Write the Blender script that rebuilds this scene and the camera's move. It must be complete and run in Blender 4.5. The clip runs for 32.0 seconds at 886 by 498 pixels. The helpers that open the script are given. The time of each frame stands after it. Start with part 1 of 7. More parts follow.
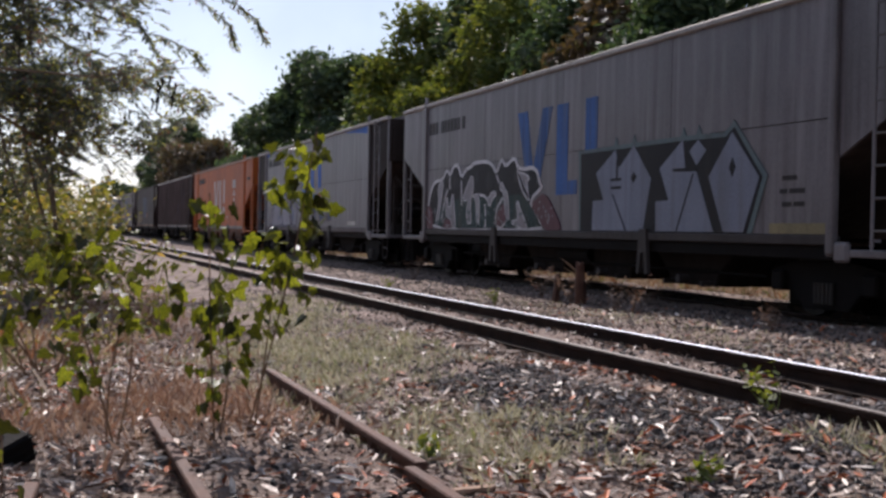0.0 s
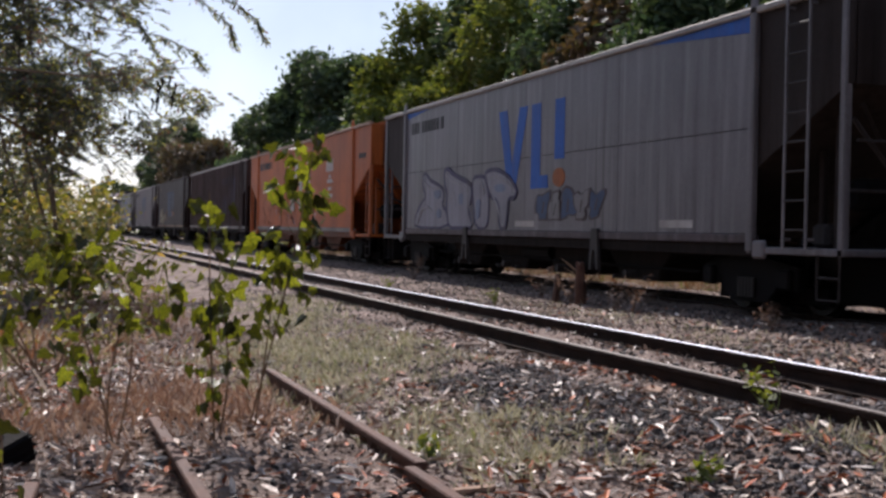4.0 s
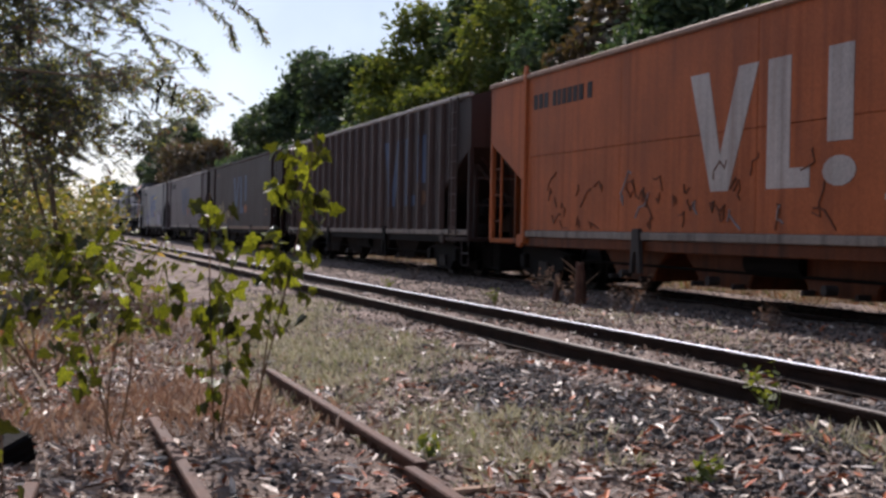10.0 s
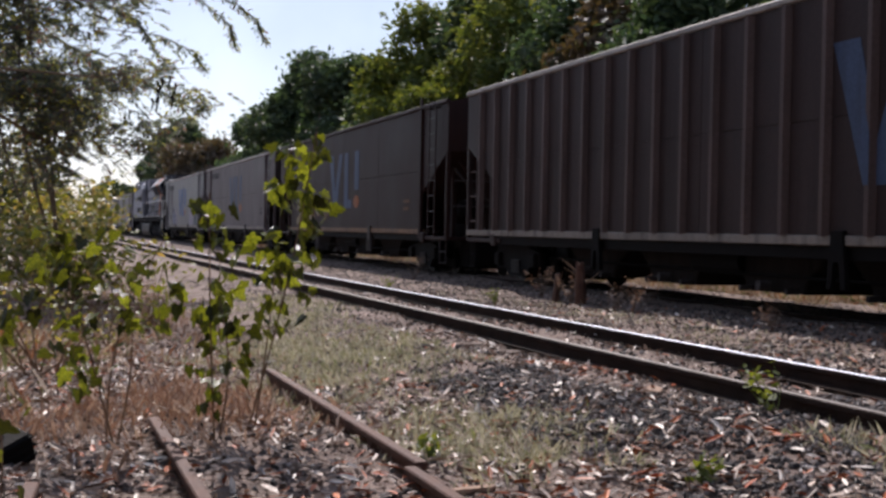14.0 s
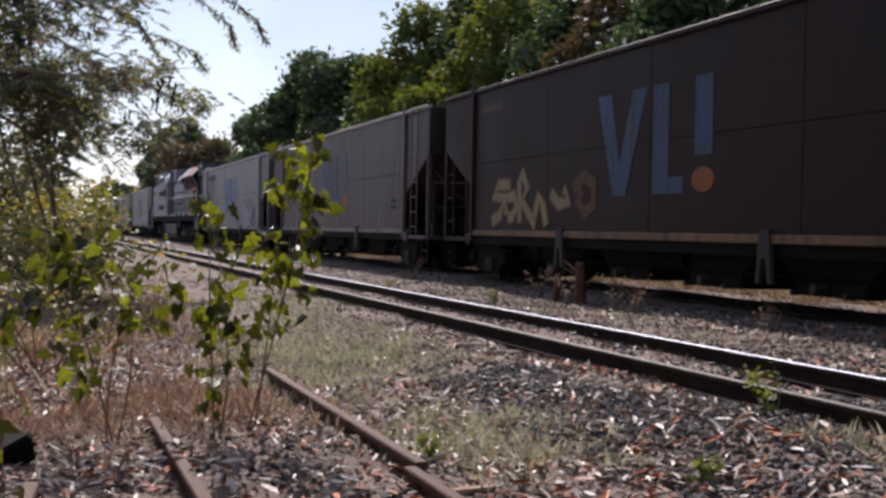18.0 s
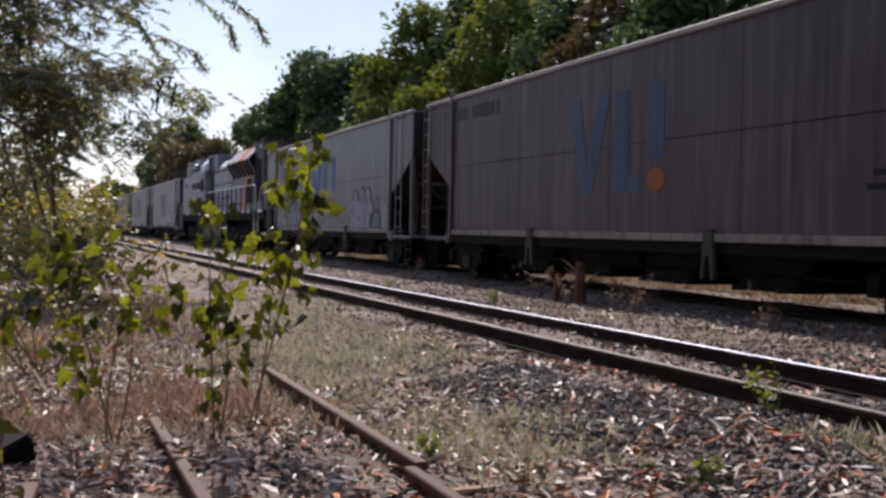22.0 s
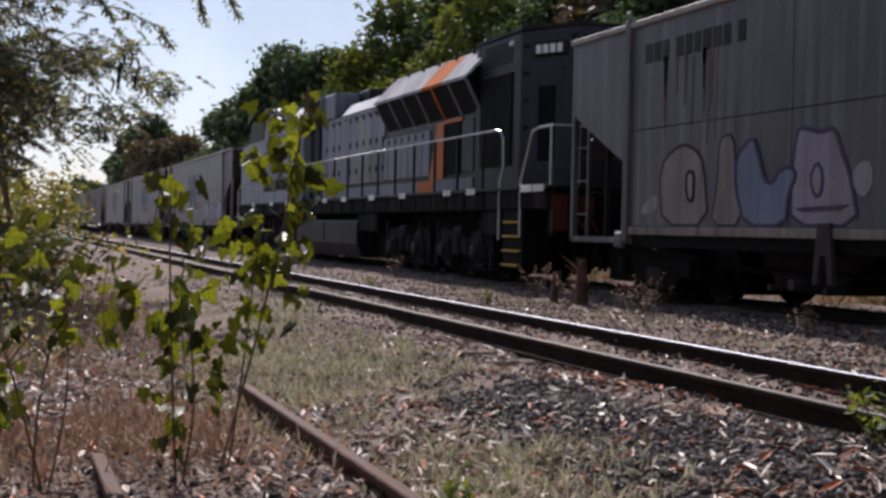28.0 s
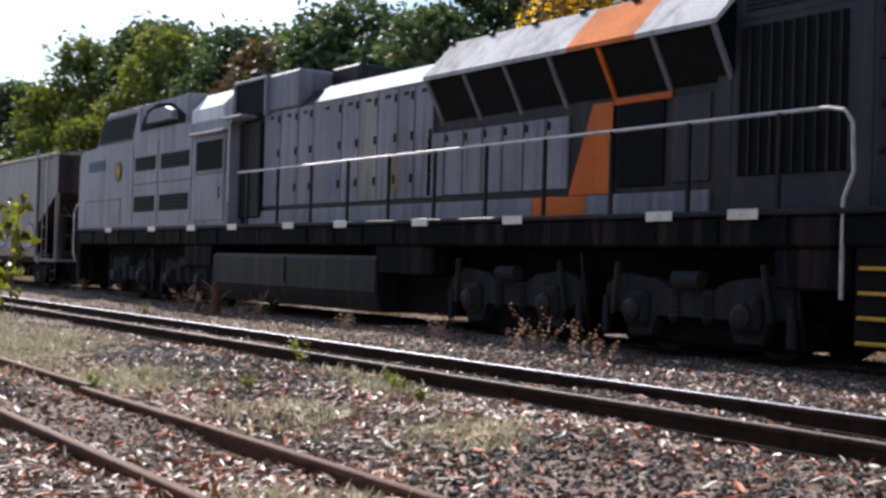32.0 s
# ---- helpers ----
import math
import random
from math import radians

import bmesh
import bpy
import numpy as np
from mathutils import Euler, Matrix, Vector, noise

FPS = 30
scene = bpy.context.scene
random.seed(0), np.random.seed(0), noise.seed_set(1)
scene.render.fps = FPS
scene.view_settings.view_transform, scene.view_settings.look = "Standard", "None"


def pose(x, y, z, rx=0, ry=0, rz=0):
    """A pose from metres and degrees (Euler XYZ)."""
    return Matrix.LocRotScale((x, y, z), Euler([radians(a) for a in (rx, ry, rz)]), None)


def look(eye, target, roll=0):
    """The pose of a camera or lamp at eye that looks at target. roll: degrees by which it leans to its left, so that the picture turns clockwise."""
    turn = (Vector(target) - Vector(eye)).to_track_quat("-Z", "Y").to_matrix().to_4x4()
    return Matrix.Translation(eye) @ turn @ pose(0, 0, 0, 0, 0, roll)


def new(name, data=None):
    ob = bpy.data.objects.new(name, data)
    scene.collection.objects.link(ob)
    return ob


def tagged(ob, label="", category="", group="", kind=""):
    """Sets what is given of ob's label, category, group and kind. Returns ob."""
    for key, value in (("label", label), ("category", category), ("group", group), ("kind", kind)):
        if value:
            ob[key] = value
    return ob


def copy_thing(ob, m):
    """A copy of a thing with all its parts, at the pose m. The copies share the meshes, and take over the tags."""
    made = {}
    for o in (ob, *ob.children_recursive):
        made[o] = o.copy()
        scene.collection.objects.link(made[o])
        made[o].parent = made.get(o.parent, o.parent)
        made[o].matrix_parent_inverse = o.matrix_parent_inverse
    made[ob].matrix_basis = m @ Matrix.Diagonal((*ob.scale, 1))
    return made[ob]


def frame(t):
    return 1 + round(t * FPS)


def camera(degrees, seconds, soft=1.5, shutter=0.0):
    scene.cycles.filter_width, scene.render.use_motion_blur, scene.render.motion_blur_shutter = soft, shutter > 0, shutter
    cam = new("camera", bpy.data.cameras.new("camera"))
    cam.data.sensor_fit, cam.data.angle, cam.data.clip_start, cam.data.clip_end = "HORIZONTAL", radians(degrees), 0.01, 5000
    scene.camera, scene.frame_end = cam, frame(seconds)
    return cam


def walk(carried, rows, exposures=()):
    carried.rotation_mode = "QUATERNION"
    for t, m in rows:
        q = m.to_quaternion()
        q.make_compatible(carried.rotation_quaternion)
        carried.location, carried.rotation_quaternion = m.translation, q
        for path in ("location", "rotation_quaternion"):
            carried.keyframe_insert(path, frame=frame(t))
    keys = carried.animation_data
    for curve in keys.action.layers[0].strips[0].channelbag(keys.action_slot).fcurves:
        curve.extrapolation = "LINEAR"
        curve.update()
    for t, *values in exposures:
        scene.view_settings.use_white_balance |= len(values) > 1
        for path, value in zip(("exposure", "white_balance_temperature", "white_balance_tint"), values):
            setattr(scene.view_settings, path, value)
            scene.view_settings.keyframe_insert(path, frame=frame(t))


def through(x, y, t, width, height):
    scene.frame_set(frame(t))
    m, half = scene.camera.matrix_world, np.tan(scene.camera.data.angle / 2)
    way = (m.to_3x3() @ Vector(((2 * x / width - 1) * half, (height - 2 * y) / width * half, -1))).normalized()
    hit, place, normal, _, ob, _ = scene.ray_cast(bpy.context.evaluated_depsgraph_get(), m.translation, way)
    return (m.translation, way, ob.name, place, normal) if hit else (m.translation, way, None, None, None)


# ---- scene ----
# x: across the tracks to the right, y: along the tracks, z: up.
cam = camera(38.86, 32.0, soft=2.9)


def aim(x, y, z, yaw, down, lean):
    """A camera pose: yaw to the right of the tracks, down below the horizon, lean as look() takes it."""
    a, b = radians(yaw), radians(down)
    eye = Vector((x, y, z))
    return look(eye, eye + Vector((math.sin(a) * math.cos(b), math.cos(a) * math.cos(b), -math.sin(b))), lean)


STAND = aim(0, 0, 1.10, 18.215, 0.835, 1.10)
walk(cam, [
    (0, STAND), (25.7, STAND),
    (27.5, aim(0.09, 0.54, 1.08, 18.75, 0.80, 0.62)),
    (28, aim(0.25, 1.57, 1.03, 19.56, 0.87, 1.23)),
    (28.5, aim(0.26, 1.59, 1.00, 20.51, 0.79, 1.28)),
    (29, aim(-0.33, -1.74, 1.23, 19.76, 0.71, -0.61)),
    (29.5, aim(-1.09, -5.40, 1.50, 20.76, 1.05, -1.55)),
    (30, aim(-1.58, -7.55, 1.55, 21.82, 0.98, -1.35)),
    (30.5, aim(-1.47, -6.80, 1.45, 25.30, 0.67, -0.46)),
    (31, aim(-1.38, -5.98, 1.33, 27.11, 0.27, 0.33)),
    (31.5, aim(-1.43, -5.38, 1.22, 29.75, -0.16, 1.00)),
    (32, aim(-1.58, -4.77, 1.08, 33.36, -0.81, 1.71)),
], exposures=[(0, 0.40, 5950, 16), (26.8, 0.40, 5950, 16), (28.1, 0.18, 5950, 16), (28.6, 0.26, 5950, 16), (29.6, 0.98, 5900, 12), (32, 1.0, 5900, 12)])

# ---- light ----
SUN_UP, SUN_TURN = radians(41.5), radians(6)
world = bpy.data.worlds.new("sky")
scene.world = world
world.use_nodes = True
wn = world.node_tree.nodes
sky = wn.new("ShaderNodeTexSky")
sky.sky_type, sky.sun_disc = "NISHITA", False
sky.sun_elevation, sky.sun_rotation = SUN_UP, SUN_TURN
sky.air_density, sky.dust_density, sky.ozone_density = 1.0, 1.0, 1.5
wn["Background"].inputs["Strength"].default_value = 0.064
# thin white cloud all over the sky
wc, wnoise, wr, wmix = (wn.new("ShaderNode" + k) for k in ("TexCoord", "TexNoise", "MapRange", "Mix"))
wnoise.inputs["Scale"].default_value, wnoise.inputs["Detail"].default_value = 2.6, 6
wr.inputs["From Min"].default_value, wr.inputs["From Max"].default_value, wr.inputs["To Max"].default_value = 0.40, 0.70, 0.6
wmix.data_type = "RGBA"
wmix.inputs[7].default_value = (16.0, 17.4, 19.6, 1)
wl = world.node_tree.links
wl.new(wc.outputs["Generated"], wnoise.inputs["Vector"])
wl.new(wnoise.outputs[0], wr.inputs["Value"])
wl.new(wr.outputs[0], wmix.inputs[0])
wl.new(sky.outputs[0], wmix.inputs[6])
wl.new(wmix.outputs[2], wn["Background"].inputs["Color"])
sun = new("sun", bpy.data.lights.new("sun", "SUN"))
sun.data.energy, sun.data.angle, sun.data.color = 5.0, radians(0.55), (1.0, 0.90, 0.78)
to_sun = Vector((math.sin(SUN_TURN) * math.cos(SUN_UP), math.cos(SUN_TURN) * math.cos(SUN_UP), math.sin(SUN_UP)))
sun.matrix_basis = look(to_sun * 50, (0, 0, 0))


# ---- materials ----
def mat(name, c1, c2, rough=0.7, metal=0.0, scale=3.0, grain=40.0, bump=0.15, dirt=None, streak=0.0,
        spread=0.0, island=None, glow=0.0, gloss=0.4, squash=(1, 1, 1), through=(1.7, 1.55, 0.45)):
    """Two-scale noise colour; dirt with streaks running down; island: colours picked piece by piece; glow: light through a leaf."""
    m = bpy.data.materials.new(name)
    m.use_nodes = True
    nt = m.node_tree
    N, L = nt.nodes, nt.links
    bs = N["Principled BSDF"]
    bs.inputs["Roughness"].default_value = rough
    bs.inputs["Metallic"].default_value = metal
    bs.inputs["Specular IOR Level"].default_value = gloss
    tc = N.new("ShaderNodeTexCoord")
    mp = N.new("ShaderNodeMapping")
    mp.inputs["Scale"].default_value = squash
    L.new(tc.outputs["Object"], mp.inputs["Vector"])
    n1 = N.new("ShaderNodeTexNoise")
    n1.inputs["Scale"].default_value, n1.inputs["Detail"].default_value = scale, 5
    L.new(mp.outputs[0], n1.inputs["Vector"])
    n2 = N.new("ShaderNodeTexNoise")
    n2.inputs["Scale"].default_value, n2.inputs["Detail"].default_value = grain, 3
    L.new(tc.outputs["Object"], n2.inputs["Vector"])

    def mix(kind, fac, a, b):
        x = N.new("ShaderNodeMix")
        x.data_type, x.blend_type = "RGBA", kind
        for sock, val in ((x.inputs[0], fac), (x.inputs[6], a), (x.inputs[7], b)):
            if hasattr(val, "is_linked"):
                L.new(val, sock)
            elif isinstance(val, tuple):
                sock.default_value = (*val, 1)
            else:
                sock.default_value = val
        return x.outputs[2]

    def ramp(src, lo, hi):
        r = N.new("ShaderNodeMapRange")
        r.inputs["From Min"].default_value, r.inputs["From Max"].default_value = lo, hi
        L.new(src, r.inputs["Value"])
        return r.outputs[0]

    if island:
        g = N.new("ShaderNodeNewGeometry")
        cr = N.new("ShaderNodeValToRGB")
        cr.color_ramp.interpolation = "CONSTANT"
        while len(cr.color_ramp.elements) < len(island):
            cr.color_ramp.elements.new(0.5)
        for i, (at, c) in enumerate(island):
            cr.color_ramp.elements[i].position = at
            cr.color_ramp.elements[i].color = (*c, 1)
        L.new(g.outputs["Random Per Island"], cr.inputs[0])
        col = mix("MULTIPLY", 1.0, cr.outputs[0], mix("MIX", ramp(n1.outputs[0], 0.3, 0.7), (0.75, 0.75, 0.75), (1.2, 1.2, 1.2)))
    else:
        col = mix("MIX", ramp(n1.outputs[0], 0.32, 0.68), c1, c2)
    col = mix("MULTIPLY", 0.6, col, mix("MIX", ramp(n2.outputs[0], 0.25, 0.75), (0.7, 0.7, 0.7), (1.25, 1.25, 1.25)))
    if dirt:
        ms = N.new("ShaderNodeMapping")
        ms.inputs["Scale"].default_value = (3.0, 3.0, 0.22)
        L.new(tc.outputs["Object"], ms.inputs["Vector"])
        n3 = N.new("ShaderNodeTexNoise")
        n3.inputs["Scale"].default_value, n3.inputs["Detail"].default_value = 1.6, 6
        L.new(ms.outputs[0], n3.inputs["Vector"])
        r = ramp(n3.outputs[0], 0.48, 0.72)
        f = N.new("ShaderNodeMath")
        f.operation = "MULTIPLY"
        f.inputs[1].default_value = streak
        L.new(r, f.inputs[0])
        col = mix("MIX", f.outputs[0], col, dirt)
        mr = N.new("ShaderNodeMapping")
        mr.inputs["Scale"].default_value = (7.0, 7.0, 0.16)
        mr.inputs["Location"].default_value = (0, 3.7 * len(name), 0)
        L.new(tc.outputs["Object"], mr.inputs["Vector"])
        n4 = N.new("ShaderNodeTexNoise")
        n4.inputs["Scale"].default_value, n4.inputs["Detail"].default_value = 1.0, 4
        L.new(mr.outputs[0], n4.inputs["Vector"])
        mb = N.new("ShaderNodeMapping")
        mb.inputs["Scale"].default_value = (1.1, 1.1, 0.7)
        mb.inputs["Location"].default_value = (0, 1.3 * len(name), 0)
        L.new(tc.outputs["Object"], mb.inputs["Vector"])
        n5 = N.new("ShaderNodeTexNoise")
        n5.inputs["Scale"].default_value, n5.inputs["Detail"].default_value = 0.9, 5
        L.new(mb.outputs[0], n5.inputs["Vector"])
        g2 = N.new("ShaderNodeMath")
        g2.operation = "MULTIPLY"
        L.new(ramp(n4.outputs[0], 0.46, 0.66), g2.inputs[0])
        L.new(ramp(n5.outputs[0], 0.38, 0.66), g2.inputs[1])
        g3 = N.new("ShaderNodeMath")
        g3.operation = "MULTIPLY"
        g3.inputs[1].default_value = min(1.0, streak * 1.1)
        L.new(g2.outputs[0], g3.inputs[0])
        col = mix("MULTIPLY", g3.outputs[0], col, (0.50, 0.46, 0.44))
    if spread:
        oi = N.new("ShaderNodeObjectInfo")
        col = mix("MULTIPLY", 1.0, col, mix("MIX", oi.outputs["Random"], (1 - spread,) * 3, (1 + spread,) * 3))
    L.new(col, bs.inputs["Base Color"])
    if bump:
        b = N.new("ShaderNodeBump")
        b.inputs["Strength"].default_value, b.inputs["Distance"].default_value = bump, 0.02
        L.new(n2.outputs[0], b.inputs["Height"])
        L.new(b.outputs[0], bs.inputs["Normal"])
    rr = N.new("ShaderNodeMapRange")
    rr.inputs["To Min"].default_value, rr.inputs["To Max"].default_value = max(0.05, rough - 0.12), min(1, rough + 0.12)
    L.new(n1.outputs[0], rr.inputs["Value"])
    L.new(rr.outputs[0], bs.inputs["Roughness"])
    if glow:
        tr = N.new("ShaderNodeBsdfTranslucent")
        L.new(mix("MULTIPLY", 1.0, col, through), tr.inputs["Color"])
        ms = N.new("ShaderNodeMixShader")
        ms.inputs[0].default_value = glow
        L.new(bs.outputs[0], ms.inputs[1])
        L.new(tr.outputs[0], ms.inputs[2])
        L.new(ms.outputs[0], N["Material Output"].inputs["Surface"])
    return m


DIRT = (0.10, 0.075, 0.06)
SOIL = mat("soil", (0.125, 0.092, 0.077), (0.27, 0.206, 0.175), 0.95, scale=2.2, grain=55, bump=1.0, gloss=0.1)
STONE = mat("ballast_stone", None, None, 0.85, scale=20, grain=90, bump=0.4, gloss=0.22, island=[
    (0.0, (0.042, 0.039, 0.039)), (0.30, (0.082, 0.073, 0.071)), (0.55, (0.14, 0.122, 0.115)), (0.74, (0.082, 0.060, 0.053)), (0.90, (0.31, 0.275, 0.26))])
LITTER = mat("dry_leaf", None, None, 0.55, scale=30, grain=120, bump=0.2, glow=0.0, gloss=0.4, island=[
    (0.0, (0.38, 0.28, 0.215)), (0.22, (0.58, 0.46, 0.37)), (0.40, (0.22, 0.135, 0.09)), (0.49, (0.44, 0.12, 0.035)), (0.63, (0.84, 0.74, 0.64)), (0.83, (0.14, 0.09, 0.066))])
RUST_LEAF = mat("rust_red_leaf", None, None, 0.6, scale=30, grain=120, bump=0.2, gloss=0.3, island=[
    (0.0, (0.42, 0.10, 0.03)), (0.4, (0.50, 0.15, 0.045)), (0.7, (0.30, 0.085, 0.035))])
CRUMB = mat("crumbled_litter", None, None, 0.8, scale=30, grain=120, bump=0.2, gloss=0.2, island=[
    (0.0, (0.14, 0.10, 0.077)), (0.25, (0.22, 0.158, 0.122)), (0.45, (0.08, 0.055, 0.045)), (0.60, (0.30, 0.22, 0.17)), (0.75, (0.23, 0.10, 0.055)), (0.87, (0.48, 0.39, 0.335))])
GRASS = mat("grey_green_grass", None, None, 0.7, scale=8, grain=60, bump=0, glow=0.2, through=(1.2, 1.2, 0.9), island=[
    (0.0, (0.34, 0.32, 0.22)), (0.3, (0.48, 0.44, 0.35)), (0.6, (0.24, 0.26, 0.12)), (0.72, (0.60, 0.55, 0.46))])
BANK = mat("bleached_straw", None, None, 0.75, scale=8, grain=60, bump=0, glow=0.2, through=(1.2, 1.1, 0.9), island=[
    (0.0, (0.36, 0.28, 0.20)), (0.35, (0.46, 0.38, 0.30)), (0.60, (0.24, 0.165, 0.105)), (0.82, (0.19, 0.21, 0.08)), (0.92, (0.30, 0.14, 0.07))])
STRAW = mat("dry_straw", None, None, 0.75, scale=8, grain=60, bump=0, glow=0.2, through=(1.2, 1.0, 0.8), island=[
    (0.0, (0.27, 0.175, 0.13)), (0.35, (0.38, 0.28, 0.22)), (0.65, (0.27, 0.165, 0.11)), (0.82, (0.52, 0.43, 0.36))])
WEED = mat("weed_leaf", (0.085, 0.115, 0.03), (0.14, 0.165, 0.045), 0.6, scale=20, grain=60, bump=0, glow=0.4)
PLANT = mat("glossy_leaf", (0.024, 0.038, 0.011), (0.125, 0.138, 0.017), 0.32, scale=9, grain=60, bump=0.25, glow=0.45, spread=0.85, gloss=0.4)
BUSH = mat("bush_leaf", None, None, 0.5, scale=6, grain=50, bump=0, glow=0.35, gloss=0.5, island=[
    (0.0, (0.12, 0.135, 0.035)), (0.3, (0.20, 0.20, 0.05)), (0.55, (0.26, 0.225, 0.08)), (0.75, (0.07, 0.08, 0.03)), (0.88, (0.30, 0.22, 0.13))])
FEATHER = mat("feathery_leaf", None, None, 0.5, scale=6, grain=50, bump=0, glow=0.5, gloss=0.6, through=(1.5, 1.5, 0.9), island=[
    (0.0, (0.10, 0.115, 0.105)), (0.34, (0.16, 0.175, 0.13)), (0.58, (0.125, 0.10, 0.115)), (0.72, (0.20, 0.09, 0.075)), (0.78, (0.36, 0.33, 0.06)), (0.90, (0.07, 0.068, 0.07))])
CROWN_DARK = mat("dark_crown_leaf", None, None, 0.6, scale=0.5, grain=6, bump=0, glow=0.3, gloss=0.35, through=(1.35, 1.5, 0.8), island=[
    (0.0, (0.040, 0.060, 0.034)), (0.4, (0.058, 0.083, 0.043)), (0.75, (0.095, 0.118, 0.055))])
CROWN_LIGHT = mat("light_crown_leaf", None, None, 0.7, scale=0.5, grain=6, bump=0, glow=0.35, gloss=0.2, island=[
    (0.0, (0.072, 0.098, 0.032)), (0.4, (0.105, 0.132, 0.042)), (0.75, (0.15, 0.168, 0.062))])
CROWN_BROWN = mat("brown_crown_leaf", None, None, 0.6, scale=0.5, grain=6, bump=0, glow=0.2, island=[
    (0.0, (0.095, 0.068, 0.05)), (0.5, (0.125, 0.09, 0.062)), (0.8, (0.075, 0.068, 0.04))])
BLOSSOM = mat("yellow_blossom", None, None, 0.6, scale=0.5, grain=6, bump=0, glow=0.25, island=[
    (0.0, (0.75, 0.48, 0.01)), (0.5, (0.85, 0.58, 0.02)), (0.8, (0.5, 0.36, 0.02))])
BARK = mat("bark", (0.10, 0.075, 0.055), (0.19, 0.15, 0.115), 0.9, scale=6, grain=40, bump=0.6, squash=(1, 1, 0.2))
STEM = mat("brown_stem", (0.14, 0.085, 0.05), (0.20, 0.13, 0.08), 0.8, scale=20, grain=80, bump=0.2)
RUST = mat("rusted_rail", (0.065, 0.030, 0.021), (0.125, 0.066, 0.048), 0.8, scale=5, grain=60, bump=0.5, gloss=0.25)
RUST_DARK = mat("dark_rail", (0.018, 0.012, 0.010), (0.046, 0.029, 0.023), 0.85, scale=5, grain=60, bump=0.6, gloss=0.1)
POLISHED = mat("polished_railhead", (0.20, 0.21, 0.25), (0.27, 0.28, 0.33), 0.55, 1.0, scale=8, grain=60, bump=0.0)
DULLED = mat("dulled_railhead", (0.062, 0.046, 0.040), (0.11, 0.086, 0.076), 0.65, 0.15, scale=8, grain=60, bump=0.05)
TIE = mat("weathered_tie", (0.075, 0.048, 0.036), (0.16, 0.108, 0.08), 0.9, scale=4, grain=40, bump=0.6, spread=0.2, squash=(0.2, 1, 1))
WOOD_SCRAP = mat("bleached_brown_wood", (0.20, 0.115, 0.07), (0.34, 0.22, 0.15), 0.85, scale=6, grain=50, bump=0.5, squash=(0.15, 1, 1))
BLACK = mat("black_underframe", (0.004, 0.0035, 0.0034), (0.009, 0.007, 0.0065), 0.8, scale=3, grain=40, bump=0.2, gloss=0.1)
WHEEL = mat("wheel_steel", (0.014, 0.011, 0.010), (0.026, 0.021, 0.019), 0.6, 0.3, scale=6, grain=50, bump=0.1)


def paint(name, c, dirty=0.5, rough=0.6, dirt=DIRT, gloss=0.14):
    return mat(name, tuple(v * 0.80 for v in c), tuple(min(1, v * 1.16) for v in c), rough, scale=0.7, grain=30, bump=0.06,
               dirt=dirt, streak=dirty, gloss=gloss)


STAIN = (0.035, 0.028, 0.026)
GREY = paint("grey_wagon_paint", (0.136, 0.121, 0.126), 0.8, 0.5, (0.225, 0.204, 0.211), 0.3)
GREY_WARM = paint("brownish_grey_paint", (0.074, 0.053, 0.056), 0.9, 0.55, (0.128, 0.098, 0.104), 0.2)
GREY_PALE = paint("pale_grey_paint", (0.098, 0.092, 0.097), 0.85, 0.5, (0.180, 0.170, 0.180), 0.35)
CREAM = paint("cream_spray", (0.24, 0.22, 0.21), 0.5)
SCRATCH = paint("dark_scrawl", (0.15, 0.055, 0.03), 0.5)
# darker copy of the orange: the end bay's shade is in the colour
ORANGE_DULL = paint("shaded_sooty_orange", (0.33, 0.084, 0.016), 0.8, dirt=(0.06, 0.022, 0.012))
# orange with the underside's shade put in; also the grimy rungs
ORANGE_SHADED_GRIMY = paint("grimy_orange_paint", (0.12, 0.035, 0.012), 0.7, dirt=(0.03, 0.014, 0.009))
ORANGE = paint("orange_wagon_paint", (0.41, 0.118, 0.042), 0.55, dirt=(0.19, 0.068, 0.038))
BROWN = paint("brown_wagon_paint", (0.041, 0.0262, 0.0240), 0.5, dirt=(0.02, 0.014, 0.013))
RIB_BROWN = paint("paler_rib_brown", (0.105, 0.073, 0.066), 0.5, dirt=(0.035, 0.024, 0.022))
MAROON = paint("maroon_wagon_paint", (0.0235, 0.0098, 0.0083), 0.4, dirt=(0.016, 0.010, 0.010))
STRIP = paint("pale_sill_paint", (0.25, 0.215, 0.185), 0.6, dirt=STAIN)
STRIP_TAN = paint("tan_sill_paint", (0.20, 0.12, 0.07), 0.6, dirt=STAIN)
CHORD_TAN = paint("weathered_tan_chord", (0.33, 0.21, 0.15), 0.5)
RIM = paint("pale_top_chord", (0.36, 0.33, 0.30), 0.4)
RUNG = paint("worn_rung_paint", (0.15, 0.14, 0.135), 0.5, dirt=STAIN)
BLUE = paint("blue_marking", (0.035, 0.11, 0.38), 0.35)
BLUE_WORN = paint("worn_blue_marking", (0.045, 0.11, 0.30), 0.85, dirt=(0.10, 0.105, 0.12))
BLUE_DULL = paint("faded_blue_marking", (0.066, 0.09, 0.15), 0.5, dirt=STAIN)
WHITE = paint("white_marking", (0.45, 0.41, 0.38), 0.3)
WORN_WHITE = paint("worn_white_marking", (0.50, 0.45, 0.41), 0.5, dirt=(0.30, 0.20, 0.15))
# far darker than the wagon paints: carries the shade of the end bays
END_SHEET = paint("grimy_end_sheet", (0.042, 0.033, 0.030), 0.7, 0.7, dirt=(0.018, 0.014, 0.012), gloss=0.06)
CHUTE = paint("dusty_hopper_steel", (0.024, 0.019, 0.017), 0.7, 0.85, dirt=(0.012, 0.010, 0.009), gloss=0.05)
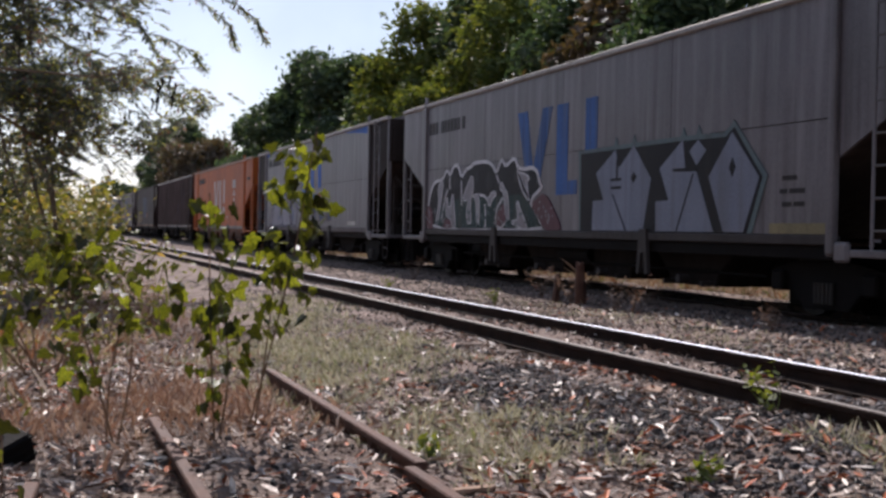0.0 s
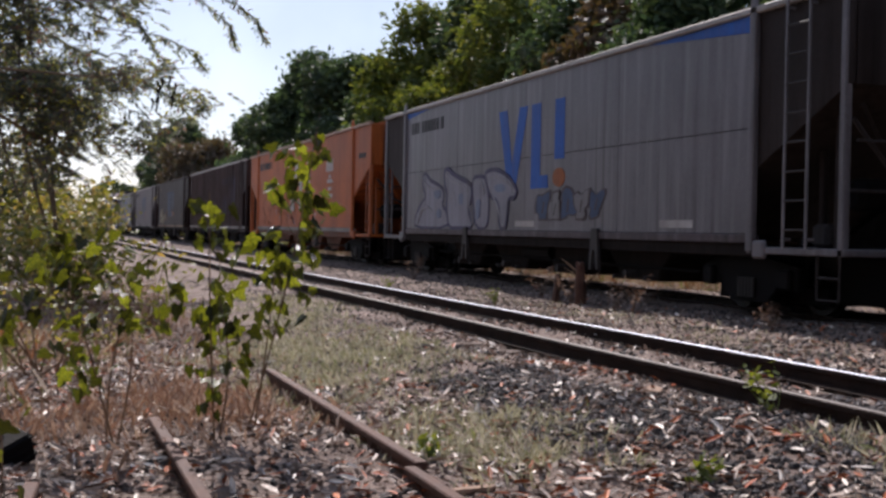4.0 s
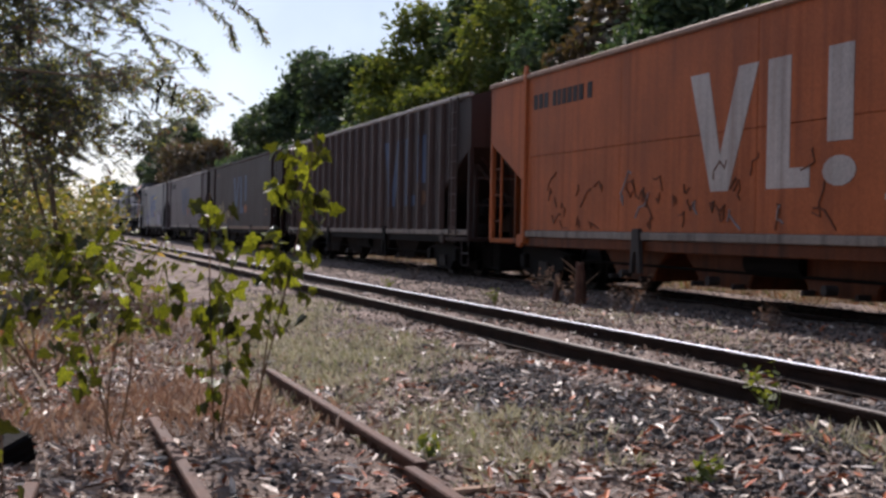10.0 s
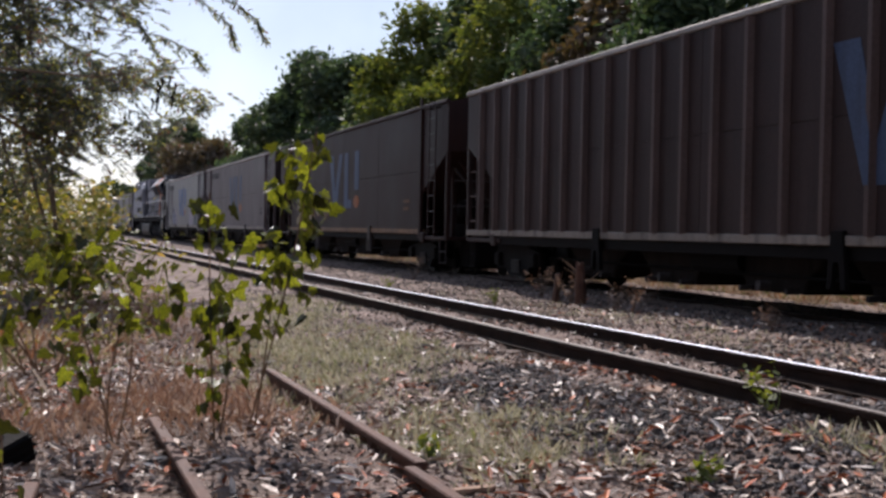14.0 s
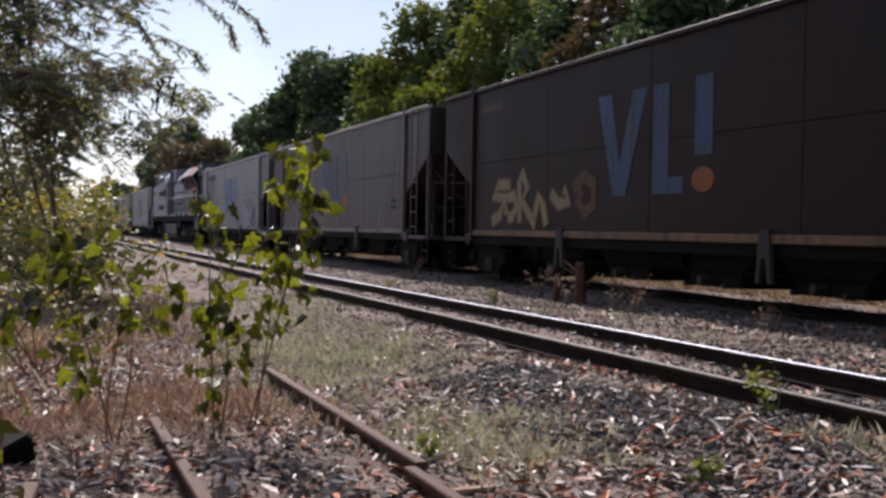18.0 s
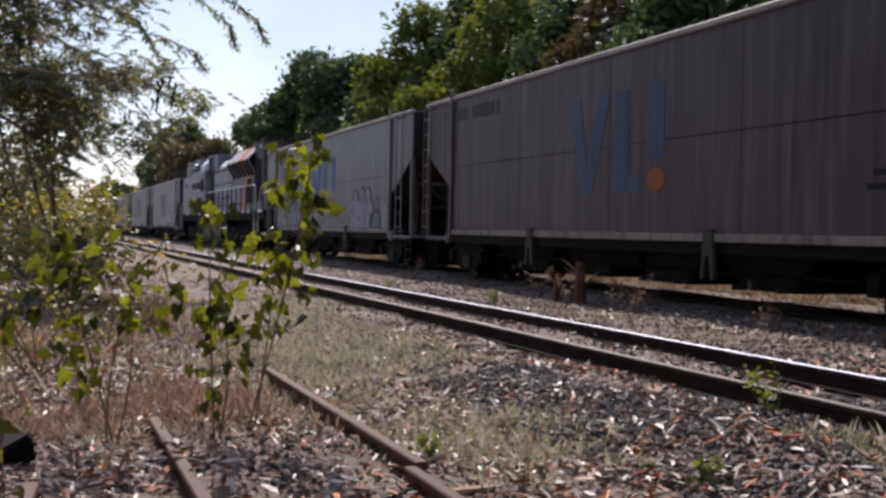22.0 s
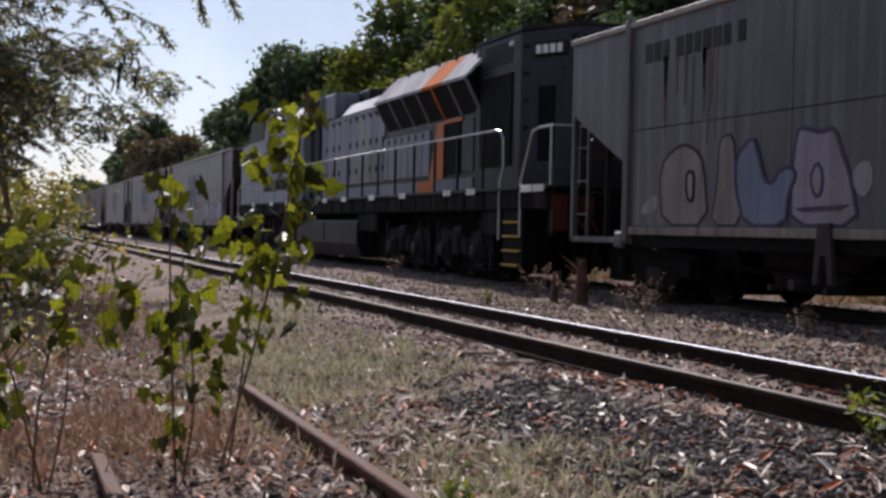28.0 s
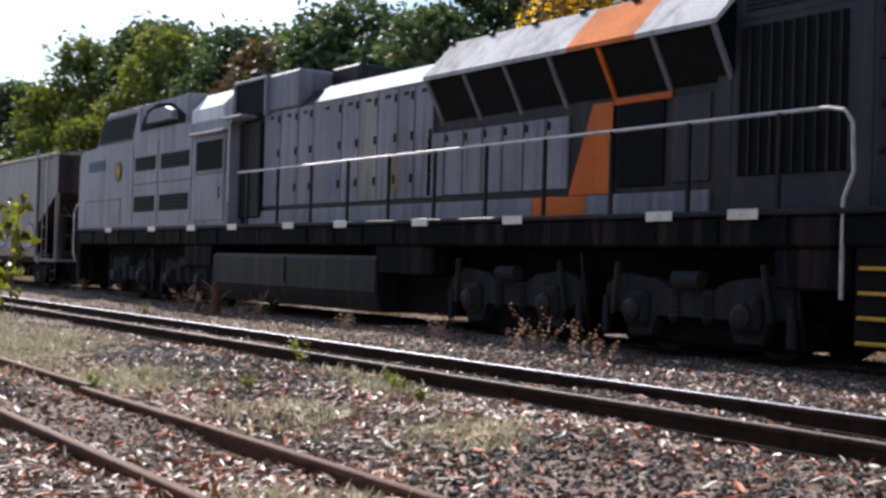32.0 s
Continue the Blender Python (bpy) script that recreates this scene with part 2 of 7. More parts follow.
BRACKET = paint("grimy_bracket", (0.05, 0.042, 0.04), 0.6, dirt=STAIN)
VIOLET = paint("dull_violet_spray", (0.072, 0.064, 0.112), 0.6)
MAUVE = paint("pale_mauve_spray", (0.27, 0.255, 0.285), 0.6, dirt=(0.17, 0.16, 0.18))
HAZE_BLUE = paint("hazy_blue_spray", (0.19, 0.215, 0.29), 0.5)
PALE_LINE = paint("pale_sprayed_line", (0.29, 0.275, 0.29), 0.5)
BUBBLE_LILAC = paint("pale_lilac_bubble", (0.30, 0.27, 0.32), 0.4)
AMBER = paint("orange_marking", (0.30, 0.095, 0.03), 0.4)
STENCIL = paint("worn_black_stencil", (0.028, 0.025, 0.025), 0.9, dirt=(0.07, 0.06, 0.06))
RUN_RUST = paint("thin_rust_run", (0.135, 0.108, 0.102), 0.7, dirt=(0.16, 0.14, 0.14))
INK = paint("black_marking", (0.014, 0.013, 0.015), 0.1)
LILAC = paint("lilac_spray", (0.36, 0.34, 0.42), 0.3)
RIM_WHITE = paint("fresh_white_spray", (0.62, 0.60, 0.62), 0.2)
CHALK = paint("white_spray", (0.30, 0.285, 0.30), 0.4)
GREEN_SPRAY = paint("green_spray", (0.018, 0.040, 0.038), 0.4)
SMOKE_SPRAY = paint("thin_black_spray", (0.026, 0.025, 0.029), 0.4)
PINK_SPRAY = paint("pink_spray", (0.125, 0.055, 0.066), 0.5)
TEAL_SPRAY = paint("pale_teal_spray", (0.12, 0.155, 0.16), 0.4)
PALE_SPRAY = paint("pale_blue_grey_spray", (0.20, 0.215, 0.27), 0.3)
YELLOW_SPRAY = paint("yellow_spray", (0.25, 0.21, 0.115), 0.4)
OCHRE_SPRAY = paint("ochre_spray", (0.10, 0.05, 0.025), 0.4)
LOCO_GREY = paint("locomotive_grey", (0.036, 0.037, 0.048), 0.3, 0.5)
LOCO_PALE = paint("locomotive_pale_grey", (0.24, 0.24, 0.28), 0.7, 0.5, dirt=(0.14, 0.135, 0.15))
LOCO_MID = paint("locomotive_worn_grey", (0.175, 0.175, 0.21), 0.7, 0.5, dirt=(0.27, 0.262, 0.275))
# roof copy of the grey, with full sun put into the colour
LOCO_SUNLIT = paint("bleached_roof_grey", (0.72, 0.72, 0.74), 0.2, 0.9, gloss=0.03)
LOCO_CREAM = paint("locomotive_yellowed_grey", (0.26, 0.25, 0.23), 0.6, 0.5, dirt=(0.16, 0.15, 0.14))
# roof copies of the grey and orange, paler to carry the sunlight
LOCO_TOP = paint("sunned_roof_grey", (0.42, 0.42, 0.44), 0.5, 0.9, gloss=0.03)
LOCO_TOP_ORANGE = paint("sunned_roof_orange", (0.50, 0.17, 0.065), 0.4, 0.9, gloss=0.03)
LOCO_DARK = paint("locomotive_dark_grey", (0.013, 0.0135, 0.016), 0.3, 0.55)
LOCO_SEAM = paint("locomotive_seam_grey", (0.022, 0.022, 0.027), 0.4, 0.5)
LOCO_ORANGE = paint("locomotive_orange", (0.56, 0.135, 0.02), 0.25, 0.5)
RUST_ORANGE = paint("rusty_orange", (0.12, 0.034, 0.016), 0.8, dirt=(0.03, 0.02, 0.018))
BOGIE_DUST = paint("dusty_bogie_steel", (0.024, 0.025, 0.030), 0.6, 0.8, dirt=(0.045, 0.042, 0.042), gloss=0.06)
FRAME_BLUE = paint("blue_black_frame", (0.0055, 0.0062, 0.0085), 0.3, 0.75, gloss=0.05)
REFLECT = paint("white_reflector", (0.74, 0.72, 0.68), 0.2, 0.4)
STEP_YELLOW = paint("yellow_step_edge", (0.55, 0.34, 0.05), 0.3)
RAILING = mat("bare_steel_railing", (0.40, 0.39, 0.38), (0.55, 0.54, 0.53), 0.4, 0.6, scale=8, grain=50, bump=0.05)
GRILLE = mat("black_grille", (0.005, 0.005, 0.0055), (0.01, 0.01, 0.0105), 0.8, scale=8, grain=60, bump=0.1, gloss=0.1)
PANE = mat("dark_window_glass", (0.004, 0.0045, 0.005), (0.007, 0.0075, 0.008), 0.2, scale=2, grain=20, bump=0, gloss=0.04)
PANE.node_tree.nodes["Principled BSDF"].inputs["IOR"].default_value = 1.12
LENS = mat("headlight_lens", (0.7, 0.7, 0.68), (0.8, 0.8, 0.78), 0.15, scale=2, grain=20, bump=0, gloss=0.8)


# ---- building blocks ----
class Shape:
    """Vertices and faces of one part."""

    def __init__(self):
        self.v, self.f = [], []

    def add(self, verts, faces):
        n = len(self.v)
        self.v += [tuple(p) for p in verts]
        self.f += [tuple(n + i for i in f) for f in faces]
        return self

    def prism(self, poly, a, b, axis="x", chamfer=0.0):
        """A flat outline drawn out from a to b along an axis; poly in the two other axes, in their order."""
        def at(p, q, d):
            return {"x": (d, p, q), "y": (p, d, q), "z": (p, q, d)}[axis]
        n = len(poly)
        cx, cy = sum(p[0] for p in poly) / n, sum(p[1] for p in poly) / n
        if chamfer:
            def ring(d, s):
                return [at(p + (cx - p) * s / max(1e-6, math.hypot(p - cx, q - cy)), q + (cy - q) * s / max(1e-6, math.hypot(p - cx, q - cy)), d)
                        for p, q in poly]
            c = chamfer if b > a else -chamfer
            rings = [ring(a, abs(c)), ring(a + c, 0), ring(b - c, 0), ring(b, abs(c))]
        else:
            rings = [[at(p, q, a) for p, q in poly], [at(p, q, b) for p, q in poly]]
        verts = [p for r in rings for p in r]
        faces = [tuple(range(n))[::-1], tuple(range(len(verts) - n, len(verts)))]
        for k in range(len(rings) - 1):
            for i in range(n):
                j = (i + 1) % n
                faces.append((k * n + i, k * n + j, (k + 1) * n + j, (k + 1) * n + i))
        return self.add(verts, faces)

    def box(self, x0, x1, y0, y1, z0, z1, c=0.0):
        if not c:
            return self.prism([(x0, y0), (x1, y0), (x1, y1), (x0, y1)], z0, z1, "z")
        c = min(c, (x1 - x0) / 3, (y1 - y0) / 3, (z1 - z0) / 3)
        p = [(x0 + c, y0), (x1 - c, y0), (x1, y0 + c), (x1, y1 - c), (x1 - c, y1), (x0 + c, y1), (x0, y1 - c), (x0, y0 + c)]
        q = [(x0 + c, y0 + c), (x1 - c, y0 + c), (x1 - c, y0 + c), (x1 - c, y1 - c), (x1 - c, y1 - c), (x0 + c, y1 - c), (x0 + c, y1 - c), (x0 + c, y0 + c)]
        rings = [[(*a, z0) for a in q], [(*a, z0 + c) for a in p], [(*a, z1 - c) for a in p], [(*a, z1) for a in q]]
        verts = [a for r in rings for a in r]
        faces = [(7, 5, 3, 1), (24 + 1, 24 + 3, 24 + 5, 24 + 7)]
        for k in range(3):
            for i in range(8):
                j = (i + 1) % 8
                faces.append((k * 8 + i, k * 8 + j, k * 8 + 8 + j, k * 8 + 8 + i))
        return self.add(verts, faces)

    def tube(self, pts, r, n=6, r2=None):
        pts = [Vector(p) for p in pts]
        r2 = r if r2 is None else r2
        verts, faces = [], []
        for i, p in enumerate(pts):
            d = (pts[min(i + 1, len(pts) - 1)] - pts[max(i - 1, 0)]).normalized()
            u = d.cross(Vector((0, 0, 1)) if abs(d.z) < 0.9 else Vector((1, 0, 0))).normalized()
            w = d.cross(u)
            rad = r + (r2 - r) * i / max(1, len(pts) - 1)
            verts += [p + (u * math.cos(k * math.tau / n) + w * math.sin(k * math.tau / n)) * rad for k in range(n)]
        for i in range(len(pts) - 1):
            for k in range(n):
                m = (k + 1) % n
                faces.append((i * n + k, i * n + m, i * n + n + m, i * n + n + k))
        faces += [tuple(range(n))[::-1], tuple(range(len(verts) - n, len(verts)))]
        return self.add(verts, faces)

    def lathe_x(self, cx, cy, cz, prof, n=20):
        """A turned body about an axis along x; prof: pairs of x offset and radius."""
        verts = [(cx + dx, cy + r * math.cos(k * math.tau / n), cz + r * math.sin(k * math.tau / n)) for dx, r in prof for k in range(n)]
        faces = []
        for i in range(len(prof) - 1):
            for k in range(n):
                m = (k + 1) % n
                faces.append((i * n + k, i * n + m, i * n + n + m, i * n + n + k))
        faces += [tuple(range(n))[::-1], tuple(range(len(verts) - n, len(verts)))]
        return self.add(verts, faces)

    def mesh(self, name, material, smooth=False):
        me = bpy.data.meshes.new(name)
        me.from_pydata(self.v, [], self.f)
        me.materials.append(material)
        bm = bmesh.new()
        bm.from_mesh(me)
        bmesh.ops.recalc_face_normals(bm, faces=bm.faces)
        bm.to_mesh(me)
        bm.free()
        if smooth:
            me.shade_smooth()
        return me


def part(name, shape, material, parent=None, label="", at=None, smooth=False):
    me = shape if isinstance(shape, bpy.types.Mesh) else shape.mesh(name, material, smooth)
    ob = new(name, me)
    ob.parent = parent
    if at is not None:
        ob.matrix_basis = at
    if label:
        tagged(ob, label)
    return ob


def thing(name, label, category, group="", at=None):
    ob = new(name)
    ob.empty_display_size = 0.3
    if at is not None:
        ob.matrix_basis = at
    return tagged(ob, label, category, group)


def strewn(name, bv, bf, pos, rot, size, material, label, kind="stuff", smooth=False, category=""):
    """One mesh of many copies of a small piece. pos (n,3), rot (n,3,3), size (n,3)."""
    bv, n = np.asarray(bv, float), len(pos)
    v = np.einsum("nij,nkj->nki", rot, bv[None] * size[:, None]) + pos[:, None]
    k = len(bv)
    loops = np.concatenate([np.asarray(f) for f in bf])
    counts = np.array([len(f) for f in bf])
    allv = (loops[None] + (np.arange(n) * k)[:, None]).ravel()
    allc = np.tile(counts, n)
    me = bpy.data.meshes.new(name)
    me.vertices.add(n * k)
    me.vertices.foreach_set("co", v.ravel())
    me.loops.add(len(allv))
    me.loops.foreach_set("vertex_index", allv.astype(np.int32))
    me.polygons.add(len(allc))
    me.polygons.foreach_set("loop_start", np.concatenate([[0], np.cumsum(allc)[:-1]]).astype(np.int32))
    me.materials.append(material)
    me.update(calc_edges=True)
    me.validate()
    if smooth:
        me.shade_smooth()
    else:
        me.shade_flat()
    ob = new(name, me)
    if kind:
        tagged(ob, label, category, kind=kind)
    return ob


RNG = np.random.default_rng(7)


def turns(n, tilt=1.0):
    """Random rotations: free about z, tilted by about tilt radians."""
    a, b, c = RNG.uniform(0, math.tau, n), RNG.normal(0, tilt, n), RNG.normal(0, tilt, n)
    ca, sa, cb, sb, cc, sc = np.cos(a), np.sin(a), np.cos(b), np.sin(b), np.cos(c), np.sin(c)
    o, i = np.zeros(n), np.ones(n)
    rz = np.stack([ca, -sa, o, sa, ca, o, o, o, i], 1).reshape(n, 3, 3)
    rx = np.stack([i, o, o, o, cb, -sb, o, sb, cb], 1).reshape(n, 3, 3)
    ry = np.stack([cc, o, sc, o, i, o, -sc, o, cc], 1).reshape(n, 3, 3)
    return rz @ rx @ ry


LEAF_V = [(-1, 0, 0.0), (-0.45, 0.30, 0.10), (0.35, 0.30, 0.12), (1, 0, 0.06), (0.35, -0.30, 0.12), (-0.45, -0.30, 0.10), (0, 0, 0)]
LEAF_F = [(0, 6, 1), (1, 6, 2), (2, 6, 3), (3, 6, 4), (4, 6, 5), (5, 6, 0)]
ROCK_V = [(0.0, 0.0, -0.8), (0.9, 0.1, -0.35), (0.2, 0.85, -0.4), (-0.8, 0.5, -0.3), (-0.75, -0.55, -0.4), (0.3, -0.9, -0.3),
          (0.75, 0.6, 0.35), (-0.3, 0.9, 0.45), (-0.95, 0.0, 0.3), (-0.25, -0.8, 0.45), (0.7, -0.45, 0.4), (0.05, 0.1, 0.85)]
ROCK_F = [(0, 2, 1), (0, 3, 2), (0, 4, 3), (0, 5, 4), (0, 1, 5), (1, 2, 6), (2, 7, 6), (2, 3, 7), (3, 8, 7), (3, 4, 8), (4, 9, 8), (4, 5, 9), (5, 10, 9), (5, 1, 10), (1, 6, 10),
          (11, 6, 7), (11, 7, 8), (11, 8, 9), (11, 9, 10), (11, 10, 6)]
CHIP_V = [(0.9, 0.2, -0.3), (-0.2, 0.9, -0.4), (-0.9, -0.1, -0.2), (0.1, -0.9, -0.4), (0.15, 0.1, 0.85), (-0.1, 0.0, -0.8)]
CHIP_F = [(0, 1, 4), (1, 2, 4), (2, 3, 4), (3, 0, 4), (1, 0, 5), (2, 1, 5), (3, 2, 5), (0, 3, 5)]
LEAF4_V = [(-1, 0, 0), (0.05, 0.42, 0.14), (1, 0, 0.03), (-0.05, -0.42, 0.14)]
LEAF4_F = [(0, 1, 2), (0, 2, 3)]
BLADE_V = [(-0.5, 0, 0), (0.5, 0, 0), (0.25, 0.35, 0.6), (0.0, 1.0, 1.0)]
BLADE_F = [(0, 1, 2), (0, 2, 3)]


# ---- ground ----
def gz(x, y):
    """Height of the ground: low siding, the near track's bed, the far track's ballast."""
    x, y = np.asarray(x, float), np.asarray(y, float)
    base = np.interp(x, [-400, -30, -6, 0.2, 2.3, 3.4, 5.9, 6.6, 7.6, 8.2, 8.85, 10.2, 11.0, 12.0, 20, 60, 400],
                     [0.4, 0.4, 0.02, -0.095, -0.10, 0.03, 0.03, 0.0, 0.04, 0.10, 0.145, 0.145, 0.12, 0.05, 0.1, 0.4, 0.5])
    wob = 0.018 * np.sin(2.3 * x + 0.7 * y) + 0.014 * np.sin(1.1 * x - 1.9 * y + 1) + 0.01 * np.sin(5.1 * x + 3.7 * y)
    return base + wob * np.clip((70 - np.abs(y)) / 60, 0, 1)


def axis_steps(marks):
    out = []
    for a, b, n in marks:
        out += list(np.linspace(a, b, n, endpoint=False))
    return np.array(out + [marks[-1][1]])


gx = axis_steps([(-2500, -60, 8), (-60, -6, 14), (-6, 13, 110), (13, 60, 16), (60, 2500, 8)])
gy = axis_steps([(-2500, -20, 8), (-20, 30, 200), (30, 120, 60), (120, 2500, 14)])
XX, YY = np.meshgrid(gx, gy)
ZZ = gz(XX, YY)
nx = len(gx)
ground_mesh = bpy.data.meshes.new("ground")
ground_mesh.from_pydata(np.stack([XX, YY, ZZ], 2).reshape(-1, 3).tolist(), [],
                        [(j * nx + i, j * nx + i + 1, (j + 1) * nx + i + 1, (j + 1) * nx + i) for j in range(len(gy) - 1) for i in range(nx - 1)])
ground_mesh.materials.append(SOIL)
ground_mesh.shade_smooth()
tagged(new("ground", ground_mesh), "dry brown earth between the tracks", "ground", kind="structure")

# ---- tracks ----
RAIL = [(-0.055, 0), (0.055, 0), (0.055, 0.012), (0.010, 0.026), (0.010, 0.095), (0.032, 0.105), (0.032, 0.132), (0.026, 0.14),
        (-0.026, 0.14), (-0.032, 0.132), (-0.032, 0.105), (-0.010, 0.095), (-0.010, 0.026), (-0.055, 0.012)]


def rail(parent, x, top, y0, y1, body, head, name="rail"):
    base = top - 0.14
    r = part(name, Shape().prism([(x + a, base + b) for a, b in RAIL], y0, y1, "y"), body, parent)
    if head:
        part("running_surface", Shape().prism([(x - 0.024, top), (x + 0.024, top), (x + 0.018, top + 0.003), (x - 0.018, top + 0.003)], y0, y1, "y"), head, r)
    return r


TRACK_X = 9.48
near_track = tagged(new("railway_track"), "metre-gauge track with worn rails in stony ballast", "railway track", kind="structure")
rail(near_track, 4.34, 0.172, -40, 300, RUST_DARK, DULLED)
rail(near_track, 5.40, 0.172, -40, 300, RUST_DARK, POLISHED)
far_track = tagged(new("railway_track"), "track under the train on a stone bed", "railway track", kind="structure")
rail(far_track, TRACK_X - 0.5325, 0.172, -60, 420, RUST_DARK, DULLED)
rail(far_track, TRACK_X + 0.5325, 0.172, -60, 420, RUST_DARK, DULLED)
siding = tagged(new("railway_track"), "abandoned rusty siding half buried in dry leaves", "railway track", kind="structure")
rail(siding, 1.705, -0.005, -14, 5.61, RUST, None)
rail(siding, 1.765, 0.012, 5.62, 9.6, RUST, None)
rail(siding, 0.69, 0.0, -14, 7.35, RUST, None)
spare = rail(siding, 0.0, 0.01, -4.0, 1.6, RUST, None)
spare.matrix_basis = pose(-0.105, 3.95, 0, 0, 0, -4.5)

tie_mesh = Shape().box(-1.0, 1.0, -0.11, 0.11, -0.12, 0.0, 0.015).mesh("tie", TIE)
for i in range(60):
    y = 2.0 + i * 0.62
    part("tie", tie_mesh, TIE, near_track, at=pose(4.87 + random.uniform(-0.06, 0.06), y + random.uniform(-0.04, 0.04), 0.008 + random.uniform(-0.02, 0.02), 0, random.uniform(-0.6, 0.6), random.uniform(-1.5, 1.5)))
for i in range(40):
    part("tie", tie_mesh, TIE, far_track, at=pose(TRACK_X, 3.0 + i * 0.62, 0.075, 0, 0, random.uniform(-1, 1)))
for i in range(14):
    part("tie", tie_mesh, TIE, siding, at=pose(1.23, 0.4 + i * 0.66, -0.115 + random.uniform(-0.012, 0.012), 0, random.uniform(-1, 1), random.uniform(-3, 3)))
part("joint_bar", Shape().box(-0.012, 0.012, -0.28, 0.28, 0.0, 0.07, 0.006), RUST, siding, at=pose(1.79, 5.6, -0.105))


def field(n, x0, x1, y0, y1, near=1.0):
    """n places, thicker towards the near end."""
    u = RNG.uniform(0, 1, n) ** (1 + near)
    return RNG.uniform(x0, x1, n), y0 + (y1 - y0) * u


def lying(xs, ys, lift, tilt, s0, s1, flat=1.0):
    n = len(xs)
    s = RNG.uniform(s0, s1, n)
    pos = np.stack([xs, ys, gz(xs, ys) + lift * s], 1)
    return pos, turns(n, tilt), np.stack([s, s * RNG.uniform(0.75, 1.1, n), s * flat], 1)


# stones: thick on both beds, thin on the siding
xs, ys = [], []
for n, x0, x1, y0, y1, k in ((9000, 5.5, 8.9, 2, 34, 0.7), (7000, 2.9, 5.6, 1.5, 26, 0.7), (4200, 8.9, 11.4, 3, 40, 0.5), (2600, -0.6, 3.0, 1.5, 14, 0.4), (1800, 5.5, 8.9, -4, 6, 0), (1600, 2.75, 3.7, 6.4, 9.0, 0), (1800, 2.2, 3.6, 1.6, 3.6, 0), (3000, -0.5, 5.8, -2.5, 3, 0), (6000, 5.5, 8.6, 3, 24, 0.6), (6500, 2.7, 5.7, 2, 7.5, 0), (2500, 2.9, 11.4, -14, -2, 0), (9000, 1.9, 8.6, -2.2, 3.2, 0), (1500, 2.6, 3.9, 1.2, 2.6, 0), (5000, 5.6, 11.4, 30, 75, 0.3)):
    a, b = field(n, x0, x1, y0, y1, k)
    xs.append(a), ys.append(b)
xs, ys = np.concatenate(xs), np.concatenate(ys)
pos, rot, size = lying(xs, ys, 0.2, 1.0, 0.011, 0.03, 0.75)
close = (ys > -2.5) & (ys < 11) & (xs < 8)
strewn("ballast", ROCK_V, ROCK_F, pos[close], rot[close], size[close], STONE, "grey-brown crushed stone ballast along the tracks")
strewn("ballast", CHIP_V, CHIP_F, pos[~close], rot[~close], size[~close], STONE, "grey-brown crushed stone ballast farther along the tracks")

# crumbled bark, twigs and leaf bits over everything
xs, ys = [], []
for n, x0, x1, y0, y1, k in ((42000, -1.5, 4.4, 1.5, 15, 0.7), (15000, 4.2, 8.5, 2.0, 22, 0.6), (9000, -1.5, 6.0, -3.0, 3.0, 0), (9000, -5, 2.0, 9, 26, 0.3), (16000, -9, 9, -14, 3, 0), (9000, -12, -1.5, -6, 30, 0), (17000, -2.2, 4.3, -2.2, 3.8, 0), (5000, 4.3, 8.4, -2.5, 4.0, 0)):
    a, b = field(n, x0, x1, y0, y1, k)
    xs.append(a), ys.append(b)
xs, ys = np.concatenate(xs), np.concatenate(ys)
pos, rot, size = lying(xs, ys, 0.1, 0.5, 0.010, 0.032, 1.0)
pos[:, 2] += RNG.uniform(0.0, 0.018, len(pos))
size[:, 1] *= RNG.uniform(0.5, 1.4, len(pos))
strewn("ground_debris", LEAF4_V, LEAF4_F, pos, rot, size, CRUMB, "crumbled dry leaf and bark bits on the ground")

# fallen leaves
xs, ys = [], []
for n, x0, x1, y0, y1, k in ((8500, -2.5, 4.2, 1.2, 13, 0.7), (2600, 4.4, 8.3, 1.5, 20, 0.6), (2600, 2.0, 4.2, 1.5, 10, 0.3), (2500, -4, 1.4, 5, 20, 0.2), (3500, -3, 5, -4, 2.5, 0), (4000, -2.5, 4.2, 1.5, 12, 0.5), (3500, 4.4, 8.3, 2, 18, 0.6), (4500, -2.6, 0.7, 5.5, 13, 0), (3500, -3.5, 0.8, 8, 15, 0), (4000, -9, 6, -12, -2, 0), (3500, -10, -2.5, -4, 24, 0), (6500, -2.2, 4.2, -2.2, 4.2, 0), (1800, 4.4, 8.0, -2.0, 4.0, 0)):
    a, b = field(n, x0, x1, y0, y1, k)
    xs.append(a), ys.append(b)
xs, ys = np.concatenate(xs), np.concatenate(ys)
drift = np.sin(1.7 * xs + 0.6 * ys) + np.sin(0.9 * xs - 1.3 * ys + 2) + np.sin(3.1 * xs + 2.2 * ys) * 0.7
thin = RNG.uniform(-2.4, 1.6, len(xs)) < drift
xs, ys = xs[thin], ys[thin]
pos, rot, size = lying(xs, ys, 0.12, 0.34, 0.022, 0.065, 1.0)
pos[:, 2] += RNG.uniform(0.005, 0.03, len(pos))
size[:, 1] = size[:, 0] * RNG.uniform(0.42, 1.0, len(pos))
strewn("leaf_litter", LEAF_V, LEAF_F, pos, rot, size, LITTER, "curled dry leaves, pale and rust-brown, on the ground")


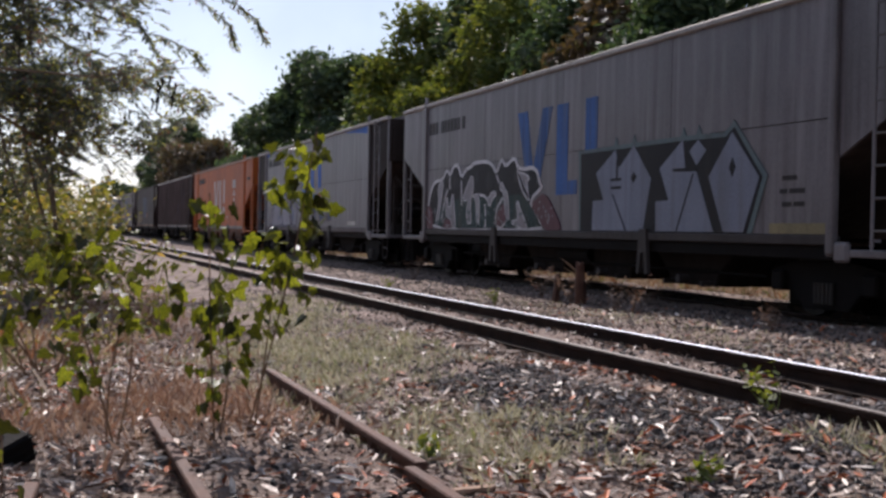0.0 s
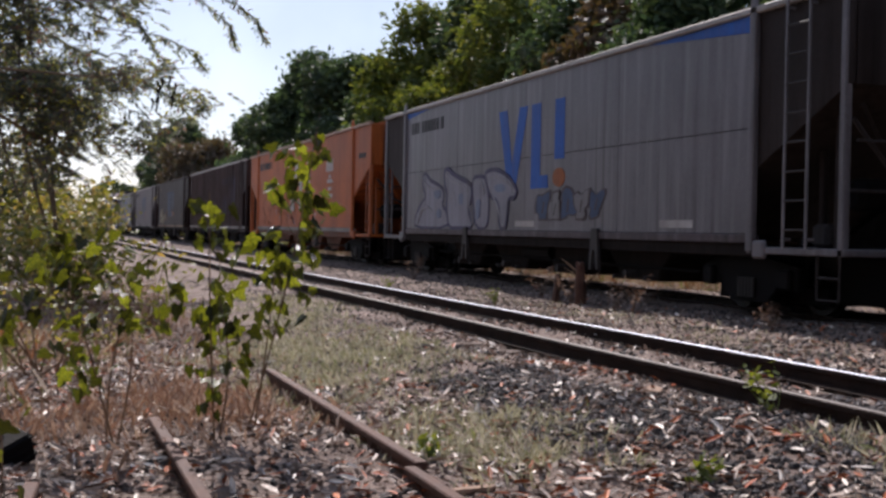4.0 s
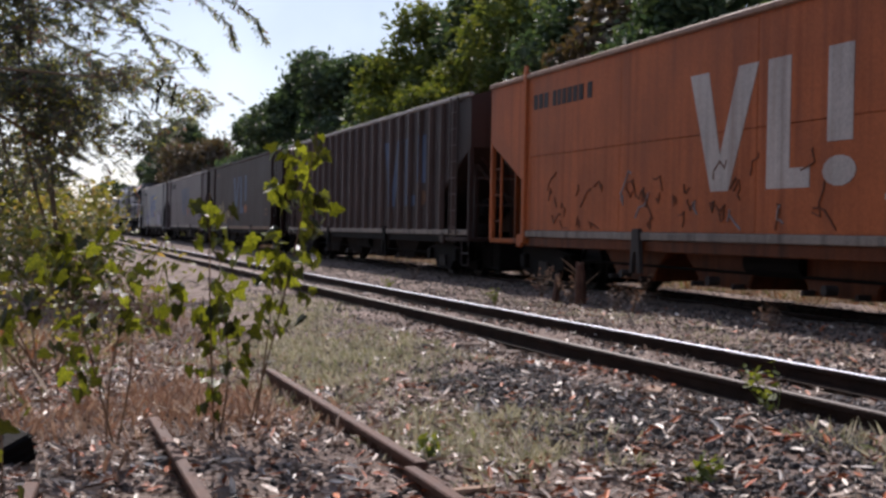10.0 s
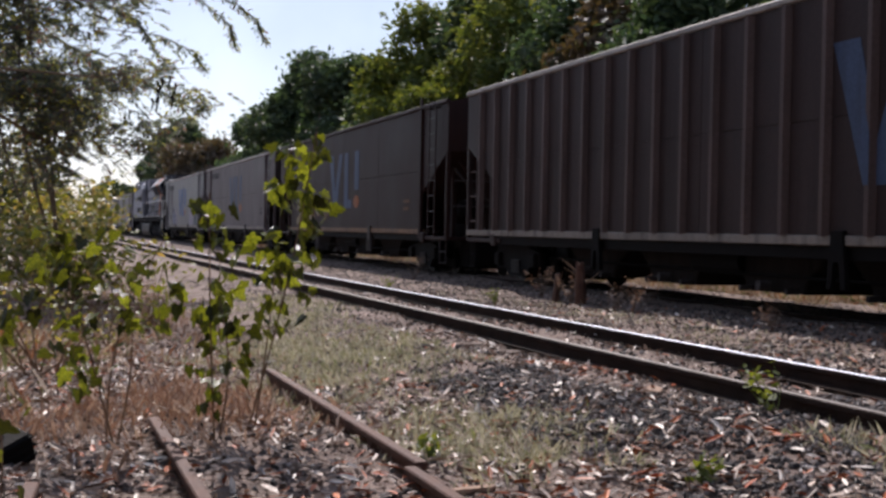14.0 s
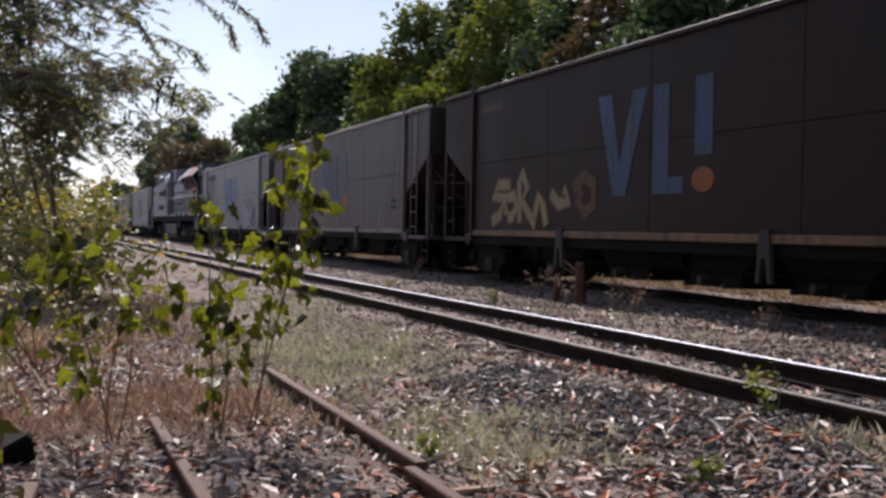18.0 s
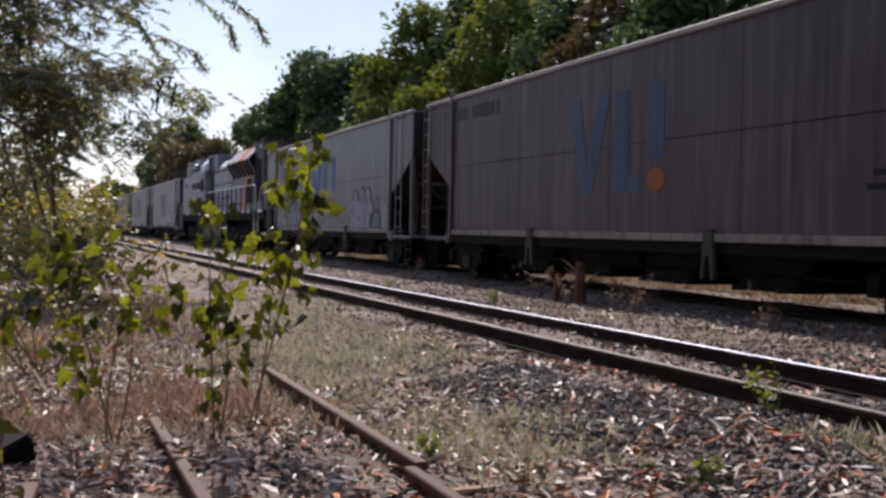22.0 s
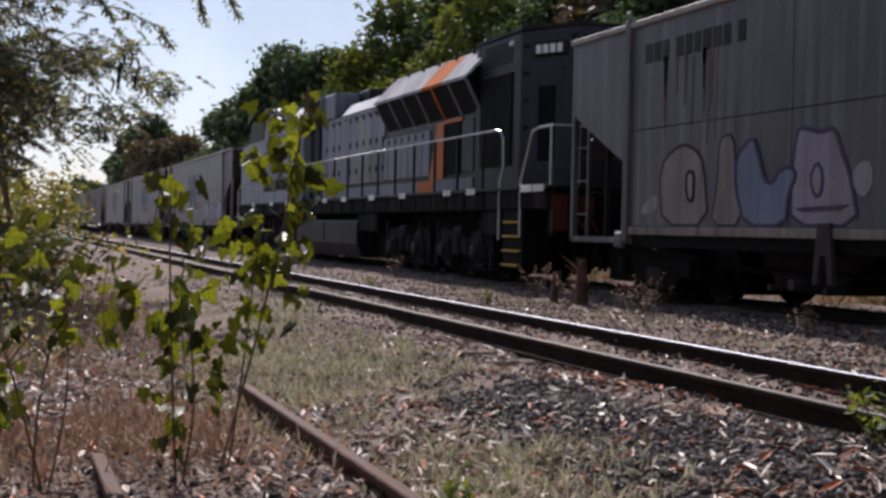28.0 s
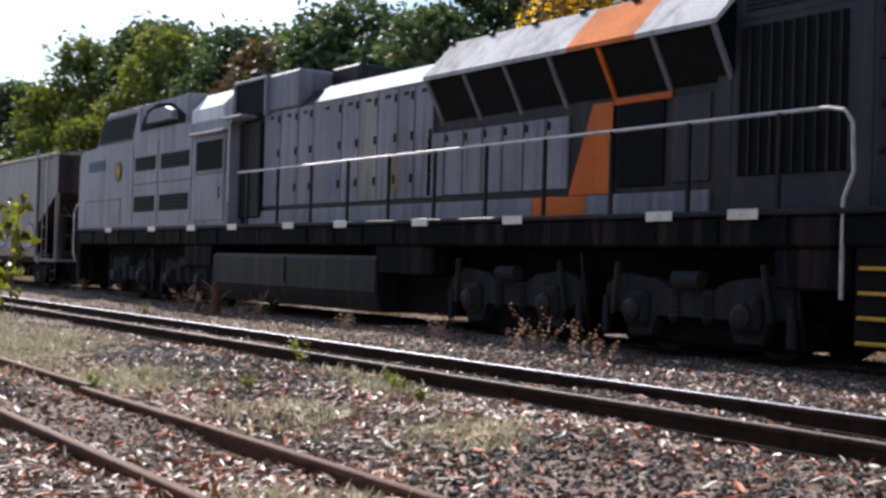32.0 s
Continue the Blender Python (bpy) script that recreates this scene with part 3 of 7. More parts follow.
# drifts of rust-red leaves
xs, ys = [], []
for x, y, n, sx, sy in ((2.75, 4.8, 34, 0.35, 0.2), (2.6, 8.8, 26, 0.25, 0.4), (4.0, 8.8, 26, 0.2, 0.5), (1.45, 5.6, 34, 0.3, 0.3), (0.25, 8.2, 16, 0.25, 0.4), (3.65, 5.6, 26, 0.25, 0.3), (3.0, 3.6, 25, 0.9, 0.5), (1.0, 3.0, 25, 0.9, 0.5),
                        (3.6, 2.0, 60, 1.0, 0.8), (2.2, 0.8, 70, 1.0, 0.9), (0.6, 1.0, 60, 0.8, 0.9), (3.2, 0.2, 50, 0.8, 0.7), (6.3, 6.5, 40, 0.6, 1.5)):
    xs.append(RNG.normal(x, sx, n)), ys.append(RNG.normal(y, sy, n))
xs, ys = np.concatenate(xs), np.concatenate(ys)
pos, rot, size = lying(xs, ys, 0.12, 0.3, 0.03, 0.075, 1.0)
pos[:, 2] += RNG.uniform(0.012, 0.035, len(pos))
size[:, 1] = size[:, 0] * RNG.uniform(0.5, 0.9, len(pos))
strewn("fallen_leaves", LEAF_V, LEAF_F, pos, rot, size, RUST_LEAF, "rust-red fallen leaves in small drifts")


def tufts(name, centres, per, spread, h0, h1, material, label, width=0.005):
    cx = np.repeat([c[0] for c in centres], per) + RNG.normal(0, spread, per * len(centres))
    cy = np.repeat([c[1] for c in centres], per) + RNG.normal(0, spread, per * len(centres))
    n = len(cx)
    lie = 0.5
    h = RNG.uniform(h0, h1, n)
    pos = np.stack([cx, cy, gz(cx, cy) - 0.01], 1)
    size = np.stack([np.full(n, width) * RNG.uniform(0.7, 1.5, n), h * RNG.uniform(0.2, 0.9, n), h], 1)
    return strewn(name, BLADE_V, BLADE_F, pos, turns(n, lie), size, material, label)


def patch(n, x, y, rx, ry):
    """Places that thin out from the middle of a patch."""
    return list(zip(x + rx * 0.52 * RNG.normal(0, 1, n), y + ry * 0.52 * RNG.normal(0, 1, n)))


tufts("grass", patch(240, 2.45, 10.6, 0.95, 2.4) + patch(85, 2.45, 6.6, 0.6, 1.0) + patch(110, 3.2, 15, 0.6, 4) + patch(40, 2.6, 3.4, 0.5, 0.7) + patch(40, 3.9, 4.6, 0.3, 1.0) + patch(50, 2.9, 1.7, 0.5, 0.6) + patch(40, 1.2, 0.4, 0.6, 0.5), 30, 0.09, 0.03, 0.11, GRASS,
      "low grey-green grass among the stones", 0.0028)
tufts("verge_grass", patch(160, 7.0, 14, 0.7, 7), 10, 0.06, 0.02, 0.09, GRASS, "sparse short grass on the ballast shoulder", 0.003)
tufts("dry_grass", patch(80, 0.95, 8.3, 0.6, 1.2) + patch(45, 0.0, 7.8, 1.2, 1.3) + patch(200, -1.4, 12, 1.9, 5.0) + patch(160, 1.2, 18, 1.1, 6) + patch(160, 0.8, 38, 1.4, 14), 30, 0.17, 0.03, 0.15, STRAW,
      "tangled dry brown grass round the shrubs", 0.0018)
tufts("meadow_grass", patch(240, -1.5, 12.5, 1.6, 3.6) + patch(160, -2.2, 22, 2.2, 8), 24, 0.17, 0.06, 0.28, BANK, "bleached tan grass under the shrubs", 0.003)
tufts("bank_grass", patch(520, 13.0, 20, 2.0, 22) + patch(240, 13.0, 60, 2.0, 30), 34, 0.16, 0.06, 0.34, BANK, "tall straw-coloured grass behind the train", 0.012)

# flat pieces of bark and old wood on the ballast
for x, y, w, l, a in ((4.02, 7.6, 0.09, 0.30, 62), (1.95, 5.4, 0.05, 0.26, 20), (3.95, 8.9, 0.05, 0.22, 70), (1.2, 5.3, 0.06, 0.30, 78), (4.1, 5.3, 0.06, 0.28, 40), (4.9, 4.6, 0.10, 0.34, 55), (5.0, 3.7, 0.08, 0.3, 75)):
    sc = thing("wood_scrap", "flat weathered piece of brown wood on ballast", "wood scrap", "scraps of wood", at=pose(x, y, float(gz(x, y)) + 0.02, random.uniform(-6, 6), random.uniform(-6, 6), a))
    part("slab", Shape().prism([(-l / 2, -w * 0.5), (l * 0.3, -w * 0.62), (l / 2, -w * 0.1), (l * 0.42, w * 0.5), (-l * 0.2, w * 0.6), (-l / 2, w * 0.25)], -0.008, 0.012, "z", 0.003), WOOD_SCRAP, sc)


# ---- the train ----
SPEED_TERMS = (8.8077, 0.0145, -0.0202)


def travelled(t):
    """How far the train has come towards the camera since the sixteenth second, in metres."""
    k = (t - 16) / 16
    return 8.2 * (SPEED_TERMS[0] * k + SPEED_TERMS[1] * k ** 2 + SPEED_TERMS[2] * k ** 3)


ROLLING, WHEELSETS = [], []
F = -1.28  # the near face of a wagon


def wheelset(parent, y, r, half=0.5325):
    w = Shape()
    w.lathe_x(0, 0, 0, [(-half - 0.12, 0.05), (-half - 0.12, 0.075), (half + 0.12, 0.075), (half + 0.12, 0.05)], 10)
    for s in (-1, 1):
        w.lathe_x(s * half, 0, 0, [(-0.055 * s, r * 0.35), (-0.055 * s, r + 0.025), (-0.03 * s, r + 0.025), (-0.025 * s, r), (0.065 * s, r - 0.006), (0.065 * s, r * 0.84), (0.03 * s, r * 0.78), (0.04 * s, r * 0.3)], 24)
    ob = part("wheelset", w, WHEEL, parent, at=pose(0, y, 0.175 + r))
    WHEELSETS.append((ob, y, r))
    return ob


def bogie(parent, yc, base=0.86, r=0.42):
    b = part("bogie", Shape().box(-1.0, 1.0, yc - 0.16, yc + 0.16, 0.48, 0.78, 0.03), BLACK, parent)
    for s in (-1, 1):
        x0, x1 = sorted((s * 0.93, s * 1.06))
        fr = Shape()
        fr.prism([(yc - base - 0.2, 0.46), (yc - base - 0.2, 0.74), (yc - base * 0.55, 0.84), (yc + base * 0.55, 0.84), (yc + base + 0.2, 0.74), (yc + base + 0.2, 0.50),
                  (yc + base - 0.22, 0.50), (yc + 0.42, 0.30), (yc - 0.42, 0.30), (yc - base + 0.22, 0.50)], x0, x1, "x", 0.012)
        part("side_frame", fr, BLACK, b)
        sp = Shape()
        for k in range(-2, 3):
            sp.tube([(s * 1.08, yc + k * 0.075, 0.36), (s * 1.08, yc + k * 0.075, 0.60)], 0.03, 6)
        part("spring_nest", sp, WHEEL, b)
        for e in (-1, 1):
            part("axle_box", Shape().box(min(s * 1.0, s * 1.14), max(s * 1.0, s * 1.14), yc + e * base - 0.12, yc + e * base + 0.12, 0.48, 0.72, 0.025), BLACK, b)
    for e in (-1, 1):
        wheelset(b, yc + e * base, r)
        part("brake_beam", Shape().box(-0.8, 0.8, yc + e * 0.36 - 0.06, yc + e * 0.36 + 0.06, 0.26, 0.52, 0.02), BLACK, b)
    for s in (-1, 1):
        part("brake_lever", Shape().box(min(s * 0.62, s * 0.74), max(s * 0.62, s * 0.74), yc - 1.2, yc + 1.2, 0.30, 0.52, 0.02), BLACK, b)
    return b


def plate(poly, out=0.0, thick=0.02):
    return Shape().prism(poly, F - out, F - out + thick, "x", 0.004)


def ladder(parent, y, z0, z1, material, width=0.34, x=F - 0.09, step=0.31, rungs=None):
    s = Shape()
    for e in (-1, 1):
        s.box(x - 0.012, x + 0.012, y + e * width / 2 - 0.02, y + e * width / 2 + 0.02, z0, z1, 0.004)
    for z in (z0 + 0.1, z1 - 0.1):
        for e in (-1, 1):
            s.box(min(x, F + 0.01), max(x, F + 0.01), y + e * width / 2 - 0.012, y + e * width / 2 + 0.012, z - 0.015, z + 0.015)
    made = part("ladder", s, material, parent)
    z = z0 + 0.2
    while z < z1 - 0.05:
        part("rung", Shape().tube([(x, y - width / 2, z), (x, y + width / 2, z)], 0.014, 6), rungs or RUNG, made)
        z += step
    return made


def end_gear(w, s, body, style, tint, ends):
    """What stands in the open end bay: rungs, uprights, a diagonal brace, pipes and, at the near end, brake gear."""
    if style == "full":
        ladder(w, s * (8.32 if s < 0 else 8.80), 0.98, 3.80, body, 0.44, step=0.33, rungs=tint)
    else:
        stile = Shape().box(F + 0.02, F + 0.06, min(s * 8.58, s * 8.62), max(s * 8.58, s * 8.62), 0.98, 2.55, 0.006)
        made = part("ladder", stile, body, w)
        for z in (1.30, 1.78, 2.26):
            part("rung", Shape().tube([(F + 0.04, s * 8.60, z), (F + 0.04, s * 9.0, z)], 0.016, 6), tint or RUNG, made)
    for x, y, top in ((-0.95, 8.55, 2.45), (-0.25, 8.72, 2.55), (0.45, 8.45, 2.4), (0.95, 8.7, 2.55), (-0.7, 7.9, 2.1)):
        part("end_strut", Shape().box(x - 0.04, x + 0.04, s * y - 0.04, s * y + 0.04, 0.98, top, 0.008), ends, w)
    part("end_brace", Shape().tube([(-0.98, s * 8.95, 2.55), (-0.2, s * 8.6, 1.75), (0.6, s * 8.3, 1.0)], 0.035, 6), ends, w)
    part("end_brace", Shape().tube([(0.98, s * 8.95, 1.15), (-0.6, s * 8.9, 1.9), (-1.05, s * 8.9, 2.4)], 0.03, 6), BRACKET, w)
    part("brake_pipe", Shape().tube([(-1.05, s * 8.85, 1.62), (0.9, s * 8.85, 1.62), (0.95, s * 8.6, 1.1)], 0.022, 6), BRACKET, w)
    part("grab_rail", Shape().tube([(-1.1, s * 9.05, 2.15), (1.1, s * 9.05, 2.15)], 0.018, 6), tint or RUNG, w)
    if s < 0:
        part("brake_cylinder", Shape().lathe_x(-0.55, s * 8.62, 1.58, [(-0.30, 0.03), (-0.30, 0.14), (-0.22, 0.19), (0.18, 0.19), (0.26, 0.12), (0.42, 0.04)], 16), BLACK, w)
        part("air_valve", Shape().box(-0.9, -0.55, s * 8.1 - 0.16, s * 8.1 + 0.16, 0.98, 1.26, 0.05), BRACKET, w)
        wheel = Shape()
        ring = [(0.32 + 0.24 * math.cos(k * math.tau / 14), s * 9.14, 1.95 + 0.24 * math.sin(k * math.tau / 14)) for k in range(15)]
        wheel.tube(ring, 0.016, 6)
        for k in range(4):
            wheel.tube([(0.32, s * 9.12, 1.95), ring[k * 3 + 1]], 0.012, 5)
        part("brake_wheel", wheel, BRACKET, w)
    # a knob on the platform's corner, and the bracket of the side sill's end
    part("jacking_pad", Shape().box(F - 0.05, F + 0.03, min(s * 7.38, s * 7.62), max(s * 7.38, s * 7.62), 0.84, 1.06, 0.03), body, w)


def mark(parent, polys, material, label="", layer=1, name="marking"):
    """Flat painted shapes on the near face, each a part of its own."""
    made = None
    for p in polys:
        made = part(name, Shape().prism(p, F - 0.003 * layer - 0.004, F - 0.001, "x"), material, parent, label)
    return made


def cut_band(poly, a, b):
    """The piece of an outline between y = a and y = b."""
    for lim, sgn in ((a, 1), (b, -1)):
        out = []
        for p, q in zip(poly, poly[1:] + poly[:1]):
            dp, dq = (p[0] - lim) * sgn, (q[0] - lim) * sgn
            if dp >= 0:
                out.append(p)
            if dp * dq < 0:
                k = dp / (dp - dq)
                out.append((lim, p[1] + (q[1] - p[1]) * k))
        poly = out
    return poly


def emblem(parent, y0, z0, z1, width, main, dot, lab, ribs=()):
    """Plain shapes: a wedge, a footed bar, a bar over a disc. y0: its far side; it runs towards the near end."""
    w, h = width, z1 - z0
    s = w * 0.135
    c = y0 - 0.205 * w - s * 0.15
    shapes = [[(y0, z1), (y0 - s, z1), (c, z0 + 0.30 * h), (c - 0.205 * w + s * 0.65, z1), (c - 0.205 * w - s * 0.3, z1), (c - s * 0.45, z0), (c + s * 0.45, z0)],
              [(y0 - 0.53 * w, z1), (y0 - 0.53 * w - s, z1), (y0 - 0.53 * w - s, z0 + 0.15 * h), (y0 - 0.78 * w, z0 + 0.15 * h), (y0 - 0.78 * w, z0), (y0 - 0.53 * w, z0)],
              [(y0 - 0.87 * w, z1), (y0 - w, z1), (y0 - w, z0 + 0.32 * h), (y0 - 0.87 * w, z0 + 0.32 * h)]]
    mark(parent, shapes, main, lab, name="emblem_shape")
    for y in ribs:
        for p in shapes:
            q = cut_band(p, y - 0.032, y + 0.032)
            if len(q) > 2:
                part("emblem_shape", Shape().prism(q, F - 0.089, F - 0.083, "x"), main, parent)
    c = (y0 - 0.935 * w, z0 + 0.11 * h)
    mark(parent, [[(c[0] + 0.085 * w * math.cos(a * math.tau / 14), c[1] + 0.11 * h * math.sin(a * math.tau / 14)) for a in range(14)]], dot, layer=2, name="emblem_dot")


def bars(parent, y, z, h, widths, material, gap=0.05, label=""):
    for w in widths:
        mark(parent, [[(y, z), (y - w, z), (y - w, z + h), (y, z + h)]], material, label, name="stencil_bar")
        y -= w + gap


def spray(parent, y0, y1, z0, z1, n, outline, fills, seed, label, spiky=0.25):
    """Sprayed shapes side by side: rounded or spiky patches, each with a darker rim."""
    rnd = random.Random(seed)
    step = (y0 - y1) / n
    for i in range(n):
        cy, cz = y0 - (i + 0.5) * step, (z0 + z1) / 2 + rnd.uniform(-0.08, 0.08) * (z1 - z0)
        w, h = step * rnd.uniform(0.52, 0.68), (z1 - z0) * rnd.uniform(0.40, 0.54)
        k, ph, lean = 18, rnd.uniform(0, 6), rnd.uniform(-0.25, 0.25)
        pts = []
        for j in range(k):
            a = j * math.tau / k
            e = 1 + spiky * 0.6 * math.sin(3 * a + ph) + rnd.uniform(-spiky, spiky) * 0.4
            u = math.copysign(abs(math.cos(a)) ** 0.7, math.cos(a)) * e
            v = math.copysign(abs(math.sin(a)) ** 0.7, math.sin(a)) * e
            pts.append((cy + w * u + lean * h * v, max(z0, min(z1 + 0.1, cz + h * v))))
        lay = 1 + (i % 2) * 3
        g = mark(parent, [pts], outline, label, lay, "spray_shape")
        part("spray_fill", Shape().prism([(cy + (p - cy) * 0.8, cz + (q - cz) * 0.86) for p, q in pts], F - 0.003 * lay - 0.008, F - 0.001, "x"), fills[i % len(fills)], g)
        part("spray_line", Shape().prism([(cy + 0.12 * w, cz - 0.5 * h), (cy - 0.02 * w, cz - 0.5 * h), (cy - 0.10 * w + lean * h, cz + 0.25 * h), (cy + 0.06 * w + lean * h, cz + 0.3 * h)], F - 0.003 * lay - 0.011, F - 0.001, "x"), outline, g)


def rounded(pts, times=1):
    """Cuts the corners of a closed outline."""
    for _ in range(times):
        out = []
        for (a, b), (c, d) in zip(pts, pts[1:] + pts[:1]):
            out += [(a * 0.78 + c * 0.22, b * 0.78 + d * 0.22), (a * 0.22 + c * 0.78, b * 0.22 + d * 0.78)]
        pts = out
    return pts


def band(pts, width, closed=True):
    """The two edges of a sprayed line of a given width along pts."""
    n, left, right = len(pts), [], []
    for i, (a, b) in enumerate(pts):
        p, q = (pts[i - 1], pts[(i + 1) % n]) if closed else (pts[max(0, i - 1)], pts[min(n - 1, i + 1)])
        dy, dz = q[0] - p[0], q[1] - p[1]
        k = width / 2 / max(1e-6, math.hypot(dy, dz))
        left.append((a - dz * k, max(1.135, b + dy * k)))
        right.append((a + dz * k, max(1.135, b - dy * k)))
    return left, right


def sprayed_line(parent, pts, width, material, layer=2, closed=True, name="spray_line"):
    """A sprayed line with a little thickness on the near face."""
    left, right = band(pts, width, closed)
    n, x0, x1 = len(pts), F - 0.003 * layer - 0.004, F - 0.001
    s = Shape()
    verts = [(x, *p) for p, q in zip(left, right) for x, p in ((x0, p), (x0, q), (x1, p), (x1, q))]
    faces = []
    for i in range(n if closed else n - 1):
        a, b = i * 4, (i + 1) % n * 4
        faces += [(a, a + 1, b + 1, b), (a, b, b + 2, a + 2), (a + 1, a + 3, b + 3, b + 1)]
    return part(name, s.add(verts, faces), material, parent)


def painted(parent, pts, fill, rim=None, width=0.06, label="", layer=1, soft=1):
    """A sprayed patch of any outline with a rim of another colour."""
    pts = rounded(pts, soft)
    made = mark(parent, [pts], fill, label, layer, "spray_shape")
    if rim:
        sprayed_line(made, pts, width, rim, layer + 1)
    return made


def oval(parent, y, z, ry, rz, fill, rim, label="", layer=1, lean=0.0):
    pts = []
    for k in range(16):
        a = k * math.tau / 16
        v = math.sin(a) * rz
        pts.append((y + math.cos(a) * ry * (1 - 0.18 * math.sin(a)) + lean * v, max(1.14, z + v)))
    return painted(parent, pts, fill, rim, 0.05, label, layer, 0)


def running_gear(w, half=9.1, chute=None):
    bogie(w, -6.9), bogie(w, 6.9)
    for s in (-1, 1):
        c = Shape().box(-0.12, 0.12, min(s * (half - 0.6), s * (half + 0.34)), max(s * (half - 0.6), s * (half + 0.34)), 0.62, 0.82, 0.02)
        c.box(-0.19, 0.19, min(s * (half + 0.30), s * (half + 0.60)), max(s * (half + 0.30), s * (half + 0.60)), 0.56, 0.88, 0.05)
        part("coupler", c, BLACK, w)
        part("draft_box", Shape().box(-0.62, 0.62, min(s * (half - 1.0), s * (half - 0.02)), max(s * (half - 1.0), s * (half - 0.02)), 0.34, 0.89, 0.03), BLACK, w)
        hose = [(0.35, s * (half + 0.1), 0.85), (0.35, s * (half + 0.35), 0.6), (0.33, s * (half + 0.5), 0.45), (0.28, s * (half + 0.6), 0.5)]
        part("air_hose", Shape().tube(hose, 0.025, 6), BLACK, w)
    for yc in (-3.75, -1.25, 1.25, 3.75):
        h = Shape().prism([(yc - 1.24, 1.04), (yc + 1.24, 1.04), (yc + 0.66, 0.56), (yc + 0.62, 0.43), (yc - 0.62, 0.43), (yc - 0.66, 0.56)], -0.95, 0.95, "x", 0.02)
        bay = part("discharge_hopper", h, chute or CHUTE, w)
        for e in (-1, 1):
            part("gate_rack", Shape().box(-1.12, -0.9, yc + e * 0.5 - 0.03, yc + e * 0.5 + 0.03, 0.43, 0.50, 0.008), BRACKET, bay)
        part("gate_capstan", Shape().lathe_x(-1.08, yc, 0.52, [(-0.10, 0.03), (-0.10, 0.06), (0.06, 0.06), (0.06, 0.03)], 10), BRACKET, bay)
    part("centre_sill", Shape().box(-0.3, 0.3, -8.6, 8.6, 0.62, 1.0, 0.03), BLACK, w)
    for x in (F + 0.06, -F - 0.06):
        part("brake_rod", Shape().tube([(x * 0.8, -5.6, 0.62), (x * 0.8, 5.6, 0.66)], 0.02, 6), BLACK, w)
    part("air_tank", Shape().tube([(-0.9, -0.6, 0.78), (-0.9, 0.6, 0.78)], 0.17, 12), BLACK, w)


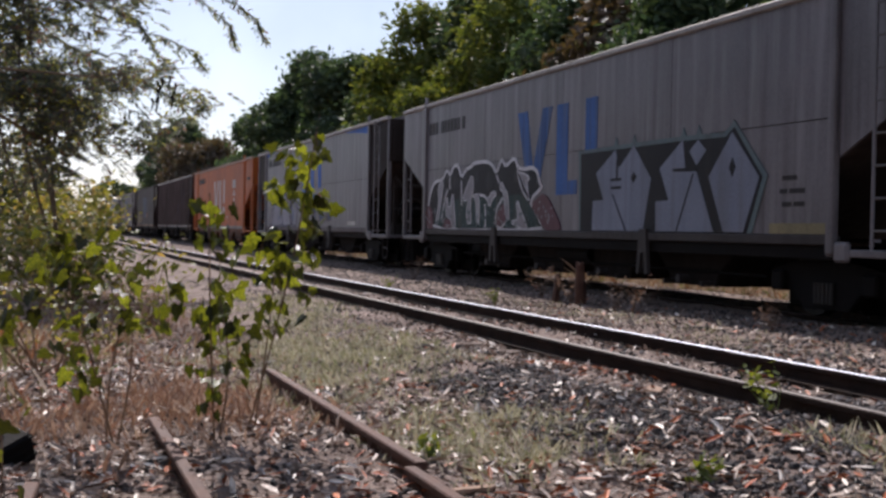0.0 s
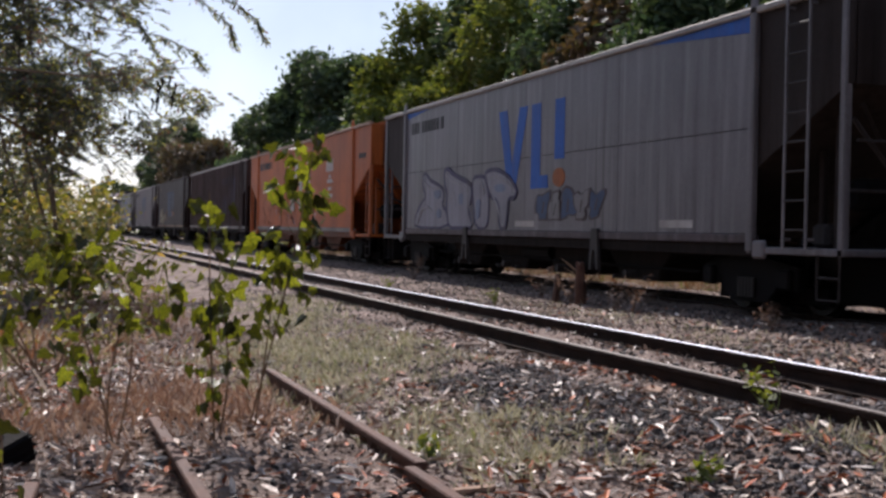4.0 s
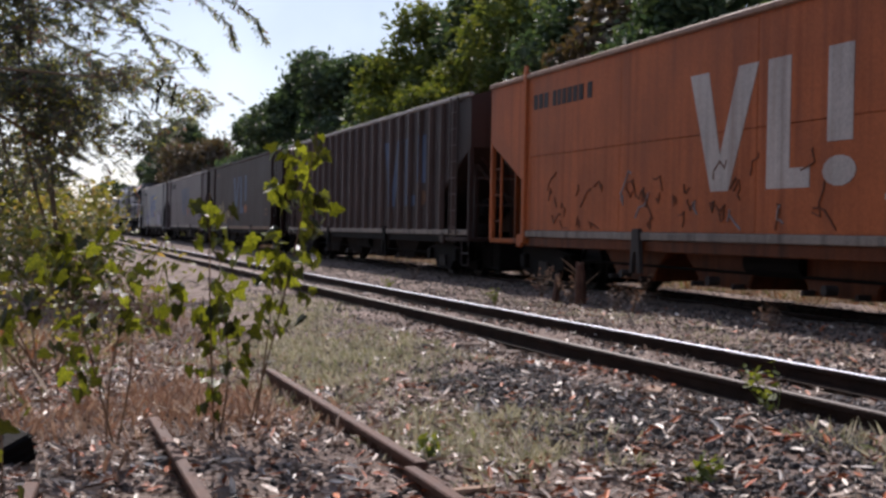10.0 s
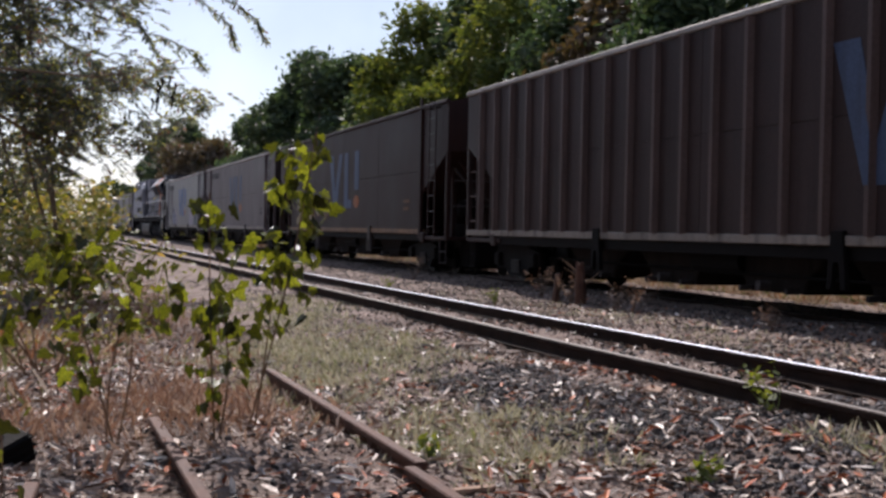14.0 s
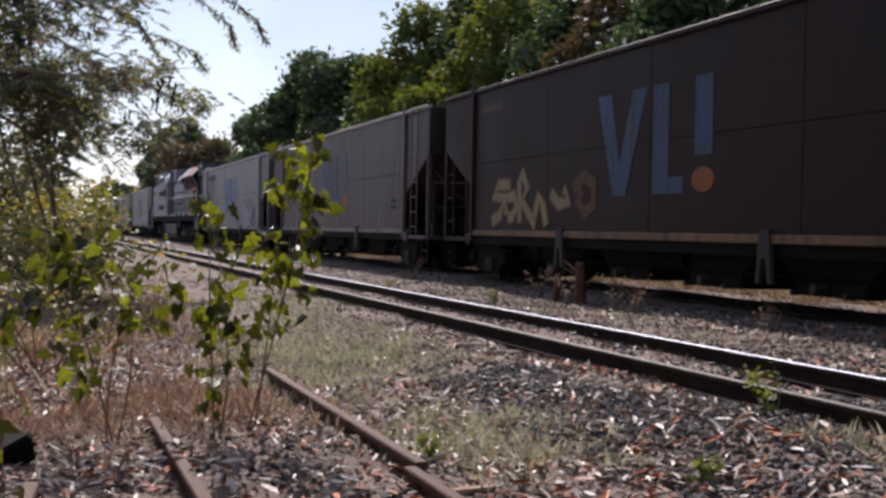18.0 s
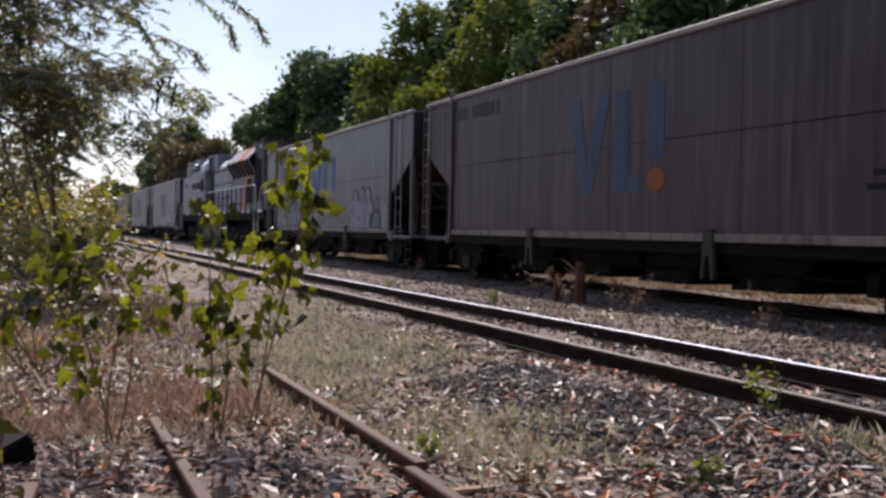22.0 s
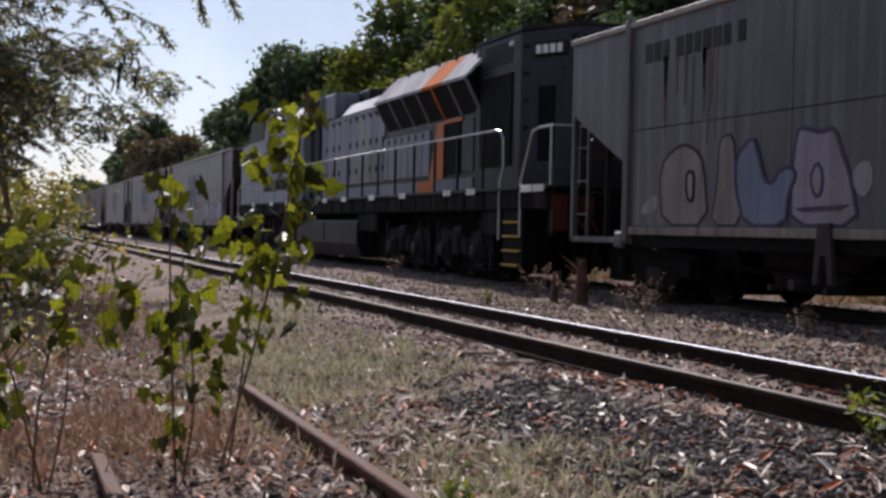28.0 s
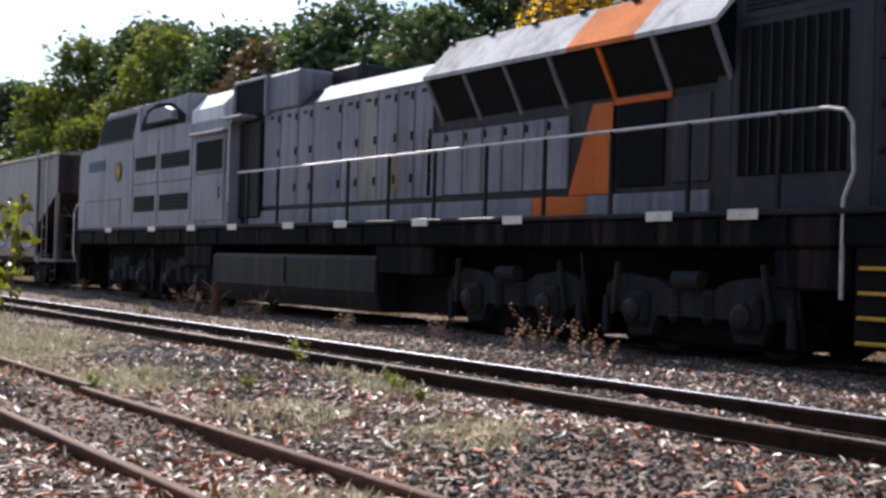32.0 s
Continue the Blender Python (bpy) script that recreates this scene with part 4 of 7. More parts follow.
def hopper_wagon(y16, body, label, sill=STRIP, chord=RIM, kind="plain", ladders=(-1,), chute=None, tint=None, ends=None):
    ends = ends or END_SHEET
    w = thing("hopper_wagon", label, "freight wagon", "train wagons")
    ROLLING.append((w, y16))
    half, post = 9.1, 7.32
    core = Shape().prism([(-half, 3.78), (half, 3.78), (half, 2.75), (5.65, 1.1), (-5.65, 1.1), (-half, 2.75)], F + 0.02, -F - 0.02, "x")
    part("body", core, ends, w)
    roof = Shape()
    roof.prism([(F + 0.02, 3.78), (-0.7, 3.93), (0.7, 3.93), (-F - 0.02, 3.78)], -half, half, "y")
    for k in range(5):
        roof.box(-0.3, 0.3, -7.0 + k * 3.5 - 0.4, -7.0 + k * 3.5 + 0.4, 3.92, 3.97, 0.02)
    part("roof", roof, body, w)
    part("top_chord", Shape().box(F - 0.05, F + 0.06, -half, half, 3.76, 3.84, 0.012), chord, w)
    part("top_chord", Shape().box(-F - 0.06, -F + 0.05, -half, half, 3.76, 3.84, 0.012), chord, w)
    # near side: plates between the seams
    cuts = [-post, -3.66, 0.0, 3.66, post] if kind != "ribbed" else [-post, 0.0, post]
    seam = 2.40
    for a, b in zip(cuts[:-1], cuts[1:]):
        for z0, z1 in ((1.13, seam), (seam, 3.76)):
            g = 0.006
            part("side_panel", plate([(a + g, z0 + g), (b - g, z0 + g), (b - g, z1 - g), (a + g, z1 - g)]), body, w)
    inset = -0.10 if kind == "boxed" else 0.0
    for s in (-1, 1):
        wing = [(s * (post + 0.006), 1.93), (s * (post + 0.006), 3.755), (s * half, 3.755), (s * half, 2.76)]
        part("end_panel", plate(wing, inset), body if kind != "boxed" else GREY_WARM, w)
        part("end_post", Shape().box(F - 0.01, F + 0.08, s * 9.04 - 0.05, s * 9.04 + 0.05, 0.9, 2.76 if kind != "boxed" else 3.76, 0.012), body, w)
        part("end_post", Shape().box(-F - 0.08, -F + 0.01, s * 9.04 - 0.05, s * 9.04 + 0.05, 0.9, 2.76, 0.012), body, w)
        y0, y1 = sorted((s * 7.2, s * 9.1))
        part("end_platform", Shape().box(F - 0.01, -F, y0, y1, 0.90, 0.98, 0.012), body if kind != "plain" or chute is None else ends, w)
        if kind != "ribbed":
            top = 3.88 if kind == "plain" else 3.76
            part("side_post", Shape().box(F - 0.06, F + 0.02, s * post - 0.07, s * post + 0.07, 0.92, top, 0.015), body, w)
            lug = Shape().prism([(s * post - 0.07, top), (s * post + 0.07, top), (s * post + 0.05, 3.99), (s * post - 0.05, 3.99)], F - 0.05, F - 0.01, "x", 0.008)
            part("lifting_lug", lug, body, w)
        st = Shape().tube([(F + 0.03, s * 9.0, 0.92), (F + 0.03, s * 9.0, 0.42), (F + 0.03, s * 8.6, 0.42), (F + 0.03, s * 8.6, 0.92)], 0.018, 6)
        st.tube([(F + 0.03, s * 9.0, 0.66), (F + 0.03, s * 8.6, 0.66)], 0.015, 6)
        part("step_stirrup", st, BRACKET if s < 0 else BLACK, w)
        if s in ladders:
            end_gear(w, s, body, "full", tint, ends)
        else:
            end_gear(w, s, body, "short", tint, ends)
    if kind == "ribbed":
        for i in range(-1, 21):
            y = -post - 0.1 + i * (2 * post + 0.2) / 19
            part("rib", Shape().prism([(y - 0.06, F + 0.01), (y - 0.035, F - 0.085), (y + 0.035, F - 0.085), (y + 0.06, F + 0.01)], 1.12, 3.74, "z").flip_xy(), RIB_BROWN, w)
    reach = post if kind != "ribbed" else 9.0
    part("side_sill", Shape().box(F - 0.03, F + 0.10, -reach, reach, 1.02, 1.13, 0.012), sill, w)
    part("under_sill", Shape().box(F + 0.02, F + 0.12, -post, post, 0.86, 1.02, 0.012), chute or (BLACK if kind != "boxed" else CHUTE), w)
    part("side_sill", Shape().box(-F - 0.10, -F + 0.03, -post, post, 0.9, 1.13, 0.012), body, w)
    part("far_side", Shape().prism([(-post, 1.13), (post, 1.13), (post, 1.93), (half, 2.76), (half, 3.755), (-half, 3.755), (-half, 2.76), (-post, 1.93)], -F - 0.02, -F, "x"), body, w)
    for y in (-3.0, 3.0):
        br = Shape().prism([(y - 0.17, 0.55), (y - 0.10, 1.18), (y + 0.10, 1.18), (y + 0.17, 0.55), (y + 0.09, 0.55), (y + 0.05, 0.85), (y - 0.05, 0.85), (y - 0.09, 0.55)], F - 0.06, F + 0.0, "x", 0.006)
        part("gate_bracket", br, BRACKET if kind != "ribbed" else BLACK, w)
    running_gear(w, chute=chute)
    return w


def flip_xy(self):
    """Swaps x and y, for outlines given along the train."""
    self.v = [(y, x, z) for x, y, z in self.v]
    return self


Shape.flip_xy = flip_xy


NUMBER = "worn black stencilled running number"


def running_number(parent, y, z, h=0.25, material=None):
    """A row of narrow blocks in groups of three, six and one, on a slight smear of soot and rust below it."""
    rnd = random.Random(int(abs(y16_of(parent)) * 10) + 5)
    for n, gap in ((3, 0.14), (6, 0.10), (1, 0)):
        for _ in range(n):
            w = rnd.uniform(0.14, 0.175)
            mark(parent, [[(y, z), (y - w, z), (y - w, z + h), (y, z + h)]], material or STENCIL, NUMBER, name="stencil_bar")
            y -= w + 0.055
        y -= gap


def y16_of(wagon):
    return next(y for ob, y in ROLLING if ob is wagon)


def streaks(parent, y0, y1, z, n, low, high, material, seed, label="", width=0.035):
    """Thin runs of rust or soot down the side, each with an uneven, tapering outline."""
    rnd = random.Random(seed)
    for _ in range(n):
        y, l, w = rnd.uniform(y1, y0), rnd.uniform(low, high), width * rnd.uniform(0.5, 1.5)
        z0 = z + rnd.uniform(-0.05, 0.05)
        zs = [z0 - l * k / 5 for k in range(6)]
        ws = [w * (1 - k / 6) * rnd.uniform(0.7, 1.2) for k in range(6)]
        left = [(y + a + rnd.uniform(-.004, .004), q) for a, q in zip(ws, zs)]
        right = [(y - a + rnd.uniform(-.004, .004), q) for a, q in zip(ws, zs)]
        mark(parent, [left + right[::-1]], material, label, 1, "rust_streak")

w1 = hopper_wagon(-53.1, GREY, "grey hopper wagon with black and white spray paintings", sill=BRACKET)
running_number(w1, 7.15, 3.15)
emblem(w1, 1.95, 1.72, 3.2, 3.3, BLUE_WORN, BLUE_WORN, "worn blue company emblem")
TAG = "black and green lettering-like spray painting with white rims"
painted(w1, [(6.95, 1.95), (6.7, 2.14), (6.16, 2.16), (5.87, 2.37), (5.68, 2.22), (5.46, 2.41), (5.19, 2.44), (4.95, 2.16), (4.68, 2.32), (4.33, 2.37), (4.25, 2.43), (3.52, 2.43), (3.19, 2.35), (2.96, 2.17),
             (2.71, 2.45), (2.52, 2.28), (2.05, 2.44), (1.9, 2.24), (1.6, 2.2), (1.21, 2.22), (0.98, 2.13), (0.88, 1.92), (0.73, 1.88), (1.31, 1.65), (1.09, 1.47), (0.86, 1.32), (0.7, 1.14), (3.46, 1.14), (6.87, 1.14), (7.16, 1.56)],
        INK, RIM_WHITE, 0.065, TAG, 2)
painted(w1, [(6.32, 1.67), (4.88, 1.75), (3.49, 1.76), (2.53, 1.76), (1.66, 1.77), (1.26, 1.57), (1.12, 1.47), (0.9, 1.32), (0.78, 1.17), (3.46, 1.15), (6.78, 1.15)], GREEN_SPRAY, None, 0, "", 3)
# the pale gaps between the strokes
for gap in ([(6.47, 2.02), (6.06, 2.15), (6.21, 1.74), (6.4, 1.27), (6.57, 1.32), (6.35, 1.71)], [(5.84, 1.85), (5.76, 1.6), (5.58, 1.6), (5.48, 1.92), (5.34, 1.53), (5.25, 1.15), (5.44, 1.15), (5.57, 1.34), (5.92, 1.42)],
            [(4.85, 1.71), (4.65, 1.95), (4.28, 2.22), (4.2, 1.96), (4.38, 1.66), (4.31, 1.26), (4.51, 1.24), (4.62, 1.45), (4.5, 1.7)], [(4.3, 1.81), (3.86, 1.82), (3.85, 1.23), (3.98, 1.28), (4.06, 1.72)],
            [(3.43, 1.71), (3.09, 1.86), (2.92, 1.78), (3.12, 1.73), (3.3, 1.55)], [(2.76, 1.96), (2.66, 2.01), (2.51, 1.86), (2.37, 1.81), (2.25, 1.33), (2.36, 1.31), (2.5, 1.55), (2.56, 1.83), (2.74, 1.87)],
            [(1.94, 2.18), (1.4, 2.09), (1.33, 2.01), (1.47, 2.0), (1.31, 1.62), (1.66, 1.82)], [(1.88, 1.68), (1.69, 1.46), (1.4, 1.22), (1.47, 1.15), (1.61, 1.15), (1.86, 1.2), (2.2, 1.28), (1.81, 1.33), (1.9, 1.54)]):
    painted(w1, gap, CHALK, RIM_WHITE, 0.028, "", 4)
for line in ([(3.55, 1.62), (3.5, 1.4), (3.52, 1.16)], [(4.95, 2.1), (4.92, 1.8), (4.88, 1.6)], [(5.68, 2.2), (5.66, 1.95)], [(2.95, 2.15), (2.8, 2.0)], [(2.6, 1.72), (2.88, 1.55), (2.97, 1.36), (2.86, 1.2), (2.66, 1.17), (2.42, 1.3)],
             [(6.2, 1.3), (5.98, 1.75), (5.82, 1.95)], [(3.86, 1.8), (3.6, 1.78), (3.42, 1.7)], [(1.31, 1.65), (1.6, 1.88), (1.92, 2.2)]):
    sprayed_line(w1, line, 0.05, RIM_WHITE, 4, False)
# thin grey fade inside the black
for y, z, r in ((5.3, 2.1, 0.16), (3.35, 2.05, 0.2), (4.0, 2.15, 0.12), (1.95, 2.1, 0.14), (4.6, 2.1, 0.1)):
    oval(w1, y, z, r, r * 0.9, SMOKE_SPRAY, None, "", 3)
dots = random.Random(61)
for outline in ([(1.28, 1.56), (0.78, 1.76), (0.5, 1.7), (-0.01, 1.27), (-0.07, 1.14), (0.66, 1.14), (0.86, 1.33)], [(2.53, 1.66), (2.38, 1.31), (2.72, 1.17), (2.93, 1.24), (2.91, 1.44)],
                [(5.99, 1.35), (5.55, 1.35), (5.44, 1.15), (6.11, 1.15)], [(7.2, 1.63), (6.86, 1.6), (6.7, 1.14), (7.2, 1.14)]):
    painted(w1, outline, PINK_SPRAY, None, 0, "dull pink spray with pale dots", 5)
    cy, cz = sum(p[0] for p in outline) / len(outline), sum(p[1] for p in outline) / len(outline)
    for _ in range(14):
        y, z, r = cy + dots.uniform(-0.38, 0.38), max(1.2, cz + dots.uniform(-0.16, 0.2)), dots.uniform(0.016, 0.036)
        mark(w1, [[(y + r * math.cos(k * 1.05), z + r * math.sin(k * 1.05)) for k in range(6)]], CHALK, "", 6, "spray_dot")
for _ in range(60):
    y, z, r = dots.uniform(0.95, 6.6), dots.uniform(1.18, 1.55), dots.uniform(0.018, 0.045)
    mark(w1, [[(y + r * math.cos(k * 1.05), z + r * math.sin(k * 1.05)) for k in range(6)]], TEAL_SPRAY, "", 6, "spray_dot")
PIECE = "large angular spray painting in pale blue-grey on black"
mark(w1, [[(-0.69, 2.39), (-2.56, 2.41), (-4.31, 2.41), (-5.06, 2.39), (-5.3, 2.52), (-6.05, 1.82), (-5.73, 1.14), (-0.76, 1.14)]], TEAL_SPRAY, PIECE, 3, "spray_shape")
mark(w1, [[(-0.79, 2.34), (-3.84, 2.35), (-5.1, 2.33), (-5.3, 2.44), (-5.95, 1.81), (-5.63, 1.14), (-0.82, 1.14)]], INK, PIECE, 4, "spray_shape")
for shape in ([(-1.25, 1.15), (-1.27, 1.6), (-1.64, 1.61), (-1.37, 2.02), (-2.02, 2.34), (-2.14, 2.06), (-2.61, 2.37), (-3.15, 1.88), (-2.93, 1.15)],
              [(-3.32, 1.15), (-3.3, 1.56), (-3.67, 1.57), (-3.4, 2.01), (-4.03, 2.36), (-4.11, 1.98), (-4.4, 1.93), (-4.85, 1.15)],
              [(-4.21, 2.2), (-4.43, 2.34), (-4.64, 2.19), (-4.4, 2.01)],
              [(-5.09, 1.15), (-4.71, 1.85), (-5.26, 2.38), (-5.88, 1.81), (-5.55, 1.15)]):
    mark(w1, [shape], PALE_SPRAY, PIECE, 5, "spray_shape")
for line in ([(-1.93, 1.69), (-1.97, 1.69), (-2.43, 1.15), (-2.38, 1.15)], [(-4.3, 1.9), (-4.34, 1.9), (-3.92, 1.15), (-3.88, 1.15)], [(-1.88, 1.92), (-2.23, 1.92), (-2.23, 1.88), (-1.88, 1.88)],
             [(-1.89, 1.8), (-2.23, 1.8), (-2.23, 1.76), (-1.89, 1.76)], [(-2.06, 2.19), (-2.12, 2.19), (-2.12, 1.91), (-2.06, 1.91)], [(-3.78, 1.99), (-4.4, 1.98), (-4.4, 1.93), (-3.78, 1.95)],
             [(-2.54, 1.92), (-2.63, 1.99), (-2.73, 1.92), (-2.62, 1.83)], [(-5.2, 1.95), (-5.28, 2.07), (-5.36, 1.95), (-5.28, 1.82)]):
    mark(w1, [line], INK, "", 6, "spray_line")
for y in (-2.02, -2.61, -4.03, -4.43, -5.28):
    mark(w1, [[(y + 0.09, 2.38), (y - 0.09, 2.38), (y, 2.53)]], TEAL_SPRAY, "", 2, "spray_shape")
mark(w1, [[(-6.1, 1.14), (-7.2, 1.14), (-7.2, 1.26), (-6.1, 1.26)]], YELLOW_SPRAY, "", 1)
bars(w1, -6.35, 1.45, 0.055, [0.18, 0.2], STENCIL)
bars(w1, -6.3, 1.6, 0.055, [0.14, 0.3], STENCIL)
bars(w1, -6.35, 1.75, 0.055, [0.28], STENCIL)


w2 = hopper_wagon(-33.6, GREY, "grey hopper wagon with recessed ends and a pale spray painting", sill=GREY_WARM, kind="boxed", ladders=(-1,), tint=BRACKET)
running_number(w2, 6.9, 3.25)
emblem(w2, 1.3, 1.85, 3.3, 3.0, BLUE, AMBER, "blue company emblem with an orange dot")
mark(w2, [[(7.2, 3.62), (5.6, 3.74), (7.2, 3.75)]], BLUE, "blue corner stripe")
mark(w2, [[(-7.2, 3.55), (-4.6, 3.74), (-7.2, 3.75)]], BLUE, "blue corner stripe")
SCRAWL = "pale lilac spray painting with dull violet rims"
painted(w2, [(6.54, 1.15), (6.48, 1.42), (6.01, 1.73), (5.72, 1.8), (5.99, 2.09), (6.0, 2.31), (5.74, 2.34), (5.46, 2.18), (4.92, 2.08), (4.51, 1.96), (4.47, 1.77), (4.61, 1.63), (4.29, 1.51), (4.14, 1.15)], MAUVE, VIOLET, 0.07, SCRAWL, 1)
painted(w2, [(4.27, 1.58), (4.23, 1.87), (4.4, 2.02), (4.47, 2.31), (4.25, 2.4), (3.81, 2.23), (2.83, 2.04), (2.71, 1.88), (2.76, 1.68), (2.95, 1.56), (2.57, 1.15), (3.39, 1.15), (4.1, 1.15)], MAUVE, VIOLET, 0.09, SCRAWL, 4)
painted(w2, [(2.74, 2.15), (2.02, 2.16), (1.85, 1.9), (1.74, 1.66), (1.82, 1.15), (2.45, 1.15), (2.64, 1.62)], MAUVE, VIOLET, 0.07, SCRAWL, 1)
painted(w2, [(2.01, 2.19), (1.78, 2.25), (1.38, 2.26), (0.78, 2.12), (0.3, 1.85), (0.43, 1.7), (0.73, 1.71), (0.77, 1.42), (0.87, 1.15), (1.15, 1.15), (1.21, 1.63), (1.71, 1.77)], MAUVE, VIOLET, 0.08, SCRAWL, 4)
for outline in ([(5.22, 1.94), (4.7, 1.96), (4.62, 1.81), (4.98, 1.75)], [(3.52, 1.84), (3.23, 1.86), (3.22, 1.62), (3.47, 1.65)], [(2.48, 1.68), (2.21, 1.73), (2.25, 1.37), (2.44, 1.31)],
                [(4.75, 1.59), (4.6, 1.41), (4.81, 1.34), (4.97, 1.45)], [(1.49, 1.97), (0.96, 1.98), (0.84, 1.84), (1.37, 1.82)]):
    painted(w2, outline, HAZE_BLUE, None, 0, "", 5, 2)
for line in ([(5.9, 2.2), (5.6, 2.05), (5.2, 2.0), (4.75, 2.0)], [(6.3, 1.25), (6.0, 1.55), (5.6, 1.62), (5.2, 1.5)], [(4.35, 2.28), (3.95, 2.12), (3.2, 2.0), (2.9, 1.85)], [(4.1, 1.7), (3.8, 1.9), (3.65, 1.6)],
             [(3.0, 1.75), (2.75, 1.5), (2.6, 1.25)], [(2.6, 2.05), (2.15, 2.05), (2.0, 1.8)], [(1.8, 2.1), (1.3, 2.12), (0.8, 2.0), (0.45, 1.82)], [(1.5, 1.75), (1.3, 1.6), (1.05, 1.3)]):
    sprayed_line(w2, line, 0.05, PALE_LINE, 6, False)
spray(w2, -0.6, -3.2, 1.3, 1.8, 5, GREY_WARM, [BLUE_DULL, GREY], 12, "faint blue scribble", 0.4)
bars(w2, 0.4, 1.2, 0.10, [0.9], WHITE)
bars(w2, -5.0, 1.2, 0.10, [0.9], WHITE)


w3 = hopper_wagon(-14.0, ORANGE, "orange hopper wagon with white company markings", sill=STRIP, chord=CHORD_TAN, chute=ORANGE_SHADED_GRIMY, ladders=(), tint=ORANGE_SHADED_GRIMY, ends=ORANGE_DULL)
running_number(w3, 7.0, 3.2)
emblem(w3, 1.6, 1.66, 3.18, 3.45, WORN_WHITE, WORN_WHITE, "white company emblem")
bars(w3, -4.1, 2.75, 0.34, [0.26, 0.26, 0.24], WORN_WHITE, 0.03, "worn white company mark in plain blocks")
mark(w3, [[(-4.15, 2.42), (-4.95, 2.42), (-4.8, 2.52), (-4.3, 2.52)], [(-4.35, 2.55), (-4.75, 2.55), (-4.55, 2.68)]], WORN_WHITE)
bars(w3, -4.35, 2.2, 0.1, [0.4], WORN_WHITE)
bars(w3, -4.15, 2.0, 0.1, [0.75], WORN_WHITE)
bars(w3, -2.4, 1.5, 0.06, [0.32], WHITE)
bars(w3, -2.45, 1.4, 0.05, [0.22], WHITE)
bars(w3, -7.9, 2.95, 0.14, [0.2, 0.2, 0.2], INK)
scribble = random.Random(33)
for k in range(40):
    y, z = scribble.uniform(-1.5, 6.6), scribble.uniform(1.28, 1.9)
    pts = [(y, z)]
    for _ in range(4):
        pts.append((pts[-1][0] - scribble.uniform(-0.06, 0.16), max(1.18, min(2.1, pts[-1][1] + scribble.uniform(-0.16, 0.16)))))
    sprayed_line(w3, pts, 0.02, PALE_LINE if k % 6 == 5 else SCRATCH, 3, False)


w4 = hopper_wagon(5.35, BROWN, "dark brown ribbed hopper wagon with a blue emblem", sill=STRIP, chord=RIM, kind="ribbed", ladders=(-1,), tint=RIB_BROWN, ends=BROWN)
emblem(w4, -2.8, 1.65, 3.2, 3.4, BLUE_DULL, OCHRE_SPRAY, "faded blue company emblem across the ribs", [-7.42 + i * 14.84 / 19 for i in range(20)])

w5 = hopper_wagon(24.8, MAROON, "dark maroon hopper wagon with a yellow spray painting", sill=STRIP_TAN, chord=MAROON, kind="smooth", ladders=(-1,), tint=BRACKET, ends=MAROON)
emblem(w5, 1.7, 1.66, 3.17, 3.4, BLUE_DULL, AMBER, "grey-blue company emblem with an orange dot")
for line in ([(6.24, 1.29), (5.81, 1.41), (5.63, 1.71), (6.18, 1.77), (5.92, 1.96), (5.31, 1.95)], [(5.49, 1.41), (5.55, 1.71), (5.12, 1.75), (4.98, 1.55), (5.22, 1.36), (5.43, 1.37)],
             [(4.84, 1.26), (4.88, 1.98), (4.74, 2.14), (4.5, 1.87), (4.74, 1.64), (4.11, 1.2)], [(4.19, 1.33), (3.98, 1.72), (3.79, 1.56), (3.64, 1.22)], [(3.47, 1.76), (3.13, 1.57), (2.72, 1.61), (2.94, 1.83)]):
    sprayed_line(w5, line, 0.27, SCRATCH, 1, False)
    sprayed_line(w5, line, 0.19, YELLOW_SPRAY, 2, False)
sprayed_line(w5, [(2.57, 1.82), (2.15, 1.99), (1.82, 1.88), (1.79, 1.55), (2.12, 1.42), (2.4, 1.6), (2.23, 1.77)], 0.22, OCHRE_SPRAY, 1, False)
bars(w5, -5.9, 1.72, 0.08, [0.5], OCHRE_SPRAY)
bars(w5, -5.9, 1.55, 0.08, [0.45], OCHRE_SPRAY)
bars(w5, 6.8, 3.35, 0.14, [0.2, 0.2, 0.2, 0.2], OCHRE_SPRAY)

w6 = hopper_wagon(44.15, GREY_WARM, "brownish grey hopper wagon with a blue emblem", sill=STRIP, ladders=(-1, 1))
running_number(w6, 7.0, 3.3)
emblem(w6, 1.5, 1.7, 3.2, 3.2, BLUE_DULL, AMBER, "faded blue company emblem with an orange dot")
bars(w6, -6.2, 1.75, 0.07, [0.4], INK)
bars(w6, -6.1, 1.6, 0.07, [0.55], INK)

